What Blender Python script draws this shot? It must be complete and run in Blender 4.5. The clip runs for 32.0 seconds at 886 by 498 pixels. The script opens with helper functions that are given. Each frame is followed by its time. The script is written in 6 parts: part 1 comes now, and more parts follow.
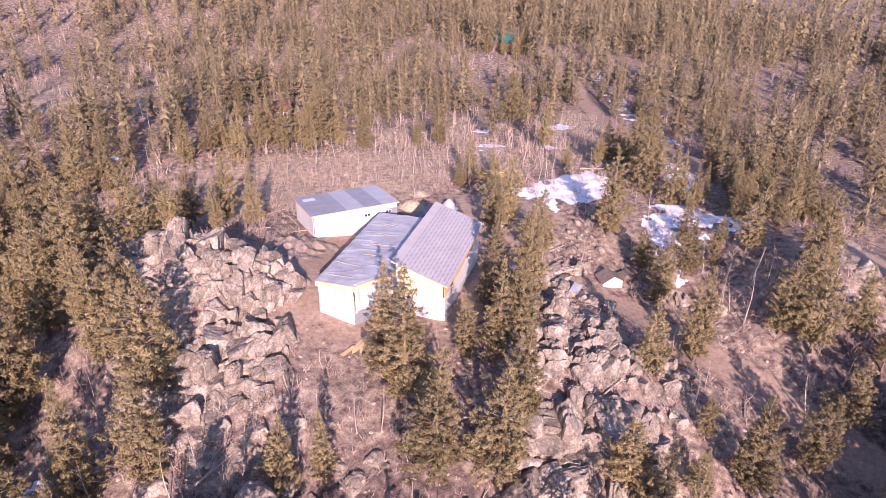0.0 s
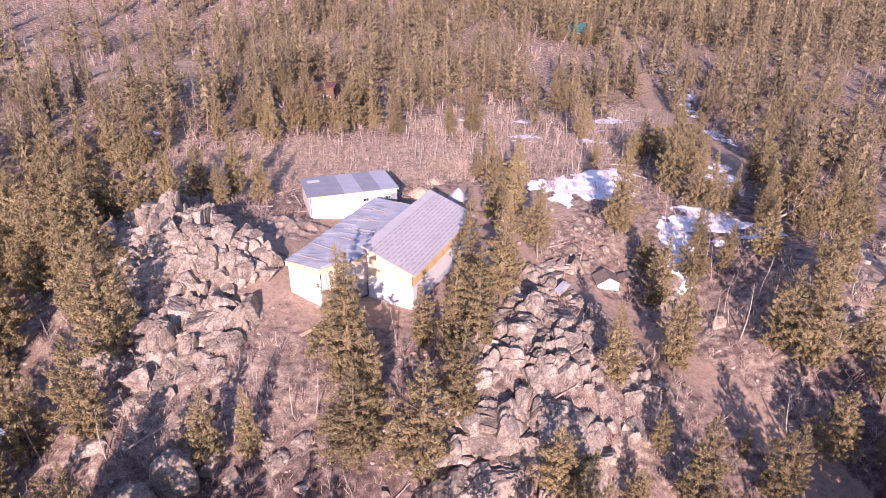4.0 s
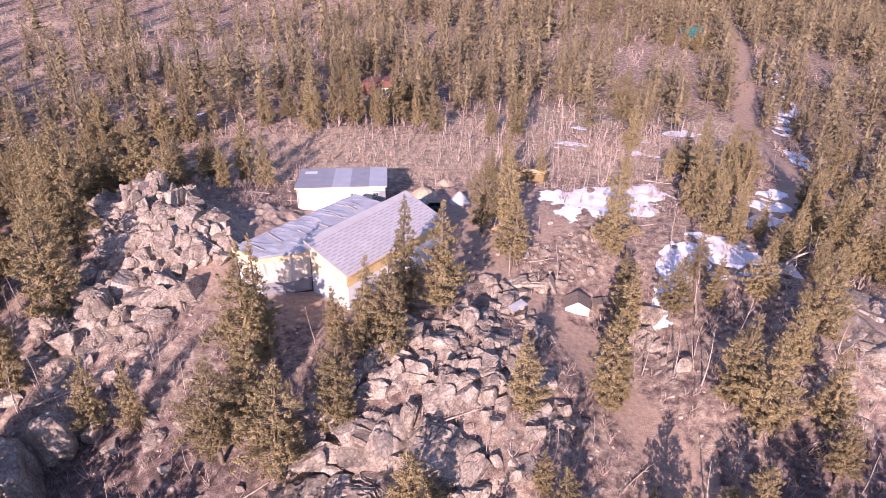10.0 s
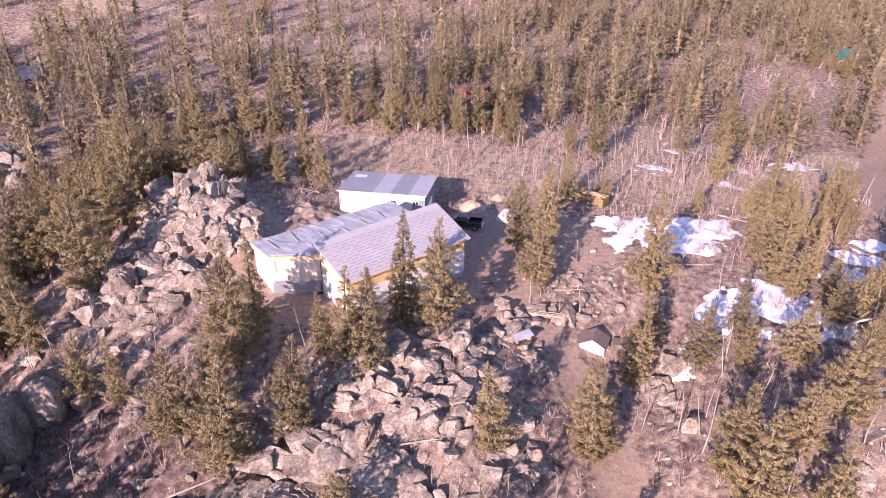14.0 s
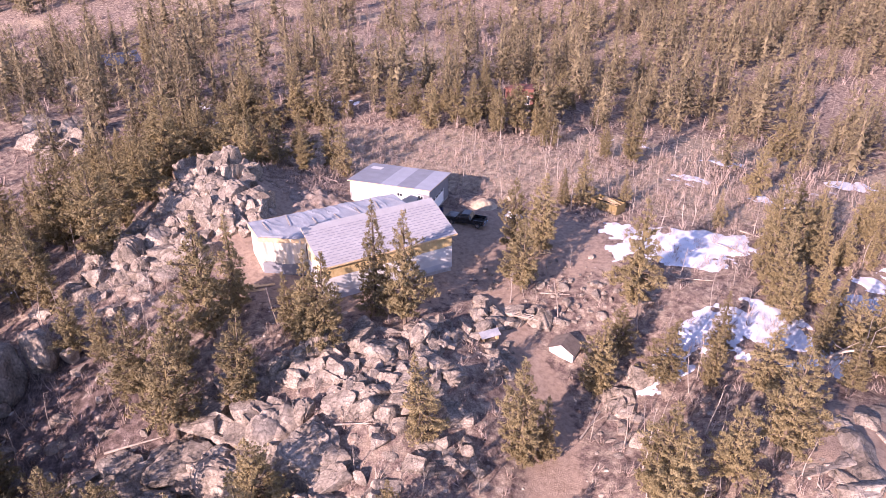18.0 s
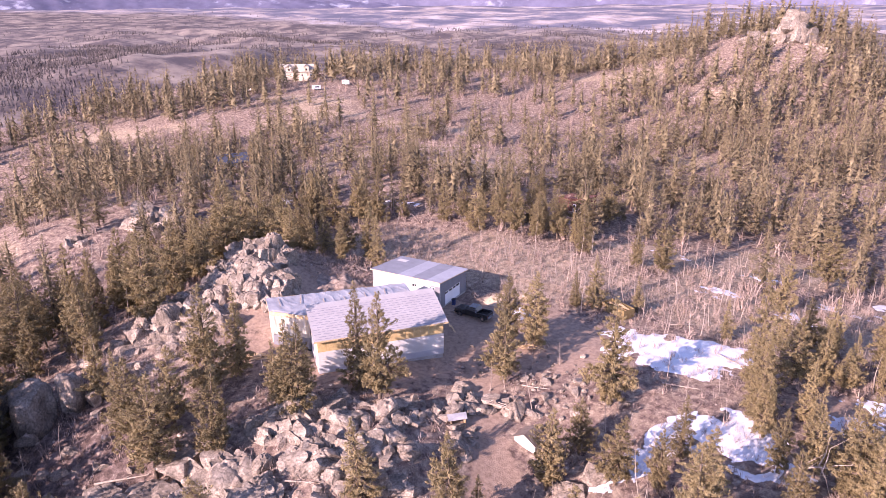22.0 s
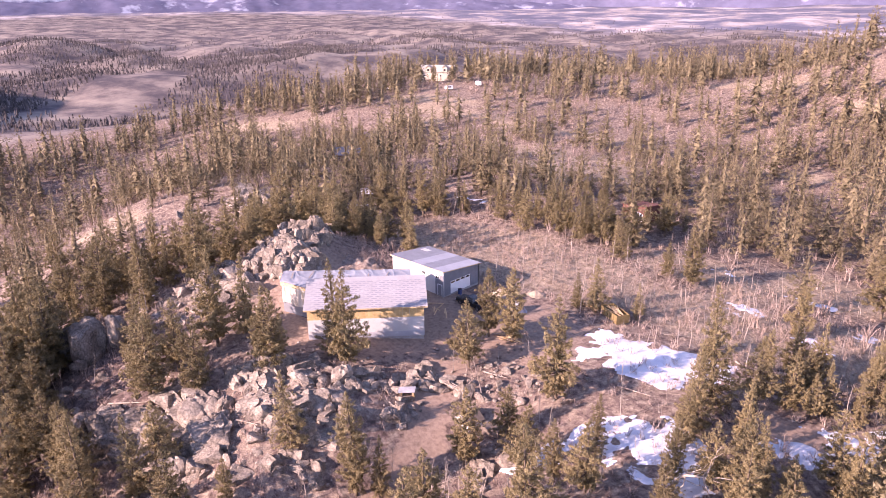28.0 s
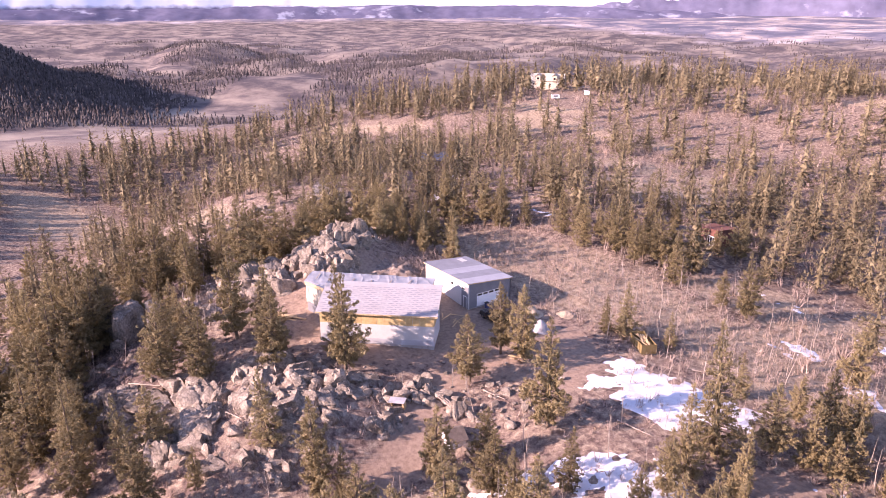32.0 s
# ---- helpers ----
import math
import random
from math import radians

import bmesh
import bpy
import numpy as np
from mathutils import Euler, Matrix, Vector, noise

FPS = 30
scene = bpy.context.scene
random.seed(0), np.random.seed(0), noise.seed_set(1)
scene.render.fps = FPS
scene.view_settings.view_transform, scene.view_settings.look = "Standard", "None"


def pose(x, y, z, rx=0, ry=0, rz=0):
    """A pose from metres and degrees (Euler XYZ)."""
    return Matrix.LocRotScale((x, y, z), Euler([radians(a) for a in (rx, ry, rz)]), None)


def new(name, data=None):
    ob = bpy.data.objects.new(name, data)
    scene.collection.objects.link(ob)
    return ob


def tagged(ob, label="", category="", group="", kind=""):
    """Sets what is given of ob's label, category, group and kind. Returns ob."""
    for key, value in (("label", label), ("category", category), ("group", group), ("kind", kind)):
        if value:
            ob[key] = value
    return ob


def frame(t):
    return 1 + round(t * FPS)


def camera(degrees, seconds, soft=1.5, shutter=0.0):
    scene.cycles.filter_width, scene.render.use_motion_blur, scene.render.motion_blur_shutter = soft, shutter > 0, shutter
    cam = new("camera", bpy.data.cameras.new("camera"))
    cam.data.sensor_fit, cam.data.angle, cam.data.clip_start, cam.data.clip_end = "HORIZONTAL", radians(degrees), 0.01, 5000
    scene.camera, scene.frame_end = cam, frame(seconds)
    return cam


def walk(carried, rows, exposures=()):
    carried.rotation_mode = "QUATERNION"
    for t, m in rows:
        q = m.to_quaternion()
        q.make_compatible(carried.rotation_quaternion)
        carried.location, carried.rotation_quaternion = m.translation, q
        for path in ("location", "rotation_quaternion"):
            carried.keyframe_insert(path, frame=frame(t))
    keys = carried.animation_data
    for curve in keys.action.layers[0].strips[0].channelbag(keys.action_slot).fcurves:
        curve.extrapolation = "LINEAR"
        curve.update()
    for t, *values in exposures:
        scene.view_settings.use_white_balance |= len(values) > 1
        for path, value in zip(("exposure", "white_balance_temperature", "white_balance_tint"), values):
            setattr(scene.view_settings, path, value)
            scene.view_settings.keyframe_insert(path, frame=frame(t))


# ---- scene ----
cam = camera(65.0, 32.0, soft=0.7)
METRES, EYE, TILT, LEAN, TURN = 142.0, 50.0, 1.0, 0.0, -26.5
ROWS = [
    (0.0, 0.0, 0.0, 0.0, 0.49, -28.05, -0.92),
    (0.5, 0.0137, 0.0015, 0.0001, 1.63, -28.15, -0.86),
    (1.0, 0.0272, 0.0035, -0.0, 2.65, -28.3, -0.79),
    (1.5, 0.0401, 0.0056, -0.0004, 3.83, -28.48, -0.74),
    (2.0, 0.0529, 0.0077, -0.0008, 5.03, -28.65, -0.7),
    (2.5, 0.0658, 0.0097, -0.0011, 6.18, -28.8, -0.63),
    (4.5, 0.1209, 0.02, -0.0026, 9.97, -29.16, -0.37),
    (5.0, 0.1349, 0.0237, -0.0026, 10.9, -29.27, -0.29),
    (5.5, 0.1489, 0.0279, -0.003, 11.98, -29.34, -0.23),
    (6.0, 0.1629, 0.0326, -0.0031, 13.17, -29.4, -0.17),
    (6.5, 0.177, 0.0378, -0.003, 14.36, -29.46, -0.1),
    (7.0, 0.1911, 0.0434, -0.0032, 15.42, -29.49, -0.09),
    (7.5, 0.205, 0.0491, -0.0028, 16.7, -29.53, -0.07),
    (8.0, 0.2188, 0.0552, -0.0025, 17.9, -29.54, -0.02),
    (8.5, 0.2328, 0.0615, -0.0024, 18.75, -29.52, 0.03),
    (9.0, 0.246, 0.0683, -0.0024, 19.57, -29.49, 0.06),
    (9.5, 0.2583, 0.0758, -0.0025, 20.73, -29.49, 0.07),
    (10.0, 0.2709, 0.0834, -0.0024, 22.26, -29.48, 0.09),
    (10.5, 0.2837, 0.0913, -0.0024, 23.91, -29.43, 0.14),
    (11.0, 0.2961, 0.0998, -0.0022, 25.54, -29.39, 0.18),
    (11.5, 0.3081, 0.1085, -0.0018, 27.11, -29.37, 0.19),
    (12.0, 0.3198, 0.1181, -0.0015, 29.12, -29.32, 0.24),
    (12.5, 0.3313, 0.1278, -0.0011, 30.95, -29.27, 0.28),
    (13.0, 0.3426, 0.1379, -0.0004, 32.68, -29.25, 0.31),
    (13.5, 0.3535, 0.1482, 0.0, 34.13, -29.22, 0.32),
    (14.0, 0.3641, 0.1588, 0.0004, 35.56, -29.21, 0.34),
    (14.5, 0.3741, 0.1696, 0.0007, 36.86, -29.2, 0.39),
    (16.5, 0.4152, 0.2062, -0.0005, 41.59, -29.1, 0.5),
    (17.0, 0.428, 0.2123, -0.0004, 42.87, -29.09, 0.56),
    (17.5, 0.4421, 0.2177, -0.0002, 43.98, -29.12, 0.62),
    (18.0, 0.4569, 0.2225, 0.0001, 45.05, -29.16, 0.68),
    (18.5, 0.4729, 0.2273, 0.0002, 46.26, -29.19, 0.79),
    (19.0, 0.4893, 0.2323, 0.0008, 47.67, -29.19, 0.87),
    (19.5, 0.5065, 0.2386, 0.001, 49.27, -29.16, 1.01),
    (20.0, 0.5233, 0.2459, 0.0014, 50.63, -29.13, 1.08),
    (20.5, 0.5393, 0.2546, 0.0019, 51.79, -29.13, 1.11),
    (21.0, 0.5545, 0.264, 0.0021, 53.12, -29.11, 1.13),
    (21.5, 0.568, 0.2748, 0.0028, 54.51, -23.19, 1.13),
    (22.0, 0.5818, 0.2855, 0.0027, 55.79, -20.04, 1.17),
    (22.5, 0.5948, 0.2973, 0.0029, 56.95, -20.04, 1.21),
    (23.0, 0.607, 0.3096, 0.0032, 57.97, -20.01, 1.21),
    (23.5, 0.6195, 0.3215, 0.0038, 59.1, -19.99, 1.22),
    (24.0, 0.6321, 0.3331, 0.0048, 60.0, -20.0, 1.24),
    (24.5, 0.6457, 0.3443, 0.005, 60.97, -19.96, 1.25),
    (25.0, 0.659, 0.3552, 0.0057, 62.2, -19.92, 1.26),
    (25.5, 0.6727, 0.3665, 0.006, 63.61, -19.88, 1.29),
    (27.5, 0.7189, 0.4188, 0.0074, 69.22, -19.7, 1.5),
    (28.0, 0.7256, 0.4349, 0.0075, 70.38, -19.62, 1.48),
    (28.5, 0.7304, 0.4516, 0.0072, 71.51, -19.55, 1.43),
    (29.0, 0.7335, 0.468, 0.0068, 72.69, -19.47, 1.37),
    (29.5, 0.7358, 0.484, 0.0061, 74.42, -19.34, 1.31),
    (30.0, 0.7376, 0.4998, 0.0056, 76.21, -19.2, 1.27),
    (30.5, 0.7384, 0.5154, 0.0046, 77.6, -19.06, 1.26),
    (31.0, 0.739, 0.5304, 0.0039, 78.77, -18.94, 1.22),
    (31.5, 0.7394, 0.5455, 0.0036, 80.11, -18.85, 1.21),
    (32.0, 0.7395, 0.5603, 0.003, 81.51, -18.78, 1.21),
]
walk(cam, [(t, pose(0, 0, EYE, TILT, LEAN, TURN) @ pose(METRES * x, METRES * y, METRES * z, 90 + pitch, roll, yaw)) for t, x, y, z, yaw, pitch, roll in ROWS],
     exposures=[(0.0, 1.2, 6680, 45), (8.0, 1.19, 6600, 45), (14.0, 1.26, 6640, 45), (21.0, 1.38, 6640, 45), (22.5, 1.41, 6680, 47), (32.0, 1.5, 7060, 47)])

# ---- light: low winter sun from the south-south-west, clear sky ----
SUN_AZ, SUN_EL = radians(71), radians(22)      # the way the light travels on the plan, and its height
sun_way = Vector((math.cos(SUN_AZ) * math.cos(SUN_EL), math.sin(SUN_AZ) * math.cos(SUN_EL), -math.sin(SUN_EL)))
world = bpy.data.worlds.new("sky")
scene.world = world
world.use_nodes = True
wn = world.node_tree
sky = wn.nodes.new("ShaderNodeTexSky")
sky.sky_type, sky.sun_disc = "NISHITA", False
sky.sun_elevation = SUN_EL
sky.sun_rotation = math.atan2(-sun_way.x, -sun_way.y)
sky.altitude, sky.dust_density = 2700, 1.0
wn.nodes["Background"].inputs[1].default_value = 0.15
wn.links.new(sky.outputs[0], wn.nodes["Background"].inputs[0])
sun = new("sun", bpy.data.lights.new("sun", "SUN"))
sun.data.energy, sun.data.angle, sun.data.color = 4.75, radians(0.5), (1.0, 0.9, 0.78)
sun.rotation_euler = sun_way.to_track_quat("-Z", "Y").to_euler()
sun.location = (0, 0, 120)


# ---- materials ----
def material(name, colors, scale=1.0, rough=0.85, bump=0.0, bump_scale=None, metal=0.0, detail=6.0, fine=0.25, vary=0.0, island=0.0, coords="Object", spec=0.3):
    """Two-scale noise between the colours, fine bump; vary: brightness by object, island: by loose piece."""
    m = bpy.data.materials.new(name)
    m.use_nodes = True
    nt = m.node_tree
    n, l = nt.nodes, nt.links
    b = n["Principled BSDF"]
    b.inputs["Roughness"].default_value, b.inputs["Metallic"].default_value = rough, metal
    b.inputs["Specular IOR Level"].default_value = spec
    tc = n.new("ShaderNodeTexCoord")
    if coords == "World":
        geo = n.new("ShaderNodeNewGeometry")
        vec = geo.outputs["Position"]
    else:
        vec = tc.outputs["Object"]
    big = n.new("ShaderNodeTexNoise")
    big.inputs["Scale"].default_value, big.inputs["Detail"].default_value = scale, detail
    l.new(vec, big.inputs["Vector"])
    cr = n.new("ShaderNodeValToRGB")
    el = cr.color_ramp.elements
    while len(el) < len(colors):
        el.new(0.5)
    for k, c in enumerate(colors):
        el[k].position = 0.3 + 0.4 * k / max(1, len(colors) - 1)
        el[k].color = (*c, 1)
    l.new(big.outputs["Fac"], cr.inputs["Fac"])
    out = cr.outputs["Color"]
    sm = n.new("ShaderNodeTexNoise")
    sm.inputs["Scale"].default_value, sm.inputs["Detail"].default_value = scale * 9, 4
    l.new(vec, sm.inputs["Vector"])
    if fine:
        mr = n.new("ShaderNodeMapRange")
        mr.inputs["To Min"].default_value, mr.inputs["To Max"].default_value = 1 - fine, 1 + fine
        mr.inputs["From Min"].default_value, mr.inputs["From Max"].default_value = 0.3, 0.7
        l.new(sm.outputs["Fac"], mr.inputs["Value"])
        out = scaled(nt, out, mr.outputs["Result"])
    if vary or island:
        if island:
            src = n.new("ShaderNodeNewGeometry").outputs["Random Per Island"]
        else:
            src = n.new("ShaderNodeObjectInfo").outputs["Random"]
        a = island or vary
        mr = n.new("ShaderNodeMapRange")
        mr.inputs["To Min"].default_value, mr.inputs["To Max"].default_value = 1 - a, 1 + a
        l.new(src, mr.inputs["Value"])
        out = scaled(nt, out, mr.outputs["Result"])
    l.new(out, b.inputs["Base Color"])
    if bump:
        bp = n.new("ShaderNodeBump")
        bp.inputs["Strength"].default_value, bp.inputs["Distance"].default_value = bump, 0.05
        src = sm
        if bump_scale:
            src = n.new("ShaderNodeTexNoise")
            src.inputs["Scale"].default_value, src.inputs["Detail"].default_value = bump_scale, 5
            l.new(vec, src.inputs["Vector"])
        l.new(src.outputs["Fac"], bp.inputs["Height"])
        l.new(bp.outputs["Normal"], b.inputs["Normal"])
    return m


def scaled(nt, color, value):
    mx = nt.nodes.new("ShaderNodeVectorMath")
    mx.operation = "SCALE"
    nt.links.new(color, mx.inputs[0])
    nt.links.new(value, mx.inputs["Scale"])
    return mx.outputs["Vector"]


def leafy(m, share=0.25):
    """Lets some light through thin foliage."""
    nt = m.node_tree
    b = nt.nodes["Principled BSDF"]
    tr = nt.nodes.new("ShaderNodeBsdfTranslucent")
    nt.links.new(b.inputs["Base Color"].links[0].from_socket, tr.inputs["Color"])
    mx = nt.nodes.new("ShaderNodeMixShader")
    mx.inputs[0].default_value = share
    nt.links.new(b.outputs[0], mx.inputs[1])
    nt.links.new(tr.outputs[0], mx.inputs[2])
    nt.links.new(mx.outputs[0], nt.nodes["Material Output"].inputs["Surface"])
    return m


def cracked(m):
    """Adds joints, thin cracks and dark lichen to a rock material."""
    nt = m.node_tree
    n, l = nt.nodes, nt.links
    b = n["Principled BSDF"]
    pos = n.new("ShaderNodeNewGeometry").outputs["Position"]
    out = b.inputs["Base Color"].links[0].from_socket
    wob = n.new("ShaderNodeTexNoise")
    wob.inputs["Scale"].default_value, wob.inputs["Detail"].default_value = 1.6, 5
    l.new(pos, wob.inputs["Vector"])
    add = n.new("ShaderNodeVectorMath")
    add.operation = "ADD"
    l.new(pos, add.inputs[0])
    l.new(wob.outputs["Color"], add.inputs[1])
    for scale, wide, dark in ((0.75, 0.04, 0.55), (2.3, 0.05, 0.8)):
        v = n.new("ShaderNodeTexVoronoi")
        v.feature = "DISTANCE_TO_EDGE"
        v.inputs["Scale"].default_value = scale
        l.new(add.outputs[0], v.inputs["Vector"])
        mr = n.new("ShaderNodeMapRange")
        mr.inputs["From Max"].default_value, mr.inputs["To Min"].default_value = wide, dark
        l.new(v.outputs["Distance"], mr.inputs["Value"])
        out = scaled(nt, out, mr.outputs["Result"])
    lich = n.new("ShaderNodeTexNoise")
    lich.inputs["Scale"].default_value, lich.inputs["Detail"].default_value, lich.inputs["Roughness"].default_value = 3.2, 8, 0.75
    l.new(pos, lich.inputs["Vector"])
    mr = n.new("ShaderNodeMapRange")
    mr.inputs["From Min"].default_value, mr.inputs["From Max"].default_value = 0.36, 0.5
    mr.inputs["To Min"].default_value, mr.inputs["To Max"].default_value = 0.7, 1.04
    l.new(lich.outputs["Fac"], mr.inputs["Value"])
    l.new(scaled(nt, out, mr.outputs["Result"]), b.inputs["Base Color"])
    return m


M = dict(
    granite=cracked(material("granite", [(0.135, 0.108, 0.086), (0.25, 0.206, 0.166), (0.375, 0.317, 0.26)], 1.1, 0.9, 1.0, 5, fine=0.4, vary=0.15)),
    bark=material("bark", [(0.10, 0.075, 0.055), (0.2, 0.15, 0.11)], 3, 0.95, 0.6),
    needles=leafy(material("needles", [(0.176, 0.138, 0.068), (0.312, 0.247, 0.13)], 0.8, 0.7, 0, fine=0.3, vary=0.25), 0.3),
    needles_far=leafy(material("needles_far", [(0.16, 0.128, 0.073), (0.268, 0.217, 0.128)], 0.1, 0.75, 0, fine=0.3, island=0.13, coords="World")),
    aspen=material("aspen_bark", [(0.28, 0.23, 0.19), (0.42, 0.36, 0.31)], 2, 0.9, 0.2, vary=0.15),
    brush=material("brush_twigs", [(0.21, 0.155, 0.128), (0.41, 0.32, 0.27)], 0.4, 0.95, 0, island=0.3, coords="World"),
    grass=material("dry_grass", [(0.39, 0.285, 0.2), (0.54, 0.42, 0.31)], 0.2, 0.95, 0, island=0.25, coords="World"),
    snow=material("snow", [(0.6, 0.61, 0.65), (0.76, 0.77, 0.81)], 0.5, 0.7, 0.3, 4, fine=0.06),
    deadwood=material("dead_wood", [(0.28, 0.22, 0.17), (0.45, 0.38, 0.32)], 2, 0.9, 0.4),
    wrap=material("house_wrap", [(0.53, 0.513, 0.49), (0.61, 0.592, 0.563)], 0.5, 0.6, 0.25, 2.5, fine=0.04),
    wrap_grey=material("grey_house_wrap", [(0.4, 0.4, 0.42), (0.48, 0.48, 0.5)], 0.6, 0.7, 0.2, 2, fine=0.05),
    osb=material("sheathing", [(0.47, 0.33, 0.15), (0.58, 0.43, 0.22)], 2.5, 0.85, 0.2, fine=0.15, vary=0.1),
    # deep grey wrap; on the garage's east wall its depth also paints shade
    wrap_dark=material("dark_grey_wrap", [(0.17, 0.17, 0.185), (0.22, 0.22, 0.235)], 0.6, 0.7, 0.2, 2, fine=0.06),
    foam=material("pale_sheathing", [(0.6, 0.48, 0.27), (0.68, 0.56, 0.34)], 1.2, 0.8, 0.1, fine=0.08, vary=0.06),
    underlay=material("roof_underlayment", [(0.31, 0.299, 0.302), (0.365, 0.352, 0.354)], 0.6, 0.65, 0.2, 3, fine=0.05, vary=0.04),
    underlay_grey=material("grey_roof_sheet", [(0.27, 0.27, 0.29), (0.34, 0.34, 0.36)], 0.7, 0.7, 0.2, 3, fine=0.08, vary=0.2),
    mark=material("printed_mark", [(0.2, 0.19, 0.23), (0.26, 0.25, 0.29)], 2, 0.7),
    tarp=material("silver_tarp", [(0.24, 0.246, 0.27), (0.38, 0.378, 0.39)], 0.5, 0.4, 0.5, 3, fine=0.1),
    drape=material("cream_tarp", [(0.4, 0.36, 0.3), (0.52, 0.48, 0.41)], 0.7, 0.6, 0.5, 2.5, fine=0.08),
    lumber=material("lumber", [(0.5, 0.34, 0.18), (0.62, 0.46, 0.28)], 2, 0.85, 0.2, vary=0.15),
    dark=material("dark_void", [(0.015, 0.015, 0.018), (0.03, 0.03, 0.035)], 2, 0.6),
    concrete=material("concrete", [(0.32, 0.3, 0.28), (0.42, 0.4, 0.38)], 1, 0.9, 0.3),
    white=material("white_paint", [(0.76, 0.76, 0.76), (0.82, 0.82, 0.81)], 1, 0.5, 0.05, fine=0.03),
    truck=material("black_car_paint", [(0.012, 0.012, 0.014), (0.02, 0.02, 0.022)], 1, 0.25, spec=0.6),
    rubber=material("rubber", [(0.02, 0.02, 0.02), (0.03, 0.03, 0.03)], 3, 0.9),
    chrome=material("chrome", [(0.6, 0.6, 0.62), (0.7, 0.7, 0.72)], 3, 0.2, metal=1.0),
    glass=material("dark_glass", [(0.02, 0.025, 0.03), (0.03, 0.035, 0.04)], 1, 0.08, spec=0.8),
    red=material("red_siding", [(0.13, 0.056, 0.044), (0.18, 0.078, 0.06)], 2, 0.85, 0.3),
    green=material("green_metal_roof", [(0.02, 0.1, 0.09), (0.03, 0.14, 0.12)], 1, 0.5),
    blue=material("blue_plastic", [(0.025, 0.04, 0.11), (0.035, 0.055, 0.15)], 1, 0.5),
    tan=material("tan_siding", [(0.5, 0.42, 0.32), (0.58, 0.5, 0.4)], 1, 0.85),
    shingle=material("brown_shingles", [(0.13, 0.1, 0.085), (0.2, 0.16, 0.13)], 2, 0.9, 0.4),
    gravel=material("sand_heap", [(0.32, 0.25, 0.175), (0.48, 0.385, 0.285)], 2, 0.95, 0.6),
)

# --- ground heights: broad hills, far valley, fine relief ---
def _hash(i, j, seed):
    n = np.sin(i * 127.1 + j * 311.7 + seed * 74.7) * 43758.5453
    return n - np.floor(n)


def vnoise(x, y, scale, seed=0.0):
    """Smooth value noise, -1 to 1."""
    x, y = np.asarray(x, float) / scale, np.asarray(y, float) / scale
    i, j = np.floor(x), np.floor(y)
    u, v = x - i, y - j
    u, v = u * u * (3 - 2 * u), v * v * (3 - 2 * v)
    a, b = _hash(i, j, seed), _hash(i + 1, j, seed)
    c, d = _hash(i, j + 1, seed), _hash(i + 1, j + 1, seed)
    return 2 * (a * (1 - u) * (1 - v) + b * u * (1 - v) + c * (1 - u) * v + d * u * v) - 1


def fbm(x, y, scale, octaves=4, seed=0.0):
    s, a = 0.0, 1.0
    for k in range(octaves):
        s = s + a * vnoise(x, y, scale / 2 ** k, seed + 3.1 * k)
        a *= 0.5
    return s / 1.9


def ramp(v, a, b):
    q = np.clip((np.asarray(v, float) - a) / (b - a), 0, 1)
    return q * q * (3 - 2 * q)


HILLS = [(30, 75, 26, 4.2), (8, 80, 16, 5.9), (52, 90, 24, 2.0), (40, 48, 18, 7.2), (60, 55, 14, 1.4), (72, 42, 14, -0.3), (90, 54, 15, 10.2), (85, 85, 22, 3.1), (10, 45, 20, 7.3), (-18, 55, 22, 5.3), (-60, 80, 45, 10.2), (40, 140, 45, 10.4), (-25, 190, 45, 8.7), (90, 150, 45, -3.0), (150, 230, 70, 4.2), (-100, 180, 60, -0.6), (-190, 310, 90, 17.3), (0, 300, 80, 3.8)]
FAR_HILLS = [(60, 420, 70, 24.8), (-150, 60, 70, -21.4), (60, 5, 50, -0.7), (-60, 5, 60, -8.1), (120, 20, 40, 4.8), (-100, 420, 80, 13.8), (20, 100, 18, 1.7), (66, 68, 9, -1.6), (68, 50, 10, -3.6), (52, 50, 9, 1.3), (24, 62, 12, -2.1), (0, 92, 10, 4.0), (-12, 75, 14, -1.2), (2, 30, 18, -2.5), (34, 38, 9, -2.7), (110, 110, 35, 7.0), (-100, 110, 40, 16.2), (-220, 130, 60, -7.1), (78, 64, 9, -3.6)]
# the dirt track that climbs from the south to the yard: middle line
TRACK = [(72, 28), (69.5, 43), (66.5, 53), (63.5, 63), (57, 71), (53.5, 78), (52, 88), (50, 96)]
VALLEY_ROAD = [(-330, -40), (-345, 30), (-400, 95), (-520, 150), (-640, 245), (-900, 470)]
ROAD = [(96, 94), (106, 99.5), (118, 112), (121, 128), (125, 146), (145, 191), (168, 245), (196, 320)]


def line_dist(x, y, line):
    d = np.full(np.shape(x), 1e9)
    for (ax, ay), (bx, by) in zip(line, line[1:]):
        ux, uy = bx - ax, by - ay
        q = np.clip(((x - ax) * ux + (y - ay) * uy) / (ux * ux + uy * uy), 0, 1)
        d = np.minimum(d, np.hypot(x - ax - q * ux, y - ay - q * uy))
    return d


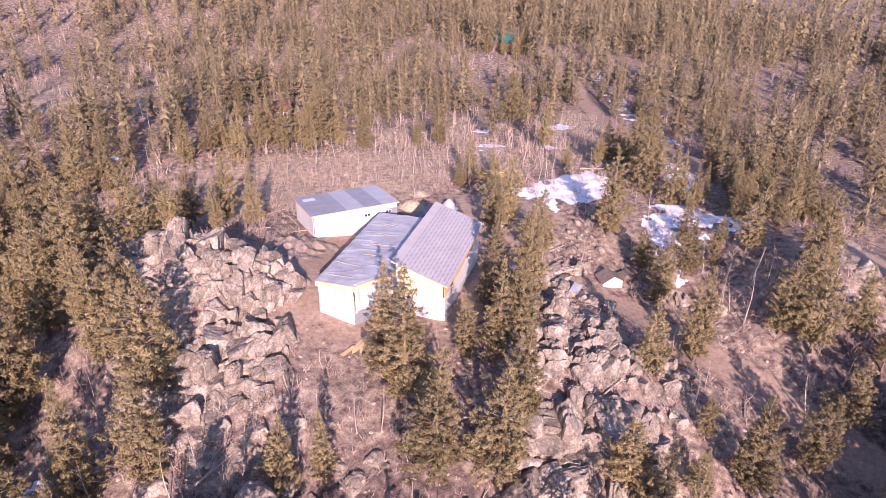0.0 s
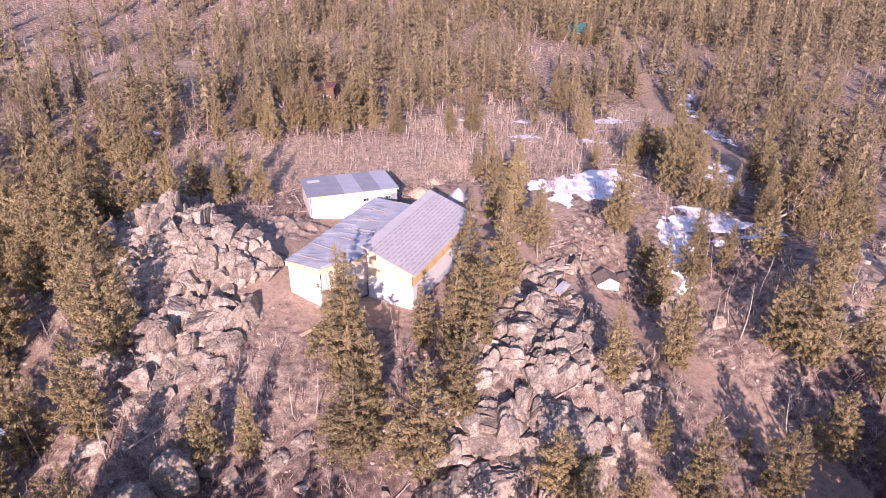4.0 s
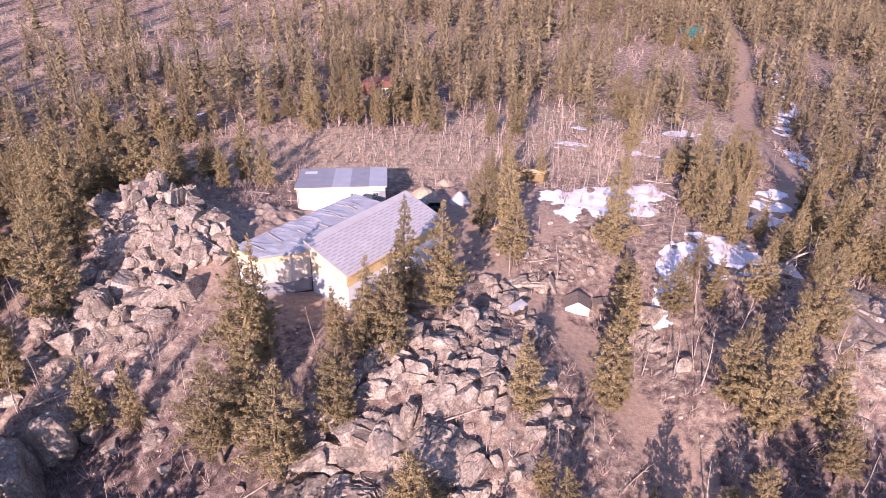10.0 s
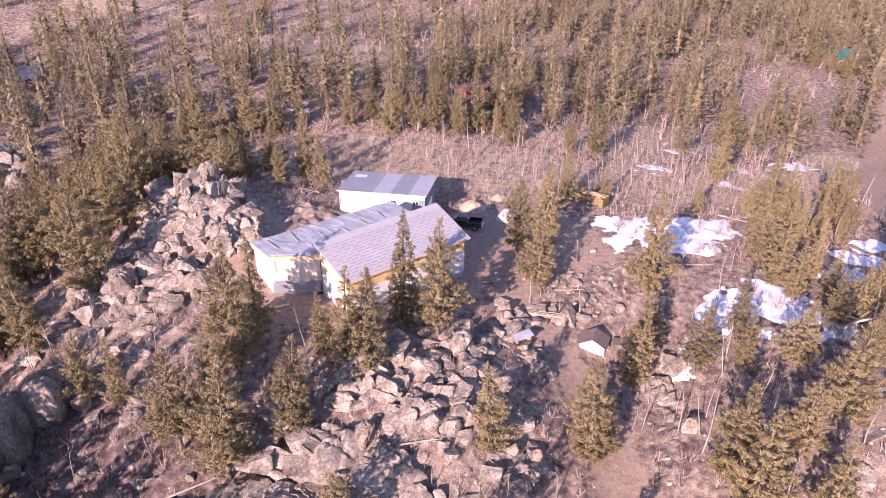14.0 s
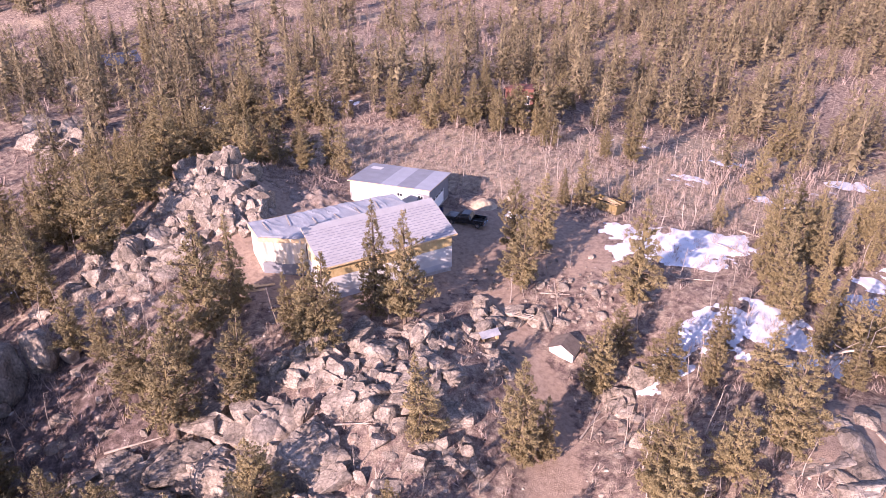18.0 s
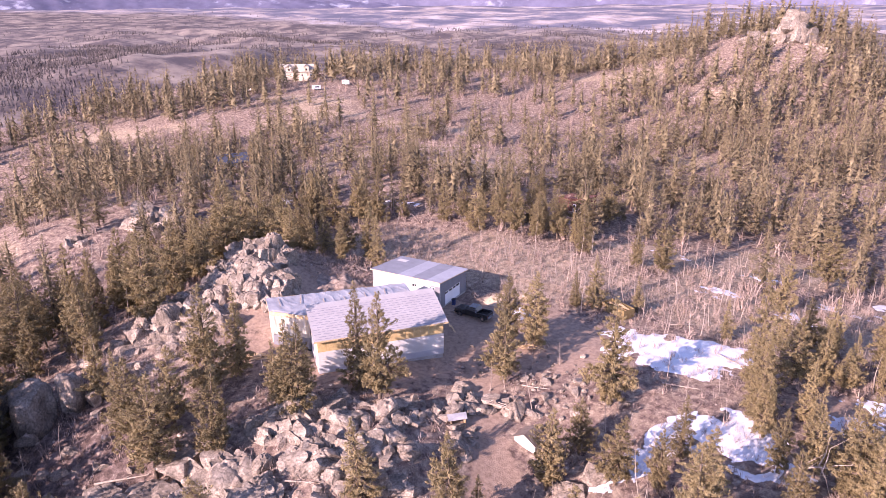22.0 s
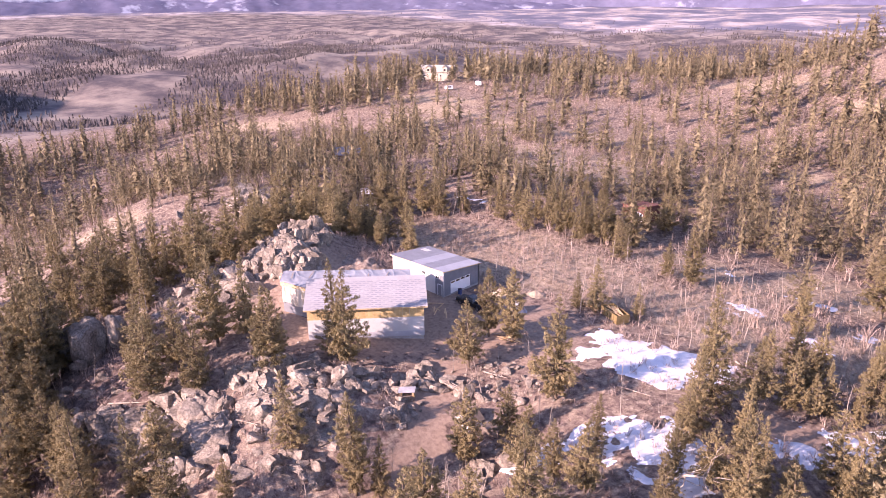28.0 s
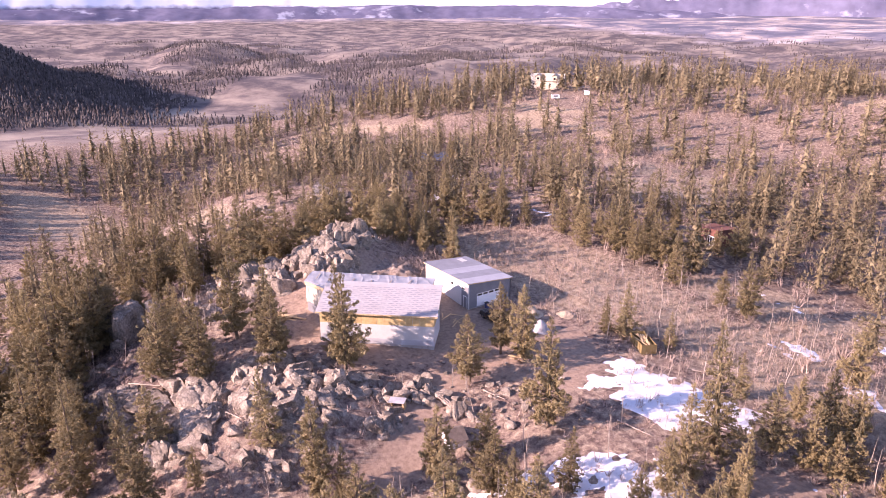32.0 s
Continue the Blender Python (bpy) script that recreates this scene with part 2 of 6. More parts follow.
def height(x, y):
    x, y = np.asarray(x, float), np.asarray(y, float)
    z = np.full(np.broadcast(x, y).shape, -12.0)
    for cx, cy, r, h in HILLS + FAR_HILLS:
        z = z + h * np.exp(-((x - cx) ** 2 + (y - cy) ** 2) / (2.0 * r * r))
    # hill with the crag, north
    z = z + 21 * np.exp(-((x - 66) ** 2 + (y - 425) ** 2) / (2 * 45.0 ** 2))
    z = z + 2.6 * np.exp(-((x - 3.5) ** 2 + (y - 86) ** 2) / (2 * 6.0 ** 2)) + 1.2 * np.exp(-((x - 11) ** 2 + (y - 79) ** 2) / (2 * 4.5 ** 2))
    d = np.hypot(x - 20, y - 150)
    # valley beyond the ridge, then rolling plain that rises towards the mountains
    far = -62 + 100 * ramp(d, 1500, 4700) + (48 * fbm(x, y, 520, 5, 5) + 46 * np.abs(fbm(x, y, 260, 4, 15))) * ramp(d, 600, 1150) * (1 - 0.72 * ramp(d, 1700, 3200))
    far = far + 142 * np.exp(-((x + 1010) ** 2 / (2 * 300.0 ** 2) + (y + 50) ** 2 / (2 * 125.0 ** 2)))          # steep wooded hill, its shaded side to the north
    w = ramp(d - 170 * ramp(x * 0.35 + y, 100, 400), 255, 700)
    z = z * (1 - w) + far * w
    # relief away from the yard
    pad = ramp(np.hypot((x - 42) / 1.25, y - 88), 17, 30) * ramp(line_dist(x, y, TRACK), 2.0, 6.0)
    z = z + pad * (0.55 * fbm(x, y, 9, 3, 1) + 1.1 * fbm(x, y, 34, 2, 2) * ramp(d, 60, 160) + 0.12 * vnoise(x, y, 1.3, 9))
    return z


def ground_z(x, y):
    return float(height(x, y))


def make_mesh(name, V, F, mats, index=None, smooth=False):
    V, F = np.asarray(V, np.float32), np.asarray(F, np.int32)
    me = bpy.data.meshes.new(name)
    me.vertices.add(len(V))
    me.vertices.foreach_set("co", V.ravel())
    me.loops.add(F.size)
    me.loops.foreach_set("vertex_index", F.ravel())
    me.polygons.add(len(F))
    me.polygons.foreach_set("loop_start", np.arange(0, F.size, F.shape[1], dtype=np.int32))
    for m in mats:
        me.materials.append(m)
    if index is not None:
        me.polygons.foreach_set("material_index", np.asarray(index, np.int32))
    me.polygons.foreach_set("use_smooth", np.full(len(F), smooth))
    me.update(calc_edges=True)
    return me


def part(name, me, parent=None, label="", at=None, kind=""):
    ob = new(name, me)
    if parent is not None:
        ob.parent = parent
    if at is not None:
        ob.matrix_basis = at
    return tagged(ob, label, kind=kind)


BOXF = np.array([(0, 3, 2, 1), (4, 5, 6, 7), (0, 1, 5, 4), (1, 2, 6, 5), (2, 3, 7, 6), (3, 0, 4, 7)])


def boxes(name, rows, mat, wobble=0.0):
    """Mesh of boxes, each (x0, y0, z0, x1, y1, z1)."""
    V, F = [], []
    for x0, y0, z0, x1, y1, z1 in rows:
        k = len(V)
        V += [(x0, y0, z0), (x1, y0, z0), (x1, y1, z0), (x0, y1, z0), (x0, y0, z1), (x1, y0, z1), (x1, y1, z1), (x0, y1, z1)]
        F += (BOXF + k).tolist()
    V = np.array(V, float)
    if wobble:
        V += np.random.uniform(-wobble, wobble, V.shape)
    return make_mesh(name, V, F, [mat])


def slab(name, quad, thick, mat):
    """A plate of the given thickness below a quad of four corners (counter-clockwise from above)."""
    q = np.array(quad, float)
    n = np.cross(q[1] - q[0], q[3] - q[0])
    n = n / np.linalg.norm(n) * thick
    V = np.vstack([q - n, q])
    return make_mesh(name, V, BOXF, [mat])


def prism(name, outline, z0, z1, mat):
    """Upright prism on an outline; z1 may be one height for each corner."""
    n = len(outline)
    zt = z1 if isinstance(z1, (list, tuple)) else [z1] * n
    bm = bmesh.new()
    lo = [bm.verts.new((x, y, z0)) for x, y in outline]
    hi = [bm.verts.new((x, y, z)) for (x, y), z in zip(outline, zt)]
    bm.faces.new(lo[::-1])
    bm.faces.new(hi)
    for k in range(n):
        bm.faces.new((lo[k], lo[(k + 1) % n], hi[(k + 1) % n], hi[k]))
    me = bpy.data.meshes.new(name)
    bm.to_mesh(me)
    bm.free()
    me.materials.append(mat)
    return me


def thing(name, label, category, m, group="", kind=""):
    ob = new(name)
    ob.matrix_basis = m
    ob.empty_display_size = 0.3
    return tagged(ob, label, category, group, kind)


# ---- ground: one sheet to the horizon ----
def ground_material():
    m = bpy.data.materials.new("mountain_ground")
    m.use_nodes = True
    nt = m.node_tree
    n, l = nt.nodes, nt.links
    b = n["Principled BSDF"]
    b.inputs["Roughness"].default_value, b.inputs["Specular IOR Level"].default_value = 0.95, 0.1
    pos = n.new("ShaderNodeNewGeometry").outputs["Position"]

    def noise_tex(scale, detail=5.0):
        t = n.new("ShaderNodeTexNoise")
        t.inputs["Scale"].default_value, t.inputs["Detail"].default_value, t.inputs["Roughness"].default_value = scale, detail, 0.65
        l.new(pos, t.inputs["Vector"])
        return t.outputs["Fac"]

    def ramp_color(fac, stops):
        cr = n.new("ShaderNodeValToRGB")
        el = cr.color_ramp.elements
        while len(el) < len(stops):
            el.new(0.5)
        for e, (p, c) in zip(el, stops):
            e.position, e.color = p, (*c, 1)
        l.new(fac, cr.inputs["Fac"])
        return cr.outputs["Color"]

    def mix(a, c, fac):
        x = n.new("ShaderNodeMix")
        x.data_type = "RGBA"
        l.new(fac, x.inputs["Factor"])
        l.new(a, x.inputs["A"])
        l.new(c, x.inputs["B"])
        return x.outputs["Result"]

    def mask(name, noise_fac, gain=1.0):
        a = n.new("ShaderNodeAttribute")
        a.attribute_name = name
        s = n.new("ShaderNodeMath")
        s.operation = "ADD"
        l.new(a.outputs["Fac"], s.inputs[0])
        l.new(noise_fac, s.inputs[1])
        r = n.new("ShaderNodeMapRange")
        r.inputs["From Min"].default_value, r.inputs["From Max"].default_value = 0.85, 1.1
        l.new(s.outputs[0], r.inputs["Value"])
        return r.outputs["Result"]

    f1, f2, f3, f4 = noise_tex(0.9), noise_tex(6.0), noise_tex(0.09), noise_tex(0.0045, 9)
    f5, f6 = noise_tex(0.014, 12), noise_tex(1.6, 8)
    litter = ramp_color(f1, [(0.34, (0.095, 0.067, 0.057)), (0.45, (0.19, 0.136, 0.115)), (0.56, (0.285, 0.218, 0.166)), (0.68, (0.42, 0.338, 0.262))])
    grass = ramp_color(f1, [(0.33, (0.2, 0.145, 0.108)), (0.5, (0.34, 0.262, 0.185)), (0.68, (0.47, 0.376, 0.278))])
    dirt = ramp_color(f6, [(0.3, (0.225, 0.16, 0.12)), (0.5, (0.315, 0.228, 0.173)), (0.7, (0.4, 0.297, 0.226))])
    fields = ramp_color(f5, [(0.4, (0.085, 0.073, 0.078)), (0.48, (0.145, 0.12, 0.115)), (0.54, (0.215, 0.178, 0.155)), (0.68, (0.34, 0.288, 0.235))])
    # litter darkened further, to paint in the tree shade on the banks
    duff_shade = ramp_color(f1, [(0.34, (0.06, 0.043, 0.038)), (0.5, (0.125, 0.09, 0.078)), (0.68, (0.25, 0.19, 0.165))])
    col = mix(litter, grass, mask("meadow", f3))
    col = mix(col, duff_shade, mask("duff_shade", f3))
    speck = n.new("ShaderNodeMapRange")
    speck.inputs["From Min"].default_value, speck.inputs["From Max"].default_value = 0.3, 0.7
    speck.inputs["To Min"].default_value, speck.inputs["To Max"].default_value = 0.52, 1.48
    l.new(f2, speck.inputs["Value"])
    col = scaled(nt, col, speck.outputs["Result"])
    col = mix(col, dirt, mask("dirt", f1))
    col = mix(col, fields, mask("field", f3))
    # far plain of snow and woods, tinted violet-grey to paint in distance haze
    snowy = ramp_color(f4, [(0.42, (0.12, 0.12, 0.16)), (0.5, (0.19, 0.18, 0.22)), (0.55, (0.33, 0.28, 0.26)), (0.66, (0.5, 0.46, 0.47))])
    col = mix(col, snowy, mask("hazy_snowfield", f4))
    l.new(col, b.inputs["Base Color"])
    bp = n.new("ShaderNodeBump")
    bp.inputs["Strength"].default_value, bp.inputs["Distance"].default_value = 0.8, 0.12
    l.new(f2, bp.inputs["Height"])
    l.new(bp.outputs["Normal"], b.inputs["Normal"])
    return m


# open ground on the wooded hill: middle, half lengths, turn
CLEARINGS = [(30, 122, 48, 17, 0), (80, 124, 20, 15, 0), (-25, 222, 38, 12, 0), (-145, 278, 38, 9, 10), (-60, 262, 46, 9, 0), (-20, 380, 45, 8, 0), (2, 196, 19, 17, 30), (-200, 212, 44, 10, 25), (-124, 262, 28, 10, 15), (5, 372, 20, 8, 10), (50, 345, 20, 5, 5), (-64, 203, 16, 8, 0), (-125, 241, 20, 8, 20),
             (-88, 82, 16, 11, 0), (-196, 56, 48, 18, 20), (-18, 196, 16, 9, 0), (-230, 285, 22, 9, 40), (40, 262, 20, 8, 10), (102, 130, 20, 16, 40), (120, 152, 9, 22, -20), (66, 146, 22, 10, 10), (86, 160, 15, 13, 20)]


def meadow_mask(x, y):
    a = 0.0
    for cx, cy, rx, ry, turn in CLEARINGS:
        c, q = math.cos(radians(turn)), math.sin(radians(turn))
        u, v = (x - cx) * c + (y - cy) * q, (y - cy) * c - (x - cx) * q
        a = np.maximum(a, np.exp(-((u / rx) ** 2 + (v / ry) ** 2) ** 1.5))
    return a


def duff_shade_mask(x, y):
    """Dark needle litter and low shrubs on the wooded banks, with their tree shade painted in."""
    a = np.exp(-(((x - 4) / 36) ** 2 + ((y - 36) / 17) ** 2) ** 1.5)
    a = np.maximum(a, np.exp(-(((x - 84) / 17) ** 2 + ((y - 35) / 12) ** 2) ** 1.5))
    a = np.maximum(a, np.exp(-(((x + 1010) / 520) ** 2 + ((y + 40) / 225) ** 2) ** 2))          # dark hill across the valley, its shade put into the colour
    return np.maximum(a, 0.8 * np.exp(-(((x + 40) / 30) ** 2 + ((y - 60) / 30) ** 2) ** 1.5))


def dirt_mask(x, y):
    a = np.exp(-(line_dist(x, y, TRACK) / 3.4) ** 4)
    a = np.maximum(a, np.exp(-(((x - 54) / 15) ** 2 + ((y - 94) / 12) ** 2) ** 2))
    a = np.maximum(a, np.exp(-(((x - 30) / 22) ** 2 + ((y - 82) / 20) ** 2) ** 2))
    a = np.maximum(a, 0.9 * np.exp(-(((x - 97) / 10) ** 2 + ((y - 58) / 8.5) ** 2) ** 2))          # bare rock dome
    a = np.maximum(a, np.exp(-(line_dist(x, y, ROAD) / 3.7) ** 4))
    a = np.maximum(a, np.exp(-(line_dist(x, y, VALLEY_ROAD) / 11.0) ** 4))
    return a


NA, NR = 370, 262
ring = np.concatenate([[0.0], 0.6 * np.arange(1, 140), 0.6 * 139 + (4850 - 83.4) * (np.linspace(0, 1, NR - 139)[1:] ** 2.6)])
ang = np.linspace(0, 2 * math.pi, NA, endpoint=False)
gx = 40 + np.outer(ring, np.cos(ang))
gy = 75 + np.outer(ring, np.sin(ang))
gz = height(gx, gy)
GV = np.stack([gx, gy, gz], -1).reshape(-1, 3)
i, j = np.meshgrid(np.arange(len(ring) - 1), np.arange(NA), indexing="ij")
j2 = (j + 1) % NA
GF = np.stack([i * NA + j, (i + 1) * NA + j, (i + 1) * NA + j2, i * NA + j2], -1).reshape(-1, 4)[NA:]
ground_me = make_mesh("ground", GV, GF, [ground_material()], smooth=True)
fx, fy = GV[:, 0], GV[:, 1]
# the snowfield tint grows with distance, as haze does
for att, val in (("meadow", meadow_mask(fx, fy)), ("duff_shade", duff_shade_mask(fx, fy)), ("dirt", dirt_mask(fx, fy)), ("hazy_snowfield", 0.85 * ramp(np.hypot(fx - 20, fy - 150) + 1400 * ramp(np.degrees(np.arctan2(fy - 150, fx - 20)), 152, 116), 3000, 4300)), ("field", ramp(np.hypot(fx - 20, fy - 150) + 170 * ramp(-fx, 215, 330), 380, 640) * (1 - ramp(fx, 30, 130) * ramp(np.hypot(fx - 20, fy - 150), 1100, 800)) * (1 - np.exp(-(((fx + 1010) / 560) ** 2 + ((fy + 40) / 250) ** 2) ** 2)))):
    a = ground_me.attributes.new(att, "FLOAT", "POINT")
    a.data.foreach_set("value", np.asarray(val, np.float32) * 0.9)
ground = tagged(new("ground", ground_me), "stony pinkish soil with dry grass, dirt track and far fields", "ground", kind="structure")


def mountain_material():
    # blue-violet base: dark forest with the distance haze painted into it
    m = material("hazy_mountain", [(0.095, 0.095, 0.15), (0.15, 0.146, 0.215)], 0.0022, 1.0, 0, fine=0.14, coords="World", spec=0.0)
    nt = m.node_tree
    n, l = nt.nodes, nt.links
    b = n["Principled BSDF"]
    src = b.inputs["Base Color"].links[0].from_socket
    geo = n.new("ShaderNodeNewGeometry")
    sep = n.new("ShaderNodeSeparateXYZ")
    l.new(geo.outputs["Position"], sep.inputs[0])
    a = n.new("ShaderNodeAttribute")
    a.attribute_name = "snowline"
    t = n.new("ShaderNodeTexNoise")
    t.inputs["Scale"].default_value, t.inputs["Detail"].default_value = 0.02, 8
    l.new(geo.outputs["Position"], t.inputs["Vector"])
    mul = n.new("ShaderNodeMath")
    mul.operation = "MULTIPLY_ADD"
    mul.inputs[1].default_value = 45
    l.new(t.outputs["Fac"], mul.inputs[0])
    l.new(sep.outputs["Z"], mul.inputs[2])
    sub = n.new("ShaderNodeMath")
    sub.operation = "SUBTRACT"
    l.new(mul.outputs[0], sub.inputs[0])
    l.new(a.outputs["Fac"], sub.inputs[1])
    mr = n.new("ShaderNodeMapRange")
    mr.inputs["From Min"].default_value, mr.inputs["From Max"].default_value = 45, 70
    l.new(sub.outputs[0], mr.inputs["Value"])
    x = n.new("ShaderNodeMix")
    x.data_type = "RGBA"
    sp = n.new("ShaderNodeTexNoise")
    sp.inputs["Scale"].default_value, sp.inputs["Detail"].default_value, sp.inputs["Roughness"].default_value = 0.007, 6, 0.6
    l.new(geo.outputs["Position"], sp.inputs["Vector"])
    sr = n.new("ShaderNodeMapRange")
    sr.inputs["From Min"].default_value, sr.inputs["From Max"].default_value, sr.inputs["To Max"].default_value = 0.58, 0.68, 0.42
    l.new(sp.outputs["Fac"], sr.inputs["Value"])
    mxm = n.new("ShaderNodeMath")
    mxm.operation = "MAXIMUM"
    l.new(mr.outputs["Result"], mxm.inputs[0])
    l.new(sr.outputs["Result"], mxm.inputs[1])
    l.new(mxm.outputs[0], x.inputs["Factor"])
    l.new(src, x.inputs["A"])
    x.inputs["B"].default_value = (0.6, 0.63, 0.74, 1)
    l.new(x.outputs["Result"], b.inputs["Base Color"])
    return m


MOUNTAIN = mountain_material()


def mountain_range(name, label, radius, depth, low, high, a0, a1, snow, seed, rough=60.0, fold=230.0):
    n, k = 520, 30
    az = np.radians(np.linspace(a0, a1, n))
    q = np.linspace(0, 1, k)
    ends = ramp(np.linspace(0, 1, n), 0, 0.28) * ramp(np.linspace(1, 0, n), 0, 0.28)
    top = (low + (high - low) * (0.5 + 0.5 * fbm(np.linspace(a0, a1, n), 0 * az, 14, 5, seed))) * ends
    A, Q = np.meshgrid(az, q, indexing="ij")
    R = radius + depth * Q
    x, y = 60 + R * np.cos(A), 60 + R * np.sin(A)
    z = -90 + (top[:, None] + 90) * np.sin(Q * math.pi / 2) ** 0.9 + 22 * fbm(x, y, 190, 4, seed + 7) * np.sin(Q * math.pi)
    spur = np.abs(fbm(A * radius + 60 * fbm(x, y, 300, 2, seed), R * 0.45, fold, 5, seed + 3))          # spurs run down the slope
    z = z - rough * spur * np.sin(Q * math.pi / 2) ** 0.7
    V = np.stack([x, y, z], -1).reshape(-1, 3)
    a, b = np.meshgrid(np.arange(n - 1), np.arange(k - 1), indexing="ij")
    F = np.stack([a * k + b, a * k + b + 1, (a + 1) * k + b + 1, (a + 1) * k + b], -1).reshape(-1, 4)
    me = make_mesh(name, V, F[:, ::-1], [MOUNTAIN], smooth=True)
    at = me.attributes.new("snowline", "FLOAT", "POINT")
    at.data.foreach_set("value", np.full(len(V), snow, np.float32))
    return tagged(new(name, me), label, "mountain range", kind="structure")


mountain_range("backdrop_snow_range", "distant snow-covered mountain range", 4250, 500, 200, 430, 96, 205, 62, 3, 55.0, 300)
mountain_range("backdrop_forest_range", "distant wooded mountain range in haze blue, with snowy tops", 4150, 450, 190, 340, 46, 150, 150, 11, 70.0)
mountain_range("backdrop_low_range", "distant low foothills in haze blue below the peaks", 3950, 420, 78, 132, 100, 240, 400, 17, 22.0, 200)


# ---- the new house: shed-roofed main part and a lower wing under tarps ----
HOUSE_AT = pose(33.73, 66.12, 1.2, 0, 0, 48.1)
house = thing("house", "unfinished house in white house wrap with underlayment on the roof", "house", HOUSE_AT)
LEN, WID, LOW, HIGH = 19.74, 7.39, 5.57, 8.1
SL = (HIGH - LOW) / WID


def roof_z(y):
    return LOW + SL * y


def wall_quad(name, a, b, z0, za, zb, thick, mat, parent, label="", lift=0.0):
    """Upright wall piece from a to b on the plan, top sloping from za to zb, thickness to its left."""
    a, b = np.array(a, float), np.array(b, float)
    u = (b - a) / np.linalg.norm(b - a)
    n = np.array([-u[1], u[0]]) * thick
    V = [(*a, z0), (*b, z0), (*(b + n), z0), (*(a + n), z0), (*a, za), (*b, zb), (*(b + n), zb), (*(a + n), za)]
    return part(name, make_mesh(name, V, BOXF, [mat]), parent, label)


X0, X1, Y0, Y1 = 0.5, 19.2, 0.5, 6.95
# concrete footing, wrapped lower walls
part("foundation", prism("foundation", [(X0 + .1, Y0 + .1), (X1 - .1, Y0 + .1), (X1 - .1, Y1), (X0 + .1, Y1)], -2.2, 0.25, M["concrete"]), house, "bare grey concrete foundation")
wall_quad("wall", (X0, Y0), (X1, Y0), 0.25, 3.6, 3.6, 0.18, M["wrap"], house, "white house wrap on the long wall")
wall_quad("wall", (X1, Y0 + .18), (X1, Y1), 0.25, 3.6, 3.6, 0.18, M["wrap"], house)
wall_quad("wall", (X0, Y1), (X0, Y0 + .18), 0.25, 3.6, 3.6, 0.18, M["wrap"], house, "white house wrap on the gable wall")
wall_quad("wall", (X1, Y1), (X0, Y1), 0.25, 7.6, 7.6, 0.18, M["wrap"], house)
# lower grey strip on the long wall
part("base_strip", boxes("base_strip", [(X0, Y0 - 0.012, 0.25, X1, Y0 - 0.002, 1.15)], M["wrap_grey"]), house, "grey lower strip of wrap")
# sheathing boards above the wrap, one by one
n = 16
for k in range(n):
    a = X0 + (X1 - X0) * k / n
    b = X0 + (X1 - X0) * (k + 1) / n - 0.03
    wall_quad("sheathing_board", (a, Y0 + 0.03), (b, Y0 + 0.03), 3.6, roof_z(Y0) - 0.12, roof_z(Y0) - 0.12, 0.05, M["osb"], house)
for k in range(5):
    a = Y1 - (Y1 - Y0 - 0.2) * k / 5
    b = Y1 - (Y1 - Y0 - 0.2) * (k + 1) / 5 + 0.03
    wall_quad("sheathing_board", (X0 + 0.03, a), (X0 + 0.03, b), 3.6, roof_z(a) - 0.12, roof_z(b) - 0.12, 0.05, M["foam"], house)
    wall_quad("sheathing_board", (X1 - 0.03, b), (X1 - 0.03, a), 3.6, roof_z(b) - 0.12, roof_z(a) - 0.12, 0.05, M["osb"], house)
for k in range(17):
    x = X0 + 0.1 + (X1 - X0 - 0.2) * k / 16
    part("rafter_tail", boxes("rafter_tail", [(x - 0.025, 0.06, LOW - 0.24, x + 0.025, Y0 + 0.03, LOW - 0.06)], M["lumber"]), house)
# roof deck, bare strip along the top, underlayment courses that lap
part("roof_deck", slab("roof_deck", [(0, 0, LOW), (LEN, 0, LOW), (LEN, WID, HIGH), (0, WID, HIGH)], 0.16, M["lumber"]), house)
part("fascia", slab("fascia", [(-0.03, -0.035, LOW + 0.01), (LEN + 0.03, -0.035, LOW + 0.01), (LEN + 0.03, -0.004, LOW + 0.01), (-0.03, -0.004, LOW + 0.01)], 0.24, M["lumber"]), house, "pale timber fascia board")
COURSES = 7
for k in range(COURSES):
    y0 = WID * 0.86 * k / COURSES
    y1 = WID * 0.86 * (k + 1) / COURSES + 0.1
    lift = 0.012 + 0.006 * (k % 2)
    part("underlayment_strip", slab("underlayment_strip", [(-0.02, y0, roof_z(y0) + lift), (LEN + 0.02, y0, roof_z(y0) + lift), (LEN + 0.02, y1, roof_z(y1) + lift), (-0.02, y1, roof_z(y1) + lift)], 0.006, M["underlay"]), house, "pale synthetic underlayment strip")
    rows = []
    for r in range(2):
        yy = y0 + (0.28 + 0.42 * r) * (y1 - y0)
        for c in range(15):
            xx = 0.25 + 1.31 * c + (0.65 if (k * 2 + r) % 2 else 0)
            if xx + 0.75 < LEN:
                rows.append((xx, yy, 0.0, xx + 0.95, yy + 0.13, 0.004))
    V, F = [], []
    for q in rows:
        i0 = len(V)
        for (xx, yy) in ((q[0], q[1]), (q[3], q[1]), (q[3], q[4]), (q[0], q[4])):
            V.append((xx, yy, roof_z(yy) + lift + 0.005))
        F.append((i0, i0 + 1, i0 + 2, i0 + 3))
    part("print_pattern", make_mesh("print_pattern", V, F, [M["mark"]]), house, "rows of grey printed bars", kind="stuff")
part("ridge_sheet", slab("ridge_sheet", [(-0.01, WID * 0.86, roof_z(WID * 0.86) + 0.028), (LEN + 0.01, WID * 0.86, roof_z(WID * 0.86) + 0.028), (LEN + 0.01, WID + 0.02, HIGH + 0.02), (-0.01, WID + 0.02, HIGH + 0.02)], 0.006, M["underlay"]), house, "plain grey sheet along the roof's top edge")

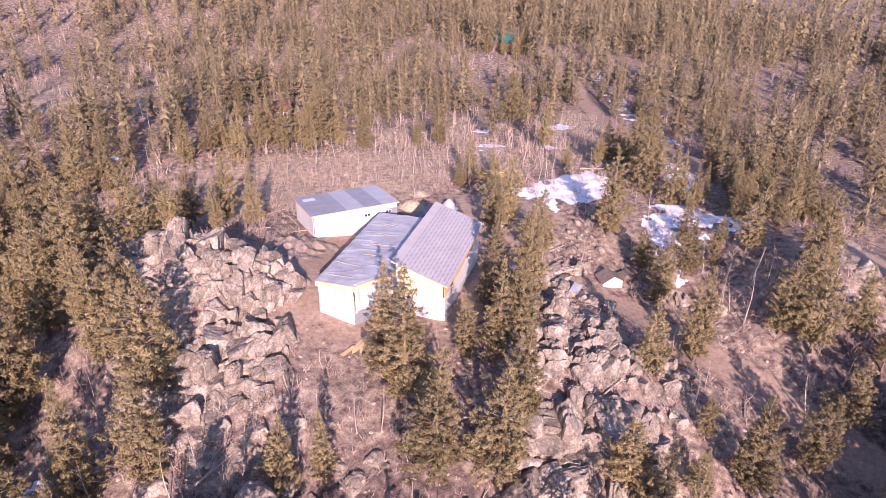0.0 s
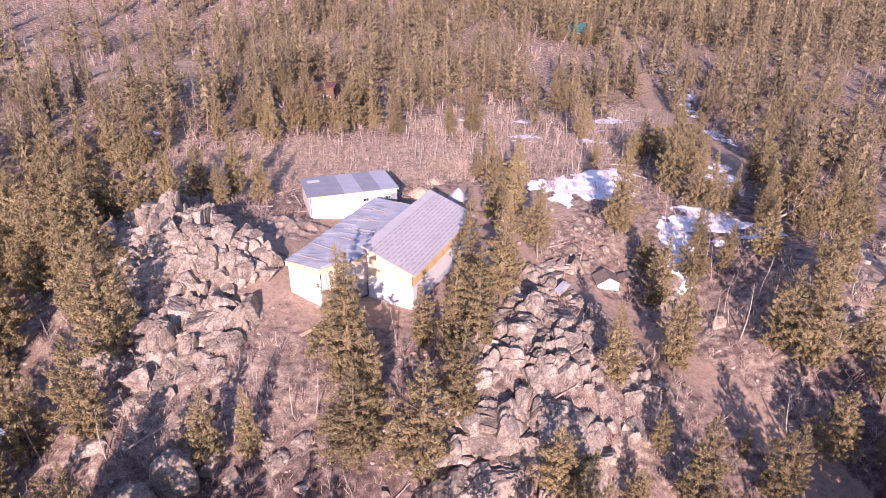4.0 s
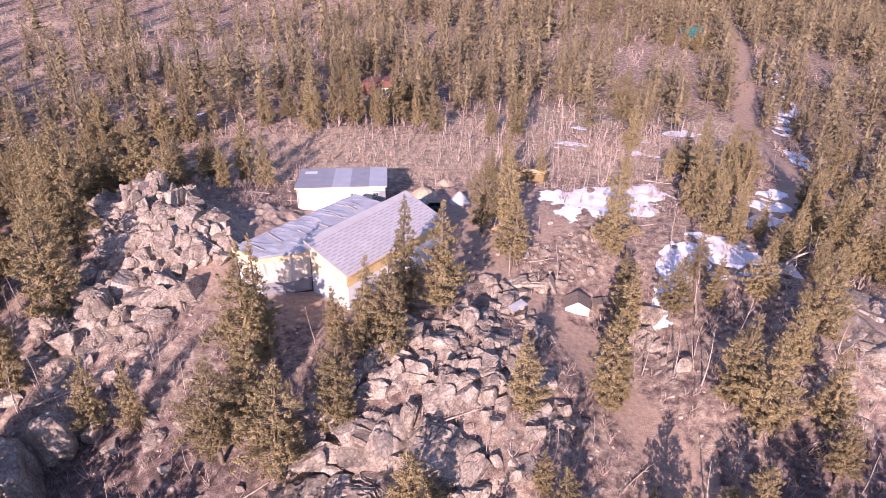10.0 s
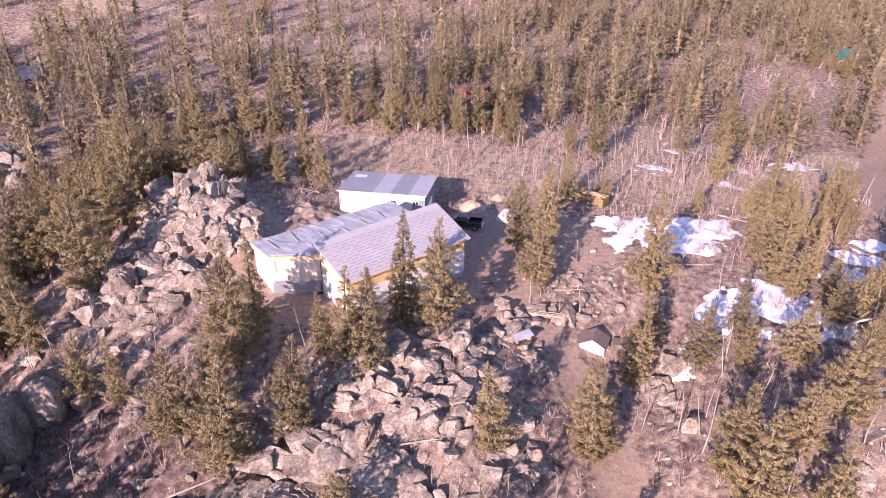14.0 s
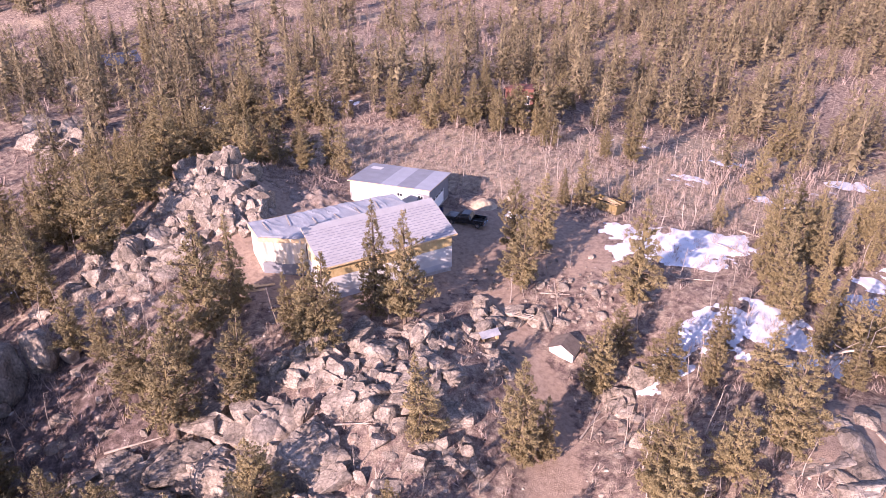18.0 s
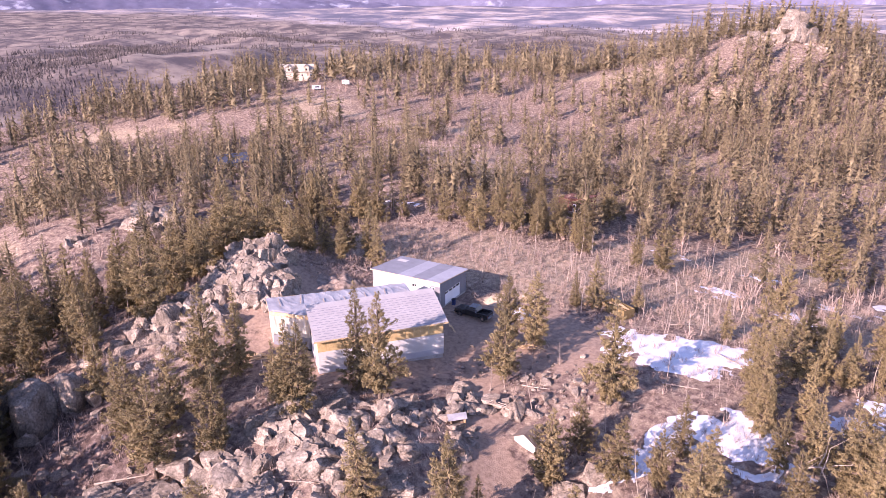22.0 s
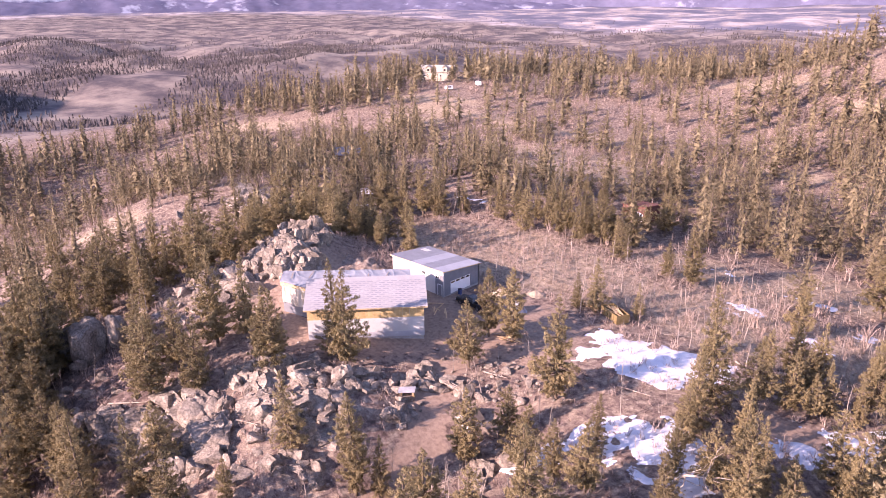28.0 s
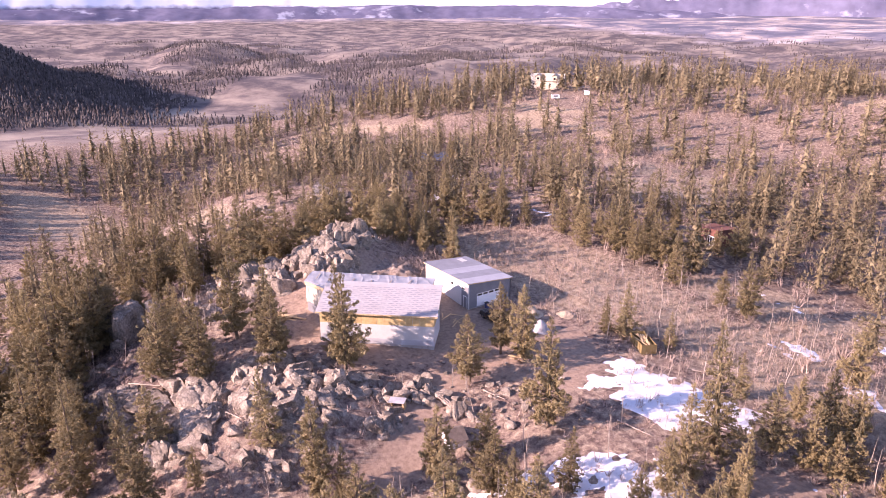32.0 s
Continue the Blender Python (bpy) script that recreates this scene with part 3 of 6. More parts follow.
# lower wing west of it
WX0, WX1, WYA, WYB = -4.74, 17.2, 10.55, 15.2
WZ0, WZ1 = 6.6, 6.15


def wing_z(x):
    return WZ0 + (WZ1 - WZ0) * (x - WX0) / (WX1 - WX0)


# near-black colour stands for the shadowed gap at the wing's foot
part("wing_base", prism("wing_base", [(WX0 + .12, WYA + .1), (0.3, Y1 + .1), (WX1 - .1, Y1 + 0.05), (WX1 - .1, WYB - .12), (WX0 + .12, WYB - .12)], -1.5, 0.9, M["dark"]), house, "near-black base painted as the shadowed gap under the wing")
wall_quad("wing_wall", (WX0, WYB), (WX0, WYA), 0.85, 4.9, 4.9, 0.18, M["wrap"], house, "white house wrap on the wing's end")
wall_quad("wing_wall", (WX1, WYB), (WX0, WYB), 0.85, wing_z(WX1) - .1, WZ0 - .1, 0.18, M["wrap"], house)
wall_quad("wing_wall", (WX1, Y1 + 0.2), (WX1, WYB), 0.85, wing_z(WX1) - .1, wing_z(WX1) - .1, 0.18, M["wrap"], house)
wall_quad("wing_wall", (WX0, WYA), (0.45, Y1 + 0.1), 0.85, 3.0, 3.0, 0.18, M["wrap_dark"], house, "grey wrap on the slanting wall")
nd, nk = 60, 10
DV = []
for a in range(nd + 1):
    for b in range(nk + 1):
        q, r = a / nd, b / nk
        fold = 0.1 * math.sin(23 * q + 2.2 * math.sin(7 * q)) * (0.35 + 0.65 * (1 - r)) + 0.06 * math.sin(61 * q + 5 * r)
        DV.append((WX0 + .04 + (0.4 - WX0) * q - 0.57 * (0.16 + fold), WYA - 0.05 + (Y1 + .09 - WYA) * q - 0.82 * (0.16 + fold), 2.75 + 0.2 * math.sin(9 * q) * (1 - r) + (WZ0 - 0.1 - 2.75) * r))
DF = [(a * (nk + 1) + b, (a + 1) * (nk + 1) + b, (a + 1) * (nk + 1) + b + 1, a * (nk + 1) + b + 1) for a in range(nd) for b in range(nk)]
part("tarp_drape", make_mesh("tarp_drape", DV, DF, [M["drape"]], smooth=True), house, "pale tarp hanging in folds from the wing's eave")
for k in range(4):
    a = WYB - (WYB - WYA) * k / 4
    b = WYB - (WYB - WYA) * (k + 1) / 4 + 0.045
    wall_quad("sheathing_board", (WX0 + 0.02, a), (WX0 + 0.02, b), 4.9, WZ0 - .1, WZ0 - .1, 0.05, M["foam"], house)
part("wing_roof", prism("wing_roof", [(WX0 - .25, WYA - .2), (0.25, Y1 - .05), (WX1 + .2, Y1 + 0.22), (WX1 + .2, WYB + .25), (WX0 - .25, WYB + .25)], WZ1 - 0.25, [WZ0 - .02, wing_z(0.2) - .02, WZ1 - .02, WZ1 - .02, WZ0 - .02], M["lumber"]), house)


def tarp_sheet(name, x0, x1, seed, parent, label):
    nx, ny = 90, 16
    V = []
    for i in range(nx + 1):
        for j in range(ny + 1):
            x = x0 + (x1 - x0) * i / nx
            ya = WYA - 0.3 if x < WX0 + 0.2 else max(7.55, WYA - 0.3 - (x - WX0) * 0.66)
            y = ya + (WYB + 0.32 - ya) * j / ny
            w = 1 - 2.2 * abs(float(fbm(x * 0.9 + y * 0.3, y * 0.3 - x * 0.2, 1.5, 2, seed)))
            w = max(w, 0.0)
            V.append((x, y, wing_z(x) + 0.06 + 0.08 * w ** 3 + 0.03 * w + (0 if 0 < j < ny else -0.12)))
    F = [(i * (ny + 1) + j, (i + 1) * (ny + 1) + j, (i + 1) * (ny + 1) + j + 1, i * (ny + 1) + j + 1) for i in range(nx) for j in range(ny)]
    return part(name, make_mesh(name, V, F, [M["tarp"]], smooth=False), parent, label)


tarp_sheet("roof_tarp", WX0 - 0.3, 6.2, 4, house, "wrinkled silver-blue tarp")
tarp_sheet("roof_tarp", 6.0, WX1 + 0.25, 8, house, "wrinkled silver-blue tarp")

# boards that hold the tarps down
rb = np.random.RandomState(3)
for k in range(6):
    x = -3.2 + 3.3 * k
    ya = max(8.2, WYA + 0.1 - (x - WX0) * 0.6)
    L = rb.uniform(2.2, 3.8)
    me = boxes("roof_board", [(-L / 2, -0.07, 0, L / 2, 0.07, 0.05)], M["deadwood"])
    ob = new("wood_board", me)
    ob.matrix_basis = HOUSE_AT @ pose(x, rb.uniform(ya + 1.4, WYB - 1.6), wing_z(x) + 0.2, rb.uniform(-2, 2), 1, rb.uniform(75, 105))
    tagged(ob, "long weathered board lying on the tarp roof", "board", "boards on the tarp roof")

# ---- garage ----
GX, GY = 13.65, 9.75
GAR_AT = pose(24.67, 93.4, 1.85)
garage = thing("garage", "boxy new garage in white wrap with grey sheeted shed roof", "garage", GAR_AT)
GS, GN = 5.0, 4.1
part("foundation", prism("foundation", [(.1, .1), (GX - .1, .1), (GX - .1, GY - .1), (.1, GY - .1)], -2.0, 0.1, M["concrete"]), garage)
wall_quad("south_wall", (0.1, 0), (9.2, 0), 0.1, GS - .15, GS - .15, 0.2, M["wrap"], garage, "white house wrap")
wall_quad("south_wall", (9.2, 0), (GX, 0), 0.1, GS - .15, GS - .15, 0.2, M["wrap"], garage, "white house wrap")
part("corner_strip", boxes("corner_strip", [(11.6, -0.012, 0.1, GX + .01, -0.003, GS - .9)], M["wrap_dark"]), garage, "grey lower wrap near the corner")
# grey wrap, taken darker here so the colour carries the east side's shade
wall_quad("east_wall", (GX, 0.2), (GX, 1.9), 0.1, GS - .15, GS - .15 - (GS - GN) * .2, 0.2, M["wrap_dark"], garage, "grey wrap round the garage door, this side's shade in its tone")
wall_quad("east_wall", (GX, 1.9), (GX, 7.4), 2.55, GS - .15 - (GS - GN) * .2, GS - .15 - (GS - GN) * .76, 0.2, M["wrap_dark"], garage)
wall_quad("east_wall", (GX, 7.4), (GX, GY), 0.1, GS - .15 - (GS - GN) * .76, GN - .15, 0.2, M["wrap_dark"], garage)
wall_quad("north_wall", (GX, GY), (0, GY), 0.1, GN - .15, GN - .15, 0.2, M["wrap"], garage)
wall_quad("west_wall", (0, GY), (0, 0), 0.1, GN - .15, GS - .15, 0.2, M["wrap"], garage)
gdoor = part("garage_door", boxes("garage_door", [(GX - 0.14, 1.92, 0.1, GX - 0.1, 7.38, 2.53)], M["white"]), garage, "white sectional garage door")
for r in range(4):
    for c in range(4):
        y, z = 2.0 + 1.345 * c, 0.16 + 0.6 * r
        if r < 3:
            part("door_panel", boxes("door_panel", [(GX - 0.1, y, z, GX - 0.085, y + 1.22, z + 0.5)], M["white"]), gdoor)
        else:
            part("door_window", boxes("door_window", [(GX - 0.1, y + 0.12, z + 0.08, GX - 0.09, y + 1.1, z + 0.42)], M["glass"]), gdoor, "dark glass pane")


def double_window(parent, x, y, z, w=0.95, h=0.62):
    win = part("window", boxes("window", [(x, y - 0.05, z, x + w, y - 0.012, z + h)], M["white"]), parent, "white-framed double window")
    for s in (0.06, w / 2 + 0.03):
        part("pane", boxes("pane", [(x + s, y - 0.06, z + 0.07, x + s + w / 2 - 0.09, y - 0.051, z + h - 0.07)], M["glass"]), win, "dark glass pane")
    return win


double_window(garage, 8.2, 0, 3.25)
double_window(garage, 11.7, 0, 3.25)
sdoor = part("side_door", boxes("side_door", [(12.3, -0.05, 0.1, 13.25, -0.016, 2.2)], M["wrap_dark"]), garage, "grey side door in white frame")
part("door_frame", boxes("door_frame", [(12.2, -0.07, 0.1, 12.3, -0.014, 2.3), (13.25, -0.07, 0.1, 13.35, -0.014, 2.3), (12.3, -0.07, 2.2, 13.25, -0.014, 2.3)], M["white"]), sdoor)
part("door_handle", boxes("door_handle", [(13.05, -0.11, 1.1, 13.15, -0.05, 1.16)], M["chrome"]), sdoor)
part("roof_deck", slab("roof_deck", [(-.3, -.3, GS + .03), (GX + .25, -.3, GS + .03), (GX + .25, GY + .3, GN - .03), (-.3, GY + .3, GN - .03)], 0.2, M["lumber"]), garage)
GREYS = [material("roof_sheet_dark", [(0.22, 0.22, 0.24), (0.27, 0.27, 0.29)], 0.7, 0.6, 0.2, 3, fine=0.06), material("roof_sheet_light", [(0.33, 0.33, 0.36), (0.39, 0.39, 0.42)], 0.7, 0.6, 0.2, 3, fine=0.06)]
for k in range(5):
    a = -.33 + (GX + .6) * k / 5
    b = -.33 + (GX + .6) * (k + 1) / 5 + 0.06
    h = 0.045 + 0.008 * (k % 2)
    part("roof_sheet", slab("roof_sheet", [(a, -.33, GS + h), (b, -.33, GS + h), (b, GY + .33, GN - 0.06 + h), (a, GY + .33, GN - 0.06 + h)], 0.006, GREYS[0 if k in (0, 1, 3) else 1]), garage, "grey roofing sheet")
part("roof_patch", slab("roof_patch", [(0.6, 6.8, GS - 0.55), (2.6, 6.8, GS - 0.55), (2.6, 8.2, GS - 0.68), (0.6, 8.2, GS - 0.68)], 0.006, M["wrap"]), garage, "pale worn patch on the roofing")

# ---- small shed beside the track ----
shed = thing("garden_shed", "small white gable shed with dark roof on bare dirt", "shed", pose(64.1, 71.5, ground_z(64.1, 71.5) - 0.8, 0, 0, -12) @ Matrix.Diagonal((1.12, 1.1, 1.0, 1)))
part("body", prism("body", [(-1.4, -1.1), (1.4, -1.1), (1.4, 1.1), (-1.4, 1.1)], -0.8, 1.7, M["white"]), shed, "white painted walls")
for y, f in ((-1.1, (0, 1, 2)), (1.1, (2, 1, 0))):
    part("gable", make_mesh("gable", [(-1.4, y, 1.7), (1.4, y, 1.7), (0, y, 2.55)], [f], [M["white"]]), shed)
for s in (-1, 1):
    q = [(s * 1.65, -1.35, 1.58), (s * 1.65, 1.35, 1.58), (0, 1.35, 2.64), (0, -1.35, 2.64)]
    part("roof_side", slab("roof_side", q if s > 0 else q[::-1], 0.07, M["shingle"]), shed, "dark shingled roof slope")
part("door", boxes("door", [(-0.45, -1.14, 0.05, 0.4, -1.105, 1.6)], M["white"]), shed)


# ---- houses farther off ----
def far_house(name, label, at, w, d, h, rise, wall, roof, n_win=3, dormers=0):
    hs = thing(name, label, "house", at)
    part("wall", prism("wall", [(-w / 2, -d / 2), (w / 2, -d / 2), (w / 2, d / 2), (-w / 2, d / 2)], -2.5, h, wall), hs)
    for s in (-1, 1):
        g = [(s * w / 2, -d / 2, h), (s * w / 2, d / 2, h), (s * w / 2, 0, h + rise)]
        part("gable", make_mesh("gable", g, [(2, 1, 0) if s < 0 else (0, 1, 2)], [wall]), hs)
    for s in (-1, 1):
        q = [(-w / 2 - .5, s * (d / 2 + .5), h - .3), (w / 2 + .5, s * (d / 2 + .5), h - .3), (w / 2 + .5, 0, h + rise + .1), (-w / 2 - .5, 0, h + rise + .1)]
        part("roof", slab("roof", q if s < 0 else q[::-1], 0.2, roof), hs)
    for k in range(n_win):
        x = -w / 2 + w * (k + 0.5) / n_win
        for s in (-1, 1):
            win = part("window", boxes("window", [(x - .6, s * (d / 2 + .03) - .03, h * .45, x + .6, s * (d / 2 + .03) + .03, h * .45 + 1.2)], M["white"]), hs)
            part("pane", boxes("pane", [(x - .5, s * (d / 2 + .07) - .01, h * .45 + .1, x + .5, s * (d / 2 + .07) + .01, h * .45 + 1.1)], M["glass"]), win)
    for k in range(dormers):
        x = -w / 2 + w * (k + 0.5) / dormers
        dm = part("dormer", prism("dormer", [(x - 1.4, -d / 2 - .1), (x + 1.4, -d / 2 - .1), (x + 1.4, 0), (x - 1.4, 0)], h - .2, h + rise * .75, wall), hs)
        part("pane", boxes("pane", [(x - .6, -d / 2 - .16, h + .4, x + .6, -d / 2 - .11, h + 1.6)], M["glass"]), dm)
        for s in (-1, 1):
            q = [(x + s * 1.8, -d / 2 - .5, h + rise * .62), (x + s * 1.8, 0, h + rise * .62), (x, 0, h + rise * 1.08), (x, -d / 2 - .5, h + rise * 1.08)]
            part("roof", slab("roof", q if s > 0 else q[::-1], 0.15, roof), dm)
    return hs


far_house("ridge_house", "large pale house with dormers on the distant ridge", pose(-186, 322, ground_z(-186, 322) + 0.3, 0, 0, 35), 20, 10, 5.2, 3.6, M["tan"], material("pale_shingles", [(0.38, 0.34, 0.28), (0.47, 0.42, 0.35)], 1, 0.9, 0.3), 4, 2)
far_house("green_roof_house", "house with green metal roof among the trees", pose(152, 252, ground_z(152, 252), 0, 0, 20), 9, 7, 3.4, 2.0, M["shingle"], M["green"], 3)
far_house("blue_roof_house", "dark cabin half hidden in the woods", pose(-96, 178, ground_z(-96, 178), 0, 0, 60), 10, 7, 4, 2.4, M["shingle"], material("blue_slate_roof", [(0.05, 0.06, 0.085), (0.075, 0.088, 0.12)], 1.5, 0.7, 0.3), 3)

cabin = thing("red_cabin", "small red shed-roofed cabin at the wood's edge", "cabin", pose(37, 168, ground_z(37, 168), 0, 0, -18))
part("wall", prism("wall", [(-4, -2.5), (4, -2.5), (4, 2.5), (-4, 2.5)], -1.5, [3.1, 4.1, 4.1, 3.1], M["red"]), cabin, "red board siding")
part("roof", slab("roof", [(-4.3, -2.8, 3.15), (4.3, -2.8, 4.22), (4.3, 2.8, 4.22), (-4.3, 2.8, 3.15)], 0.15, M["red"]), cabin, "red metal roof")
cd = part("door", boxes("door", [(0.6, -2.58, 0, 3.2, -2.51, 2.2)], M["white"]), cabin, "white glazed double door")
for k in range(3):
    part("pane", boxes("pane", [(0.75 + .82 * k, -2.6, 0.2, 1.4 + .82 * k, -2.582, 2.05)], M["glass"]), cd)
part("deck", boxes("deck", [(-4.2, -4.6, -0.2, 3.8, -2.52, -0.02)], M["lumber"]), cabin, "weathered timber deck")


def trailer(x, y, turn, L, W, H):
    tr = thing("camper_trailer", "small white camper trailer parked by the distant house", "trailer", pose(x, y, ground_z(x, y) + 0.1, 0, 0, turn), "vehicles by the ridge house")
    part("body", prism("body", [(-L / 2, -W / 2), (L / 2, -W / 2), (L / 2, W / 2), (-L / 2, W / 2)], 0.5, H, M["white"]), tr)
    for s in (-1, 1):
        for k in (-0.4, 0.4):
            part("wheel", prism("wheel", [(k + 0.33 * math.cos(a), s * W / 2 + 0.33 * 0) for a in (0, 3.14)] + [(k - 0.33, s * W / 2 - s * 0.2), (k + 0.33, s * W / 2 - s * 0.2)], 0.0, 0.5, M["rubber"]), tr)
        part("window", boxes("window", [(-L / 4, s * W / 2 - 0.02, 1.4, L / 4, s * W / 2 + 0.02, 2.0)], M["glass"]), tr)
    return tr


trailer(-152, 296, 60, 4.4, 2.0, 2.3)
trailer(-146, 314, -35, 5.5, 2.2, 2.5)
trailer(-190, 285, 10, 3.6, 1.8, 1.6)


# ---- trees ----
def frame_of(d):
    d = d / np.linalg.norm(d)
    a = np.cross(d, (0.31, 0.77, 0.55))
    a /= np.linalg.norm(a)
    return d, a, np.cross(d, a)


def limb(points, radii, sides=5):
    V, F = [], []
    P = np.array(points, float)
    for k, (p, r) in enumerate(zip(P, radii)):
        d = P[min(k + 1, len(P) - 1)] - P[max(k - 1, 0)]
        d, a, b = frame_of(d)
        for s in range(sides):
            w = 2 * math.pi * s / sides
            V.append(p + r * (math.cos(w) * a + math.sin(w) * b))
    for k in range(len(P) - 1):
        for s in range(sides):
            s2 = (s + 1) % sides
            F.append((k * sides + s, k * sides + s2, (k + 1) * sides + s2, (k + 1) * sides + s))
    return V, F


def join(lists):
    V, F = [], []
    for v, f in lists:
        k = len(V)
        V += list(v)
        F += [tuple(q + k for q in t) for t in f]
    return V, F


def needle_tufts(rng, centres, ways, size, count, thin=0.29, spread=0.8):
    """Balls of small leaf triangles round the centres, that face outwards and point along the ways."""
    c = np.repeat(np.asarray(centres), count, 0)
    w = np.repeat(np.asarray(ways), count, 0)
    s = np.repeat(np.asarray(size), count)[:, None]
    n = len(c)
    out = w / np.linalg.norm(w, axis=1)[:, None]
    u = rng.normal(0, 1, (n, 3))
    u = u / np.linalg.norm(u, axis=1)[:, None] + 0.5 * out + np.array([0, 0, 0.22])
    u /= np.linalg.norm(u, axis=1)[:, None]
    mid = c + u * s * spread * rng.uniform(0.45, 1.1, (n, 1)) + out * s * rng.uniform(-0.6, 0.6, (n, 1))
    face = u + rng.normal(0, 0.4, (n, 3))
    face /= np.linalg.norm(face, axis=1)[:, None]
    d = 0.7 * out + np.array([0, 0, 0.35]) + rng.normal(0, 0.6, (n, 3))
    d -= (0.9 * (d * face).sum(1))[:, None] * face
    d /= np.linalg.norm(d, axis=1)[:, None]
    e = np.cross(d, face)
    e /= np.linalg.norm(e, axis=1)[:, None]
    L = s * rng.uniform(0.55, 1.05, (n, 1))
    V = np.stack([mid - d * L * 0.45 - e * L * thin, mid - d * L * 0.45 + e * L * thin, mid + d * L * 0.7], 1).reshape(-1, 3)
    return V, np.arange(3 * n).reshape(-1, 3)


def skirts(rng, h, wide, tiers, n, low, power, gap=0.12):
    """Ragged cone skirts, one above the other."""
    V, F = [], []
    for k in range(tiers):
        u = (k + rng.uniform(0.0, 0.35)) / tiers
        z1 = h * (low + (1 - low) * u)
        z2 = z1 + h * (1 - low) * (1.5 / tiers)
        r = wide * ((1 - u) ** power * (0.75 + 0.25 * min(1, 4 * u)) + 0.03)
        i = len(V)
        V.append((rng.normal(0, .05), rng.normal(0, .05), min(z2, h * 1.02)))
        a0 = rng.uniform(0, 6.28)
        for s in range(n):
            a = a0 + 6.283 * s / n + rng.uniform(-0.2, 0.2)
            q = r * (rng.uniform(0.85, 1.25) if s % 2 else rng.uniform(0.35, 0.7))
            V.append((q * math.cos(a), q * math.sin(a), z1 + rng.normal(0, 0.18) * h / tiers + (0.0 if s % 2 else 0.35 * h / tiers)))
        for s in range(n):
            if rng.rand() > gap:
                F.append((i, i + 1 + s, i + 1 + (s + 1) % n))
    return np.array(V), np.array(F)


def merge(parts):
    V, F, k = [], [], 0
    for v, f in parts:
        V.append(v)
        F.append(f + k)
        k += len(v)
    return np.vstack(V), np.vstack(F)


def conifer(seed, h, wide, bare, whorls, per, tufts, count, droop, spire, coarse=1.0, core=(14, 15)):
    """Trunk with limbs, and the crown of needle tufts."""
    rng = np.random.RandomState(seed)
    bend = rng.normal(0, 0.02 * h, 2)
    spine = lambda q: np.array([bend[0] * q * q, bend[1] * q * q, h * q])
    wood = [limb([spine(q) - np.array([0, 0, 0.4 if q == 0 else 0]) for q in np.linspace(0, 1, 6)], h * 0.017 * (1.08 - np.linspace(0, 1, 6)) + 0.008, 6)]
    C, W, S = [], [], []
    lop, swell = rng.uniform(0, 6.28), rng.uniform(7, 14)
    for k in range(whorls):
        q = bare + (0.985 - bare) * (k + rng.uniform(-0.3, 0.3)) / (whorls - 0.5)
        q = min(max(q, bare), 0.99)
        u = (q - bare) / (1 - bare)
        reach = wide * (((1 - u) ** (0.9 if spire else 0.74)) * (0.55 + 0.45 * min(1, u * 5)) + 0.03)
        reach *= 1 + (0.08 if spire else 0.17) * math.sin(u * swell + lop)
        m = max(2, int(round(per * (1 - 0.5 * u))))
        a0 = rng.uniform(0, 6.28)
        for s in range(m):
            a = a0 + 6.283 * s / m + rng.uniform(-0.5, 0.5)
            r = reach * rng.uniform(0.45, 1.25) * (1 + 0.22 * math.cos(a - lop))
            if rng.rand() < 0.16:
                continue
            rise = rng.uniform(-0.05, 0.3) * (1 if not spire else 0.2) - droop * (1 - u) + 0.5 * u
            p0 = spine(q)
            way = np.array([math.cos(a), math.sin(a), rise])
            tip = p0 + way * r
            if r > 0.9:
                wood.append(limb([p0, tip], [0.028 * r + 0.012, 0.006], 3))
            t = max(1, int(round(tufts * r / wide + 0.4)))
            for z in range(t):
                f = 0.36 + 0.68 * ((z + rng.uniform(0.2, 0.9)) / t) ** 0.65
                side = np.array([-math.sin(a), math.cos(a), 0]) * rng.normal(0, 0.17) * r
                C.append(p0 + way * r * f + side + np.array([0, 0, rng.normal(0, 0.06) * r]))
                W.append(way + np.array([0, 0, 0.35]))
                S.append(rng.uniform(0.27, 0.4) * (0.6 + 0.4 * (1 - u)) * (h / 9) ** 0.5 * coarse)
    C.append(spine(1.0)), W.append(np.array([0, 0, 1.0])), S.append(0.3)
    crown = merge([needle_tufts(rng, C, W, S, count, 0.22 if count > 12 else 0.29), skirts(rng, h * 0.84, wide * (0.24 if core[0] > 10 else 0.4), *core, bare + 0.02, 0.9 if spire else 0.74, 0.12)])
    return join(wood), crown


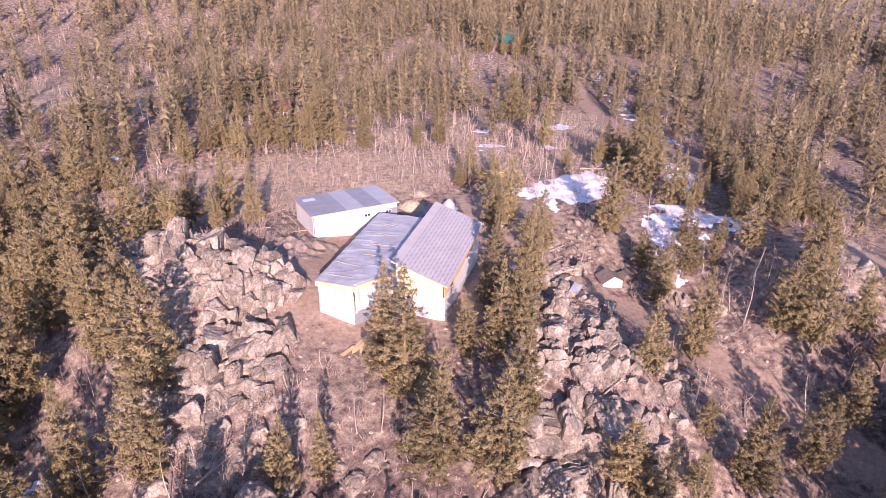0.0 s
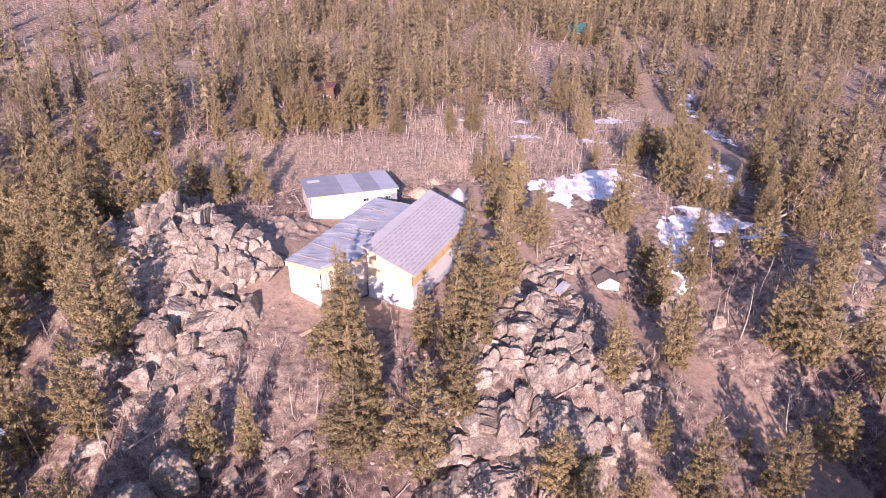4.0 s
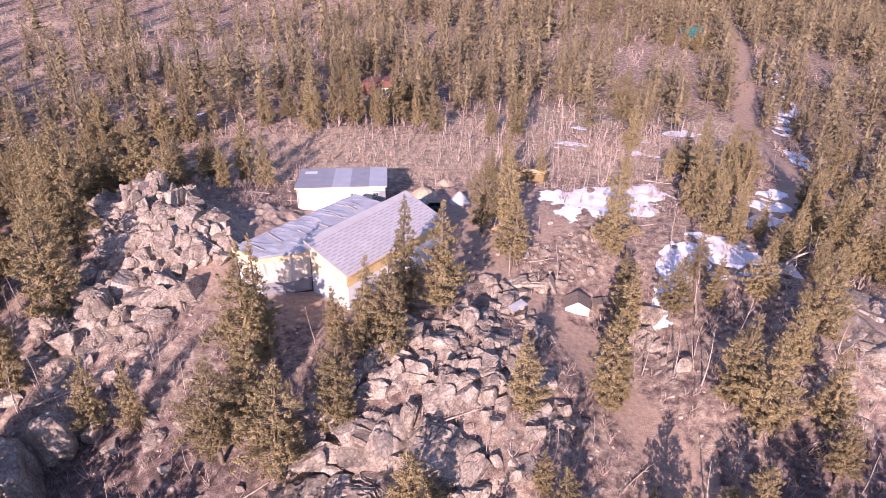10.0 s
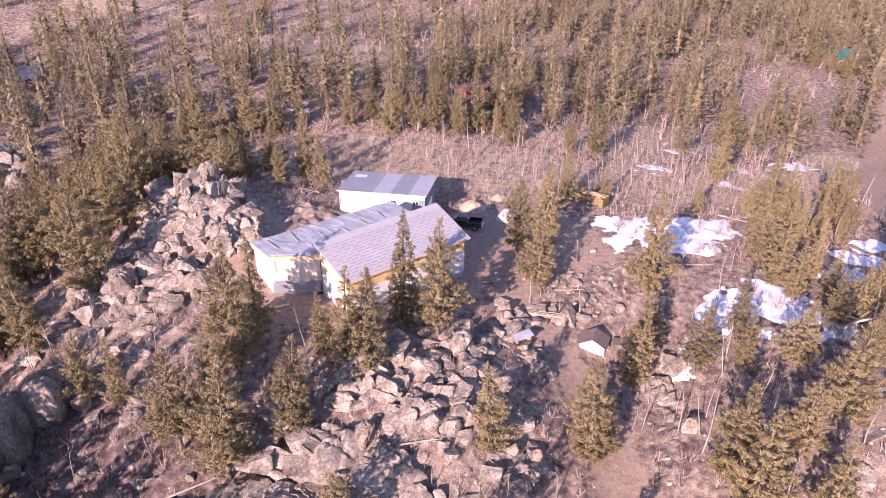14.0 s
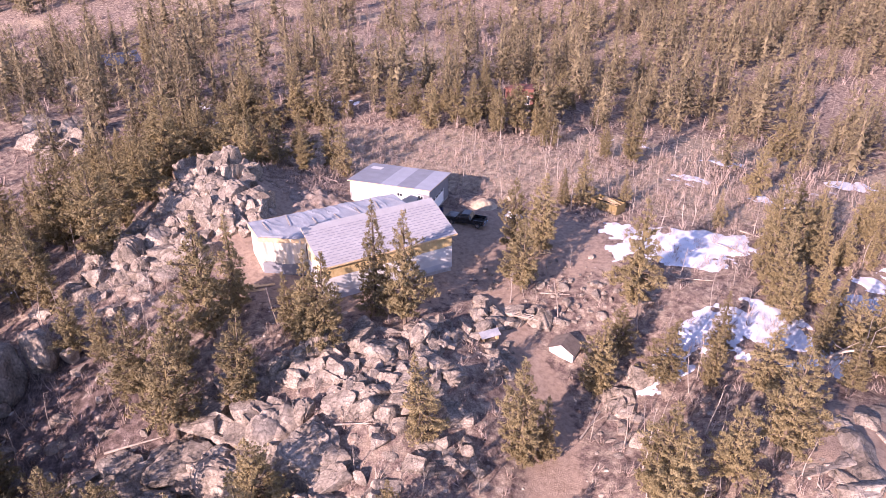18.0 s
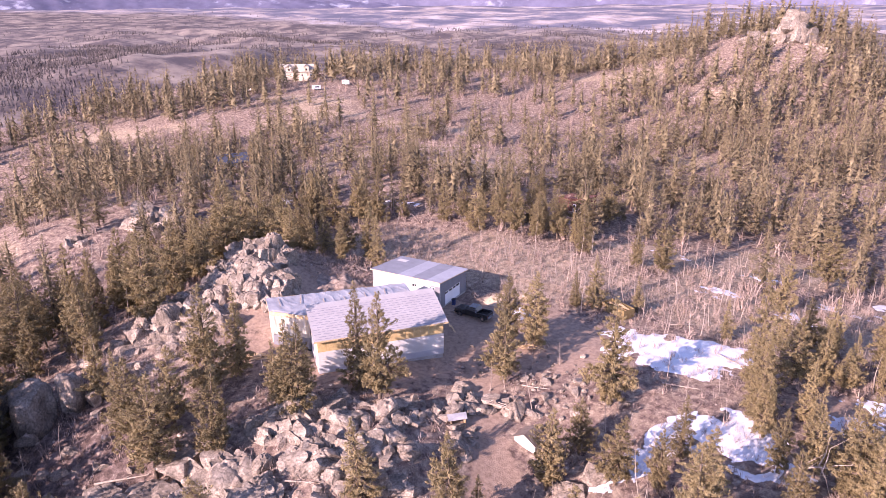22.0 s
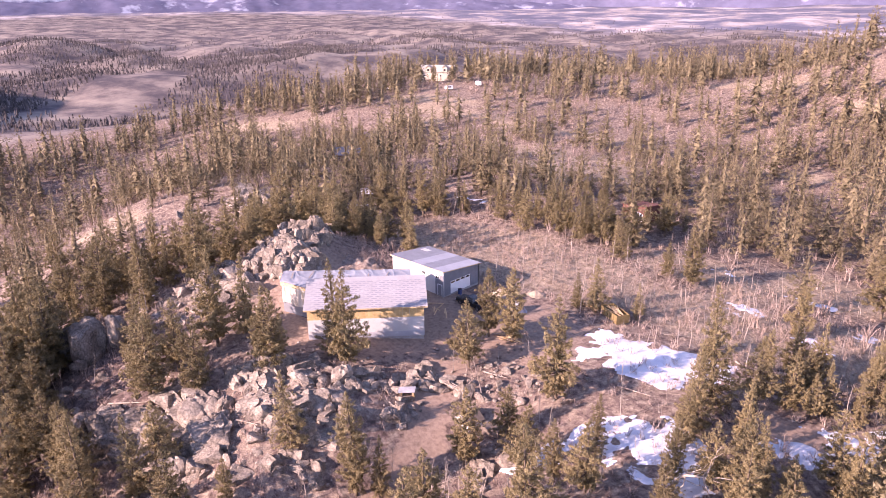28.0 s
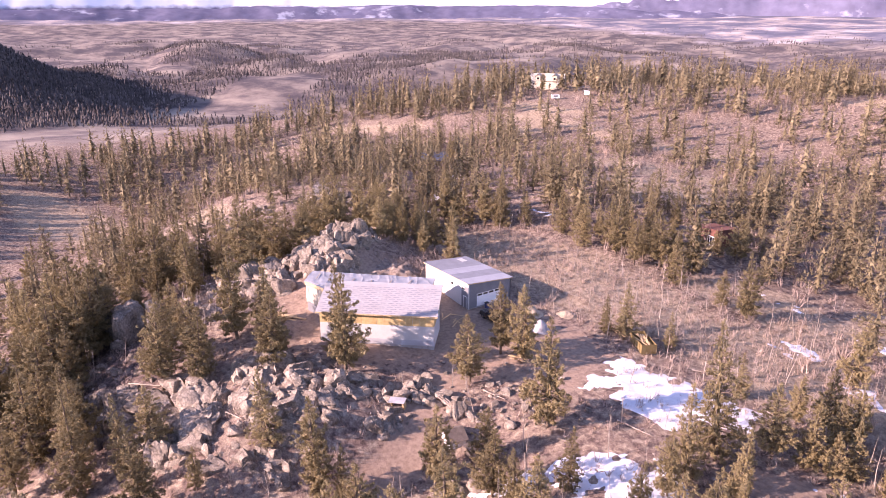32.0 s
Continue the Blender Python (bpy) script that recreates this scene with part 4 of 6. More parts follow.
def bare_tree(seed, h, lean, forks):
    """Leafless aspen: pale stem, thin rising branches and twigs."""
    rng = np.random.RandomState(seed)
    way = np.array([rng.normal(0, lean), rng.normal(0, lean), 1.0])
    stem = [way * h * q + np.array([math.sin(q * 5 + seed) * 0.02 * h, math.cos(q * 4 + seed) * 0.02 * h, -0.3 if q == 0 else 0]) for q in np.linspace(0, 1, 7)]
    L = [limb(stem, h * 0.011 * (1.1 - np.linspace(0, 1, 7)) + 0.008, 5)]
    for k in range(forks):
        q = rng.uniform(0.3, 0.97)
        p = np.array(stem[0]) * (1 - q) + np.array(stem[-1]) * q
        a = rng.uniform(0, 6.28)
        r = h * rng.uniform(0.1, 0.3) * (1.15 - q)
        d = np.array([math.cos(a), math.sin(a), rng.uniform(0.5, 1.3)])
        L.append(limb([p, p + d * r * 0.5, p + d * r + np.array([0, 0, 0.12 * r])], [0.02, 0.013, 0.006], 3))
        for _ in range(3):
            f = rng.uniform(0.3, 1)
            b = p + d * r * f
            e = rng.normal(0, 0.5, 3) + np.array([0, 0, 0.7])
            L.append(limb([b, b + e * r * 0.45], [0.009, 0.004], 3))
    return join(L)


PINE, SPIRE, ASPEN = [], [], []
for s in range(8):
    PINE.append(conifer(10 + s, 10.0, 1.95 + 0.28 * (s % 3), 0.11 + 0.05 * (s % 3), 24, 9, 5.2, 23, 0.14, False, 0.82))
for s in range(5):
    SPIRE.append(conifer(40 + s, 10.0, 1.9 + 0.25 * (s % 2), 0.07, 30, 8, 4.2, 20, 0.3, True, 0.82))
for s in range(4):
    ASPEN.append(bare_tree(70 + s, 8.0, 0.07, 22))


def tree_meshes(name, kit, wood_mat, leaf_mat):
    (wv, wf), crown = kit
    quads = [f for f in wf]
    return make_mesh(name + "_trunk", wv, quads, [wood_mat], smooth=True), make_mesh(name + "_crown", crown[0], crown[1], [leaf_mat])


PINE_ME = [tree_meshes("pine", k, M["bark"], M["needles"]) for k in PINE]
SPIRE_ME = [tree_meshes("spruce", k, M["bark"], M["needles"]) for k in SPIRE]
ASPEN_ME = [make_mesh("aspen", v, f, [M["aspen"]], smooth=True) for v, f in ASPEN]
tree_rng = np.random.RandomState(5)
standing = []          # (x, y, radius) of trees already placed


def plant(kind, x, y, h, lean=0.0):
    z = ground_z(x, y) - 0.05
    s = h / (8.0 if kind == "a" else 10.0)
    w = s * tree_rng.uniform(0.9, 1.12)
    m = Matrix.Translation((x, y, z)) @ Euler((tree_rng.normal(0, 0.025), tree_rng.normal(0, 0.025), tree_rng.uniform(0, 6.28))).to_matrix().to_4x4() @ Matrix.Diagonal((w, w, s, 1))
    standing.append((x, y, h * 0.16))
    if kind == "a":
        ob = new("aspen_tree", ASPEN_ME[tree_rng.randint(len(ASPEN_ME))])
        ob.matrix_basis = m
        return tagged(ob, "slender leafless aspen with pale bark and thin twigs", "tree", "aspens on the hillside")
    tall = "tall" if h > 9.5 else ("young" if h < 5 else "mid-sized")
    name, label, kit = ("pine_tree", tall + " olive-green bushy pine on stony ground", PINE_ME) if kind == "p" else ("spruce_tree", tall + " narrow olive-green spruce on stony ground", SPIRE_ME)
    trunk, crown = kit[tree_rng.randint(len(kit))]
    ob = thing(name, label, "tree", m, "conifers round the house")
    part("trunk", trunk, ob)
    part("crown", crown, ob)
    return ob


TREES_YARD = [("s", 23.6, 61.6, 13.5), ("s", 40.3, 67.4, 15.5), ("p", 45.0, 65.5, 15.5), ("p", 38.6, 56.8, 13.0), ("s", 35.8, 57.2, 13.0), ("p", 53.0, 88.8, 12.1), ("p", 57.0, 90.2, 12.9), ("p", 71.4, 81.8, 15.5)]
TREES_SOUTH = [("p", 63.0, 52.2, 14.2), ("p", 22.1, 44.8, 12.5), ("p", 33.2, 47.5, 12.8), ("p", 24.6, 49.0, 11.7), ("s", 52.9, 50.1, 10.4), ("p", 40.3, 38.2, 9.8), ("s", 65.0, 54.3, 8.5), ("s", 41.5, 34.5, 11.9), ("p", 32.7, 59.3, 8.6), ("p", 53.2, 40.5, 6.0), ("p", 76.0, 68.6, 9.7), ("p", 90.3, 82.3, 8.8), ("p", 30.3, 30.3, 12.1)]
TREES_HOLLOW = [("p", 63.3, 33.9, 11.2), ("s", 64.3, 39.8, 4.0), ("p", 77.6, 33.0, 10.6), ("p", 77.3, 46.2, 13.2), ("p", 86.6, 54.8, 13.0), ("p", 102.6, 82.7, 6.2), ("p", 83.5, 44.5, 9.8), ("p", 73.0, 36.5, 9.7), ("p", 82.0, 39.5, 8.0)]
TREES_EAST = [("p", 68.7, 65.5, 11.4), ("s", 88.4, 93.6, 17.5), ("p", 95.9, 153.7, 14.0), ("s", 81.9, 75.2, 8.0), ("p", 81.1, 67.7, 8.6), ("p", 86.2, 66.3, 9.7), ("p", 82.4, 51.0, 10.0), ("p", 76.6, 50.6, 12.8), ("p", 99.8, 75.0, 12.5), ("p", 108.5, 84.0, 12.0), ("p", 88.9, 127.4, 11.4), ("p", 92.5, 74.5, 8.2), ("p", 56.6, 80.0, 11.3), ("p", 70.5, 72.1, 8.0), ("p", 120.1, 106.8, 14.0), ("s", 89.4, 86.6, 12.5), ("p", 47.3, 35.3, 6.2), ("p", 53.3, 34.0, 12.8)]
TREES_BANK = [("p", -47.0, 55.3, 16.5), ("p", 14.1, 27.9, 14.9), ("p", -2.5, 40.0, 16.5), ("s", 39.5, 29.1, 15.4), ("p", 10.0, 22.6, 16.5), ("p", -39.8, 35.8, 14.9), ("p", -21.6, 48.6, 14.3), ("p", -19.7, 55.5, 15.4), ("s", 24.4, 24.8, 15.8), ("p", 2.0, 30.0, 15.1), ("p", 9.0, 27.0, 13.9), ("s", -7.0, 33.0, 16.4), ("p", -12.0, 29.0, 16.5), ("p", -10.0, 38.0, 16.5), ("p", -1.0, 33.0, 20.0), ("p", 4.0, 35.0, 17.0), ("p", -4.0, 35.5, 20.0), ("s", -6.0, 28.0, 20.0), ("p", 6.0, 30.5, 18.0), ("p", 13.0, 32.5, 13.0), ("p", 0.5, 38.0, 16.5), ("p", -3.5, 38.5, 17.0), ("p", 1.5, 29.0, 19.0), ("p", 74.0, 23.5, 18.0), ("p", 70.0, 20.0, 19.5), ("s", 79.0, 22.5, 17.0), ("p", 66.0, 22.0, 17.0), ("p", 83.0, 26.0, 14.0)]
TREES_WEST = [("p", -16.3, 73.0, 16.5), ("p", -1.2, 66.5, 16.5), ("p", -17.0, 102.3, 15.0), ("p", -16.7, 41.2, 16.5), ("p", -14.6, 53.0, 16.5), ("p", -2.8, 56.7, 13.4), ("p", -18.8, 77.2, 11.9), ("p", 0.0, 98.4, 12.8), ("p", -7.0, 90.1, 16.5), ("p", -11.5, 85.1, 14.0), ("p", -5.3, 75.4, 14.6), ("p", -2.8, 80.5, 11.6), ("p", -13.5, 74.7, 14.7), ("p", 27.9, 43.0, 14.1), ("p", -10.7, 32.8, 16.5), ("p", 34.3, 29.4, 12.4), ("p", -1.5, 26.9, 15.3), ("p", 31.2, 21.9, 10.7), ("p", 23.7, 56.3, 15.9), ("p", -79.4, 33.0, 16.5)]

TREES_CABIN = [("p", -180, 312, 12), ("p", -169, 317, 11), ("p", -194, 313, 12), ("p", -163, 324, 14), ("p", -86, 179, 14), ("p", -103, 168, 13), ("p", 31, 160, 5), ("s", 35.5, 157, 4.5), ("p", 42.5, 160, 6), ("s", 46, 165, 9), ("p", 28, 165, 10), ("p", 48, 160, 11), ("s", 146, 243, 10), ("p", 150, 241, 8.5), ("s", 154.5, 242, 9.5), ("p", 158.5, 245, 10), ("s", 142, 248, 11), ("p", 148, 236, 9)]
for kind, x, y, h in TREES_YARD + TREES_SOUTH + TREES_EAST + TREES_HOLLOW + TREES_WEST + TREES_BANK + TREES_CABIN:
    plant(kind, x, y, h)


def free(x, y, gap):
    return all((x - a) ** 2 + (y - b) ** 2 > (gap * 0.5 + r) ** 2 for a, b, r in standing)


def openness(x, y):
    """1 where no trees grow: yard, track, road, meadows, buildings."""
    o = np.maximum(meadow_mask(x, y) * 1.05, dirt_mask(x, y) * 1.6)
    o = np.maximum(o, np.exp(-(((x - 33) / 25) ** 2 + ((y - 84) / 24) ** 2) ** 3) * 1.6)      # house, garage
    o = np.maximum(o, np.exp(-(((x - 42) / 26) ** 2 + ((y - 52) / 15) ** 2) ** 3) * 1.3)      # rock slope in front
    o = np.maximum(o, np.exp(-(((x - 8) / 15) ** 2 + ((y - 72) / 22) ** 2) ** 3) * 1.3)       # western outcrop
    o = np.maximum(o, np.exp(-(((x - 74) / 13) ** 2 + ((y - 98) / 13) ** 2) ** 3) * 1.3)      # snow patch
    o = np.maximum(o, np.exp(-(((x - 94) / 12) ** 2 + ((y - 56) / 10) ** 2) ** 3) * 1.3)      # granite dome
    return o


# woods round the clearing: single trees near, joined woods farther off
count = 0
cand = np.random.RandomState(21)
for _ in range(6000):
    x, y = cand.uniform(-75, 150), cand.uniform(20, 190)
    d = math.hypot((x - 40) / 1.1, y - 85)
    if d > 66 or count > 105 or y < 18:
        continue
    dens = 0.62 + 0.35 * float(fbm(x, y, 30, 2, 14))
    if float(openness(x, y)) > 0.45 or cand.rand() > dens or not free(x, y, 3.6):
        continue
    if 26 < x < 92 and y < 106:
        continue
    if x < 2 and y > 78 and cand.rand() < 0.4:
        continue
    if x < -20 and y < 90 and cand.rand() < 0.45:          # aspens grow here
        continue
    if abs((y - 44) + 0.32 * (x - 3)) < 6 and -2 < x < 45:          # open ground below the giant boulders
        continue
    plant("p" if cand.rand() < 0.68 else "s", x, y, cand.uniform(6.0, 12.5) + (2.5 if x < 5 else 0.0))
    count += 1


def scatter(rng, tries, box, keep, gap_cell):
    """Blue-ish noise: one candidate at most in each cell."""
    x = rng.uniform(box[0], box[1], tries)
    y = rng.uniform(box[2], box[3], tries)
    cell = np.floor(x / gap_cell).astype(int) * 100003 + np.floor(y / gap_cell).astype(int)
    _, first = np.unique(cell, return_index=True)
    x, y = x[first], y[first]
    k = keep(x, y, rng)
    return x[k], y[k]


def woods(name, label, kits, x, y, h, rng, mats, category="woods", squash=1.0):
    """Many trees joined in one object; kits: list of (wood, crown) with triangles."""
    z = height(x, y) - 0.1
    pick = rng.randint(0, len(kits), len(x))
    turn = rng.uniform(0, 2 * math.pi, len(x))
    Vs, Fs, Is, off = [], [], [], 0
    for k, (V, F, I, base) in enumerate(kits):
        sel = np.where(pick == k)[0]
        if not len(sel):
            continue
        c, s = np.cos(turn[sel])[:, None], np.sin(turn[sel])[:, None]
        q = (h[sel] / base)[:, None]
        w = q * rng.uniform(0.85, 1.15, (len(sel), 1)) * squash
        X = (V[None, :, 0] * c - V[None, :, 1] * s) * w + x[sel][:, None]
        Y = (V[None, :, 0] * s + V[None, :, 1] * c) * w + y[sel][:, None]
        Z = V[None, :, 2] * q + z[sel][:, None]
        Vs.append(np.stack([X, Y, Z], -1).reshape(-1, 3))
        Fs.append((F[None] + (np.arange(len(sel)) * len(V))[:, None, None] + off).reshape(-1, 3))
        Is.append(np.tile(I, len(sel)))
        off += len(sel) * len(V)
    me = make_mesh(name, np.vstack(Vs), np.vstack(Fs), mats, np.concatenate(Is), smooth=True)
    return tagged(new(name, me), label, category, kind="stuff")


def tri_kit(kit, base):
    """Kit with triangles only, trunk first."""
    (wv, wf), (cv, cf) = kit
    t = []
    for f in wf:
        t += [(f[0], f[1], f[2]), (f[0], f[2], f[3])]
    V = np.vstack([np.array(wv).reshape(-1, 3), cv]) if len(wv) else cv
    F = np.vstack([np.array(t).reshape(-1, 3), cf + len(wv)]) if len(wv) else cf
    return V, F.astype(int), np.array([0] * len(t) + [1] * len(cf)), base


def light_conifer(seed, h, wide, n, size, spire, per=3, thin=0.26, tiers=8, petals=9, fill=0.8):
    """A cheaper tree for the woods: stem and a few dozen large tufts."""
    rng = np.random.RandomState(seed)
    stem = limb([(0, 0, -0.5), (0.02 * h, 0, 0.5 * h), (0, 0, h)], [0.016 * h, 0.011 * h, 0.004], 3)
    low = rng.uniform(0.05, 0.16)
    power = 0.9 if spire else rng.uniform(0.48, 0.66)
    core = skirts(rng, h, wide * fill, tiers, petals, low + 0.02, power, 0.06)
    u = 0.99 * rng.uniform(0, 1, n) ** 1.5
    r = wide * ((1 - u) ** power * (0.7 + 0.3 * np.minimum(1, u * 5)) + 0.04) * rng.uniform(0.4, 1.12, n) ** 0.6 * (1 + 0.2 * np.sin(u * rng.uniform(7, 13) + seed))
    a = rng.uniform(0, 6.28, n)
    C = np.stack([r * np.cos(a), r * np.sin(a), (low + (1 - low) * u) * h - 0.12 * r], -1)
    W = np.stack([np.cos(a), np.sin(a), 0.1 + 0.6 * u], -1)
    return stem, merge([core, needle_tufts(rng, C, W, size * (1.1 - 0.45 * u), per, thin, 0.7)])


wr = np.random.RandomState(33)
def wood_keep(x, y, rng):
    d = np.hypot((x - 40) / 1.1, y - 85)
    dens = np.clip(0.29 + 0.13 * ramp(x, -20, 60) + 2.0 * fbm(x, y, 30, 3, 14), 0, 0.9)
    dens = dens + 0.5 * ramp(x, 10, -30) * ramp(y, 235, 175) * ramp(x, -150, -105) * ramp(y, 75, 100) + 0.35 * ramp(x, 125, 165) + 0.2 * ramp(y, 190, 260) * ramp(x, -140, -40)
    dens = dens + 0.15 * np.exp(-(((x - 70) / 75) ** 2 + ((y - 190) / 45) ** 2) ** 2) + 0.6 * np.exp(-(line_dist(x, y, [(-40, 138), (10, 148), (62, 164)]) / 9.0) ** 2)
    dens = dens + 0.4 * np.exp(-((np.hypot(x - 20, y - 150) - 385) / 30) ** 2)          # line of trees along the ridge
    dens = dens + 0.3 * ramp(x, -30, 20) * ramp(y, 225, 260)
    dens = dens + 0.4 * np.exp(-(((x + 105) / 55) ** 2 + ((y - 135) / 32) ** 2) ** 2) + 0.5 * np.exp(-(line_dist(x, y, [(-272, 170), (-232, 215), (-205, 262)]) / 14.0) ** 2)          # wooded west slope and its ridge
    dens = dens * (1 - 0.35 * np.exp(-(((x + 110) / 75) ** 2 + ((y - 78) / 34) ** 2) ** 2))          # aspen slope in the west
    dens = np.where((x < -238 + 0.12 * np.maximum(y - 200, 0)) & (y < 260), 0.75, dens)          # belt of trees along the western edge
    k = (openness(x, y) < 0.45) & (rng.rand(len(x)) < dens) & (d > 62)
    k &= (np.hypot(x - 20, y - 150) < 420) & ~((y < 48) & (x > -45))
    k &= (np.hypot(x - 100, y - 0) > 45) & (x > -272 + 0.12 * np.maximum(y - 200, 0))
    k &= line_dist(x, y, [(-186, 322), (-140, 275)]) > 7
    k &= (line_dist(x, y, [(-96, 178), (-72, 158)]) > 8) & (line_dist(x, y, [(37, 168), (35, 146)]) > 6.5)          # open ground before the two cabins
    k &= line_dist(x, y, [(66, 404), (72, 380)]) > 12          # bare foot of the crag
    return k


wx, wy = scatter(wr, 60000, (-330, 330, -40, 560), wood_keep, 7.0)
dist = np.hypot(wx - 60, wy - 60)
kit_mid = [tri_kit(conifer(200 + s, 9.0, (2.3, 1.5, 2.6)[s % 3], 0.1, 16, 7, 2.6, 17, 0.16, s % 3 == 1, 0.92, (10, 11)), 9.0) for s in range(7)]
kit_back = [tri_kit(conifer(215 + s, 9.0, (2.8, 1.75, 3.2)[s % 3], 0.1, 14, 6, 1.9, 9, 0.16, s % 3 == 1, 1.2, (9, 9)), 9.0) for s in range(7)]
kit_far = [tri_kit(conifer(230 + s, 9.0, (3.2, 2.1, 3.6)[s % 3], 0.12, 10, 5, 1.3, 7, 0.16, s % 3 == 1, 1.45, (8, 8)), 9.0) for s in range(7)]
WOOD = [M["bark"], M["needles_far"]]
for name, label, kit, sel in (("pine_woods", "open conifer woods of olive-green pines and spruces", kit_mid, dist < 150), ("hill_pine_woods", "conifer woods on the hill behind the clearing", kit_back, (dist >= 150) & (dist < 250)),
                              ("far_pine_woods", "conifer woods along the distant ridge", kit_far, dist >= 250)):
    woods(name, label, kit, wx[sel], wy[sel], 5.5 + 13.5 * wr.rand(sel.sum()) ** 1.15 + (2.5 if name == "far_pine_woods" else 0.0), wr, WOOD)


def south_keep(x, y, rng):
    """Wooded slopes south of the clearing, whose shadows reach its lower edge."""
    dens = 0.95 * np.exp(-(((x + 4) / 27) ** 2 + ((y - 8) / 18) ** 2) ** 2) + 0.95 * np.exp(-(((x - 58) / 19) ** 2 + ((y - 10) / 15) ** 2) ** 2)
    return rng.rand(len(x)) < dens


sx0, sy0 = scatter(wr, 3000, (-60, 100, -25, 23), south_keep, 4.6)
woods("southern_pine_woods", "pine woods on the slope south of the clearing", kit_back, sx0, sy0, wr.uniform(13, 18, len(sx0)), wr, WOOD)


def northeast_keep(x, y, rng):
    d = np.hypot(x - 20, y - 150)
    return (d > 300) & (x > 60) & (y > 60) & (d < 900) & (rng.rand(len(x)) < 0.35 + 0.8 * fbm(x, y, 60, 3, 14)) & ~((np.hypot(x - 20, y - 150) < 420) & (x < 330))


def valley_keep(x, y, rng):
    d = np.hypot(x - 20, y - 150)
    dens = np.clip(4.0 * (fbm(x * 0.75 + y * 0.3, y, 170, 5, 30) + 0.0 + 0.26 * np.exp(-((d - 900) / 400) ** 2)) * ramp(d, 2600, 1300), 0, 0.85) + 0.01
    return (d > 480) & (line_dist(x, y, VALLEY_ROAD) > 60) & (x < 250) & (rng.rand(len(x)) < dens)


def hill_keep(x, y, rng):
    return rng.rand(len(x)) < 1.5 * np.exp(-(((x + 980) / 500) ** 2 + ((y + 10) / 235) ** 2) ** 2) * (0.85 + 0.6 * fbm(x, y, 90, 3, 33))


# darker, greyer copy of the needles: hill shade and haze painted in
M["needles_valley"] = material("shaded_far_needles", [(0.075, 0.066, 0.066), (0.125, 0.108, 0.1)], 0.02, 0.95, 0, fine=0.3, island=0.2, coords="World", spec=0.0)
kit_valley = [tri_kit((([], []), skirts(np.random.RandomState(260 + s), 9.0, 2.6, 2, 5, 0.05, 0.7, 0)), 9.0) for s in range(4)]
vx, vy = scatter(wr, 40000, (60, 800, 60, 900), northeast_keep, 9.0)
woods("northeast_pine_woods", "far conifer woods beyond the gravel road", [tri_kit(light_conifer(280 + s, 9.0, (2.6, 1.9)[s % 2], 10, 0.8, s % 2 == 1, 3, 0.36, 7, 7, 0.85), 9.0) for s in range(4)], vx, vy, 9 + 6 * wr.rand(len(vx)), wr, WOOD)
vx, vy = scatter(wr, 420000, (-2600, 400, -500, 2600), valley_keep, 7.5)
woods("valley_woods", "scattered conifer woods in the far valley", kit_valley, vx, vy, wr.uniform(5, 10, len(vx)), wr, [M["bark"], M["needles_valley"]])
vx, vy = scatter(wr, 160000, (-1500, -500, -160, 270), hill_keep, 4.4)
woods("hillside_woods", "dense conifers on the hill across the valley, shade in their colour", kit_valley, vx, vy, wr.uniform(5, 10, len(vx)), wr, [M["bark"], M["needles_valley"]])


# ---- rocks ----
def boulder(seed, flat=1.0, detail=3, cuts=10):
    """Weathered granite block: rounded cube, cut by planes, with lumps and cracks."""
    rng = np.random.RandomState(seed)
    bm = bmesh.new()
    bmesh.ops.create_icosphere(bm, subdivisions=detail, radius=1.0)
    V = np.array([v.co[:] for v in bm.verts])
    F = np.array([[v.index for v in f.verts] for f in bm.faces])
    bm.free()
    p = rng.uniform(2.1, 3.4)
    V = V / (np.abs(V) ** p).sum(1)[:, None] ** (1 / p)
    V *= (1 + 0.1 * fbm(V[:, 0] * 1.1 + V[:, 2], V[:, 1] * 1.1 - V[:, 2] * 0.7, 1.1, 2, seed))[:, None]
    for _ in range(cuts + rng.randint(-3, 3)):
        n = rng.normal(0, 1, 3) * (1, 1, 0.75)
        n /= np.linalg.norm(n)
        over = np.maximum(V @ n - rng.uniform(0.42, 0.8), 0)
        V -= over[:, None] * n
    a = rng.uniform(0, 3.14)
    for t in (0, 0.5, 1.4, 2.2):
        g = np.abs(V[:, 0] * math.cos(a + t) + V[:, 1] * math.sin(a + t) + 0.12 * np.sin(3 * V[:, 2] + seed) - rng.uniform(-0.35, 0.35))
        V *= (1 - 0.1 * np.exp(-(g / 0.05) ** 2))[:, None]
    g = np.abs(V[:, 2] + 0.15 * np.sin(2.5 * V[:, 0] + seed) - rng.uniform(-0.2, 0.3))
    V *= (1 - 0.08 * np.exp(-(g / 0.05) ** 2))[:, None]
    V *= (1 + 0.07 * fbm(V[:, 0] * 2 + V[:, 2], V[:, 1] * 2 - V[:, 2], 0.5, 4, seed + 5))[:, None]
    V[:, 2] *= flat
    return V, F


ROCK_KITS = [boulder(300 + s, (0.95, 0.8, 1.15, 0.7)[s % 4], 4) for s in range(14)]
ROCK_ME = [make_mesh("boulder", v, f, [M["granite"]], smooth=True) for v, f in ROCK_KITS]
SMALL_ROCK_ME = [make_mesh("boulder", *boulder(330 + s, (0.95, 0.8, 1.1)[s % 3], 2), [M["granite"]], smooth=True) for s in range(9)]
for me in ROCK_ME + SMALL_ROCK_ME:
    me.set_sharp_from_angle(angle=radians(24))


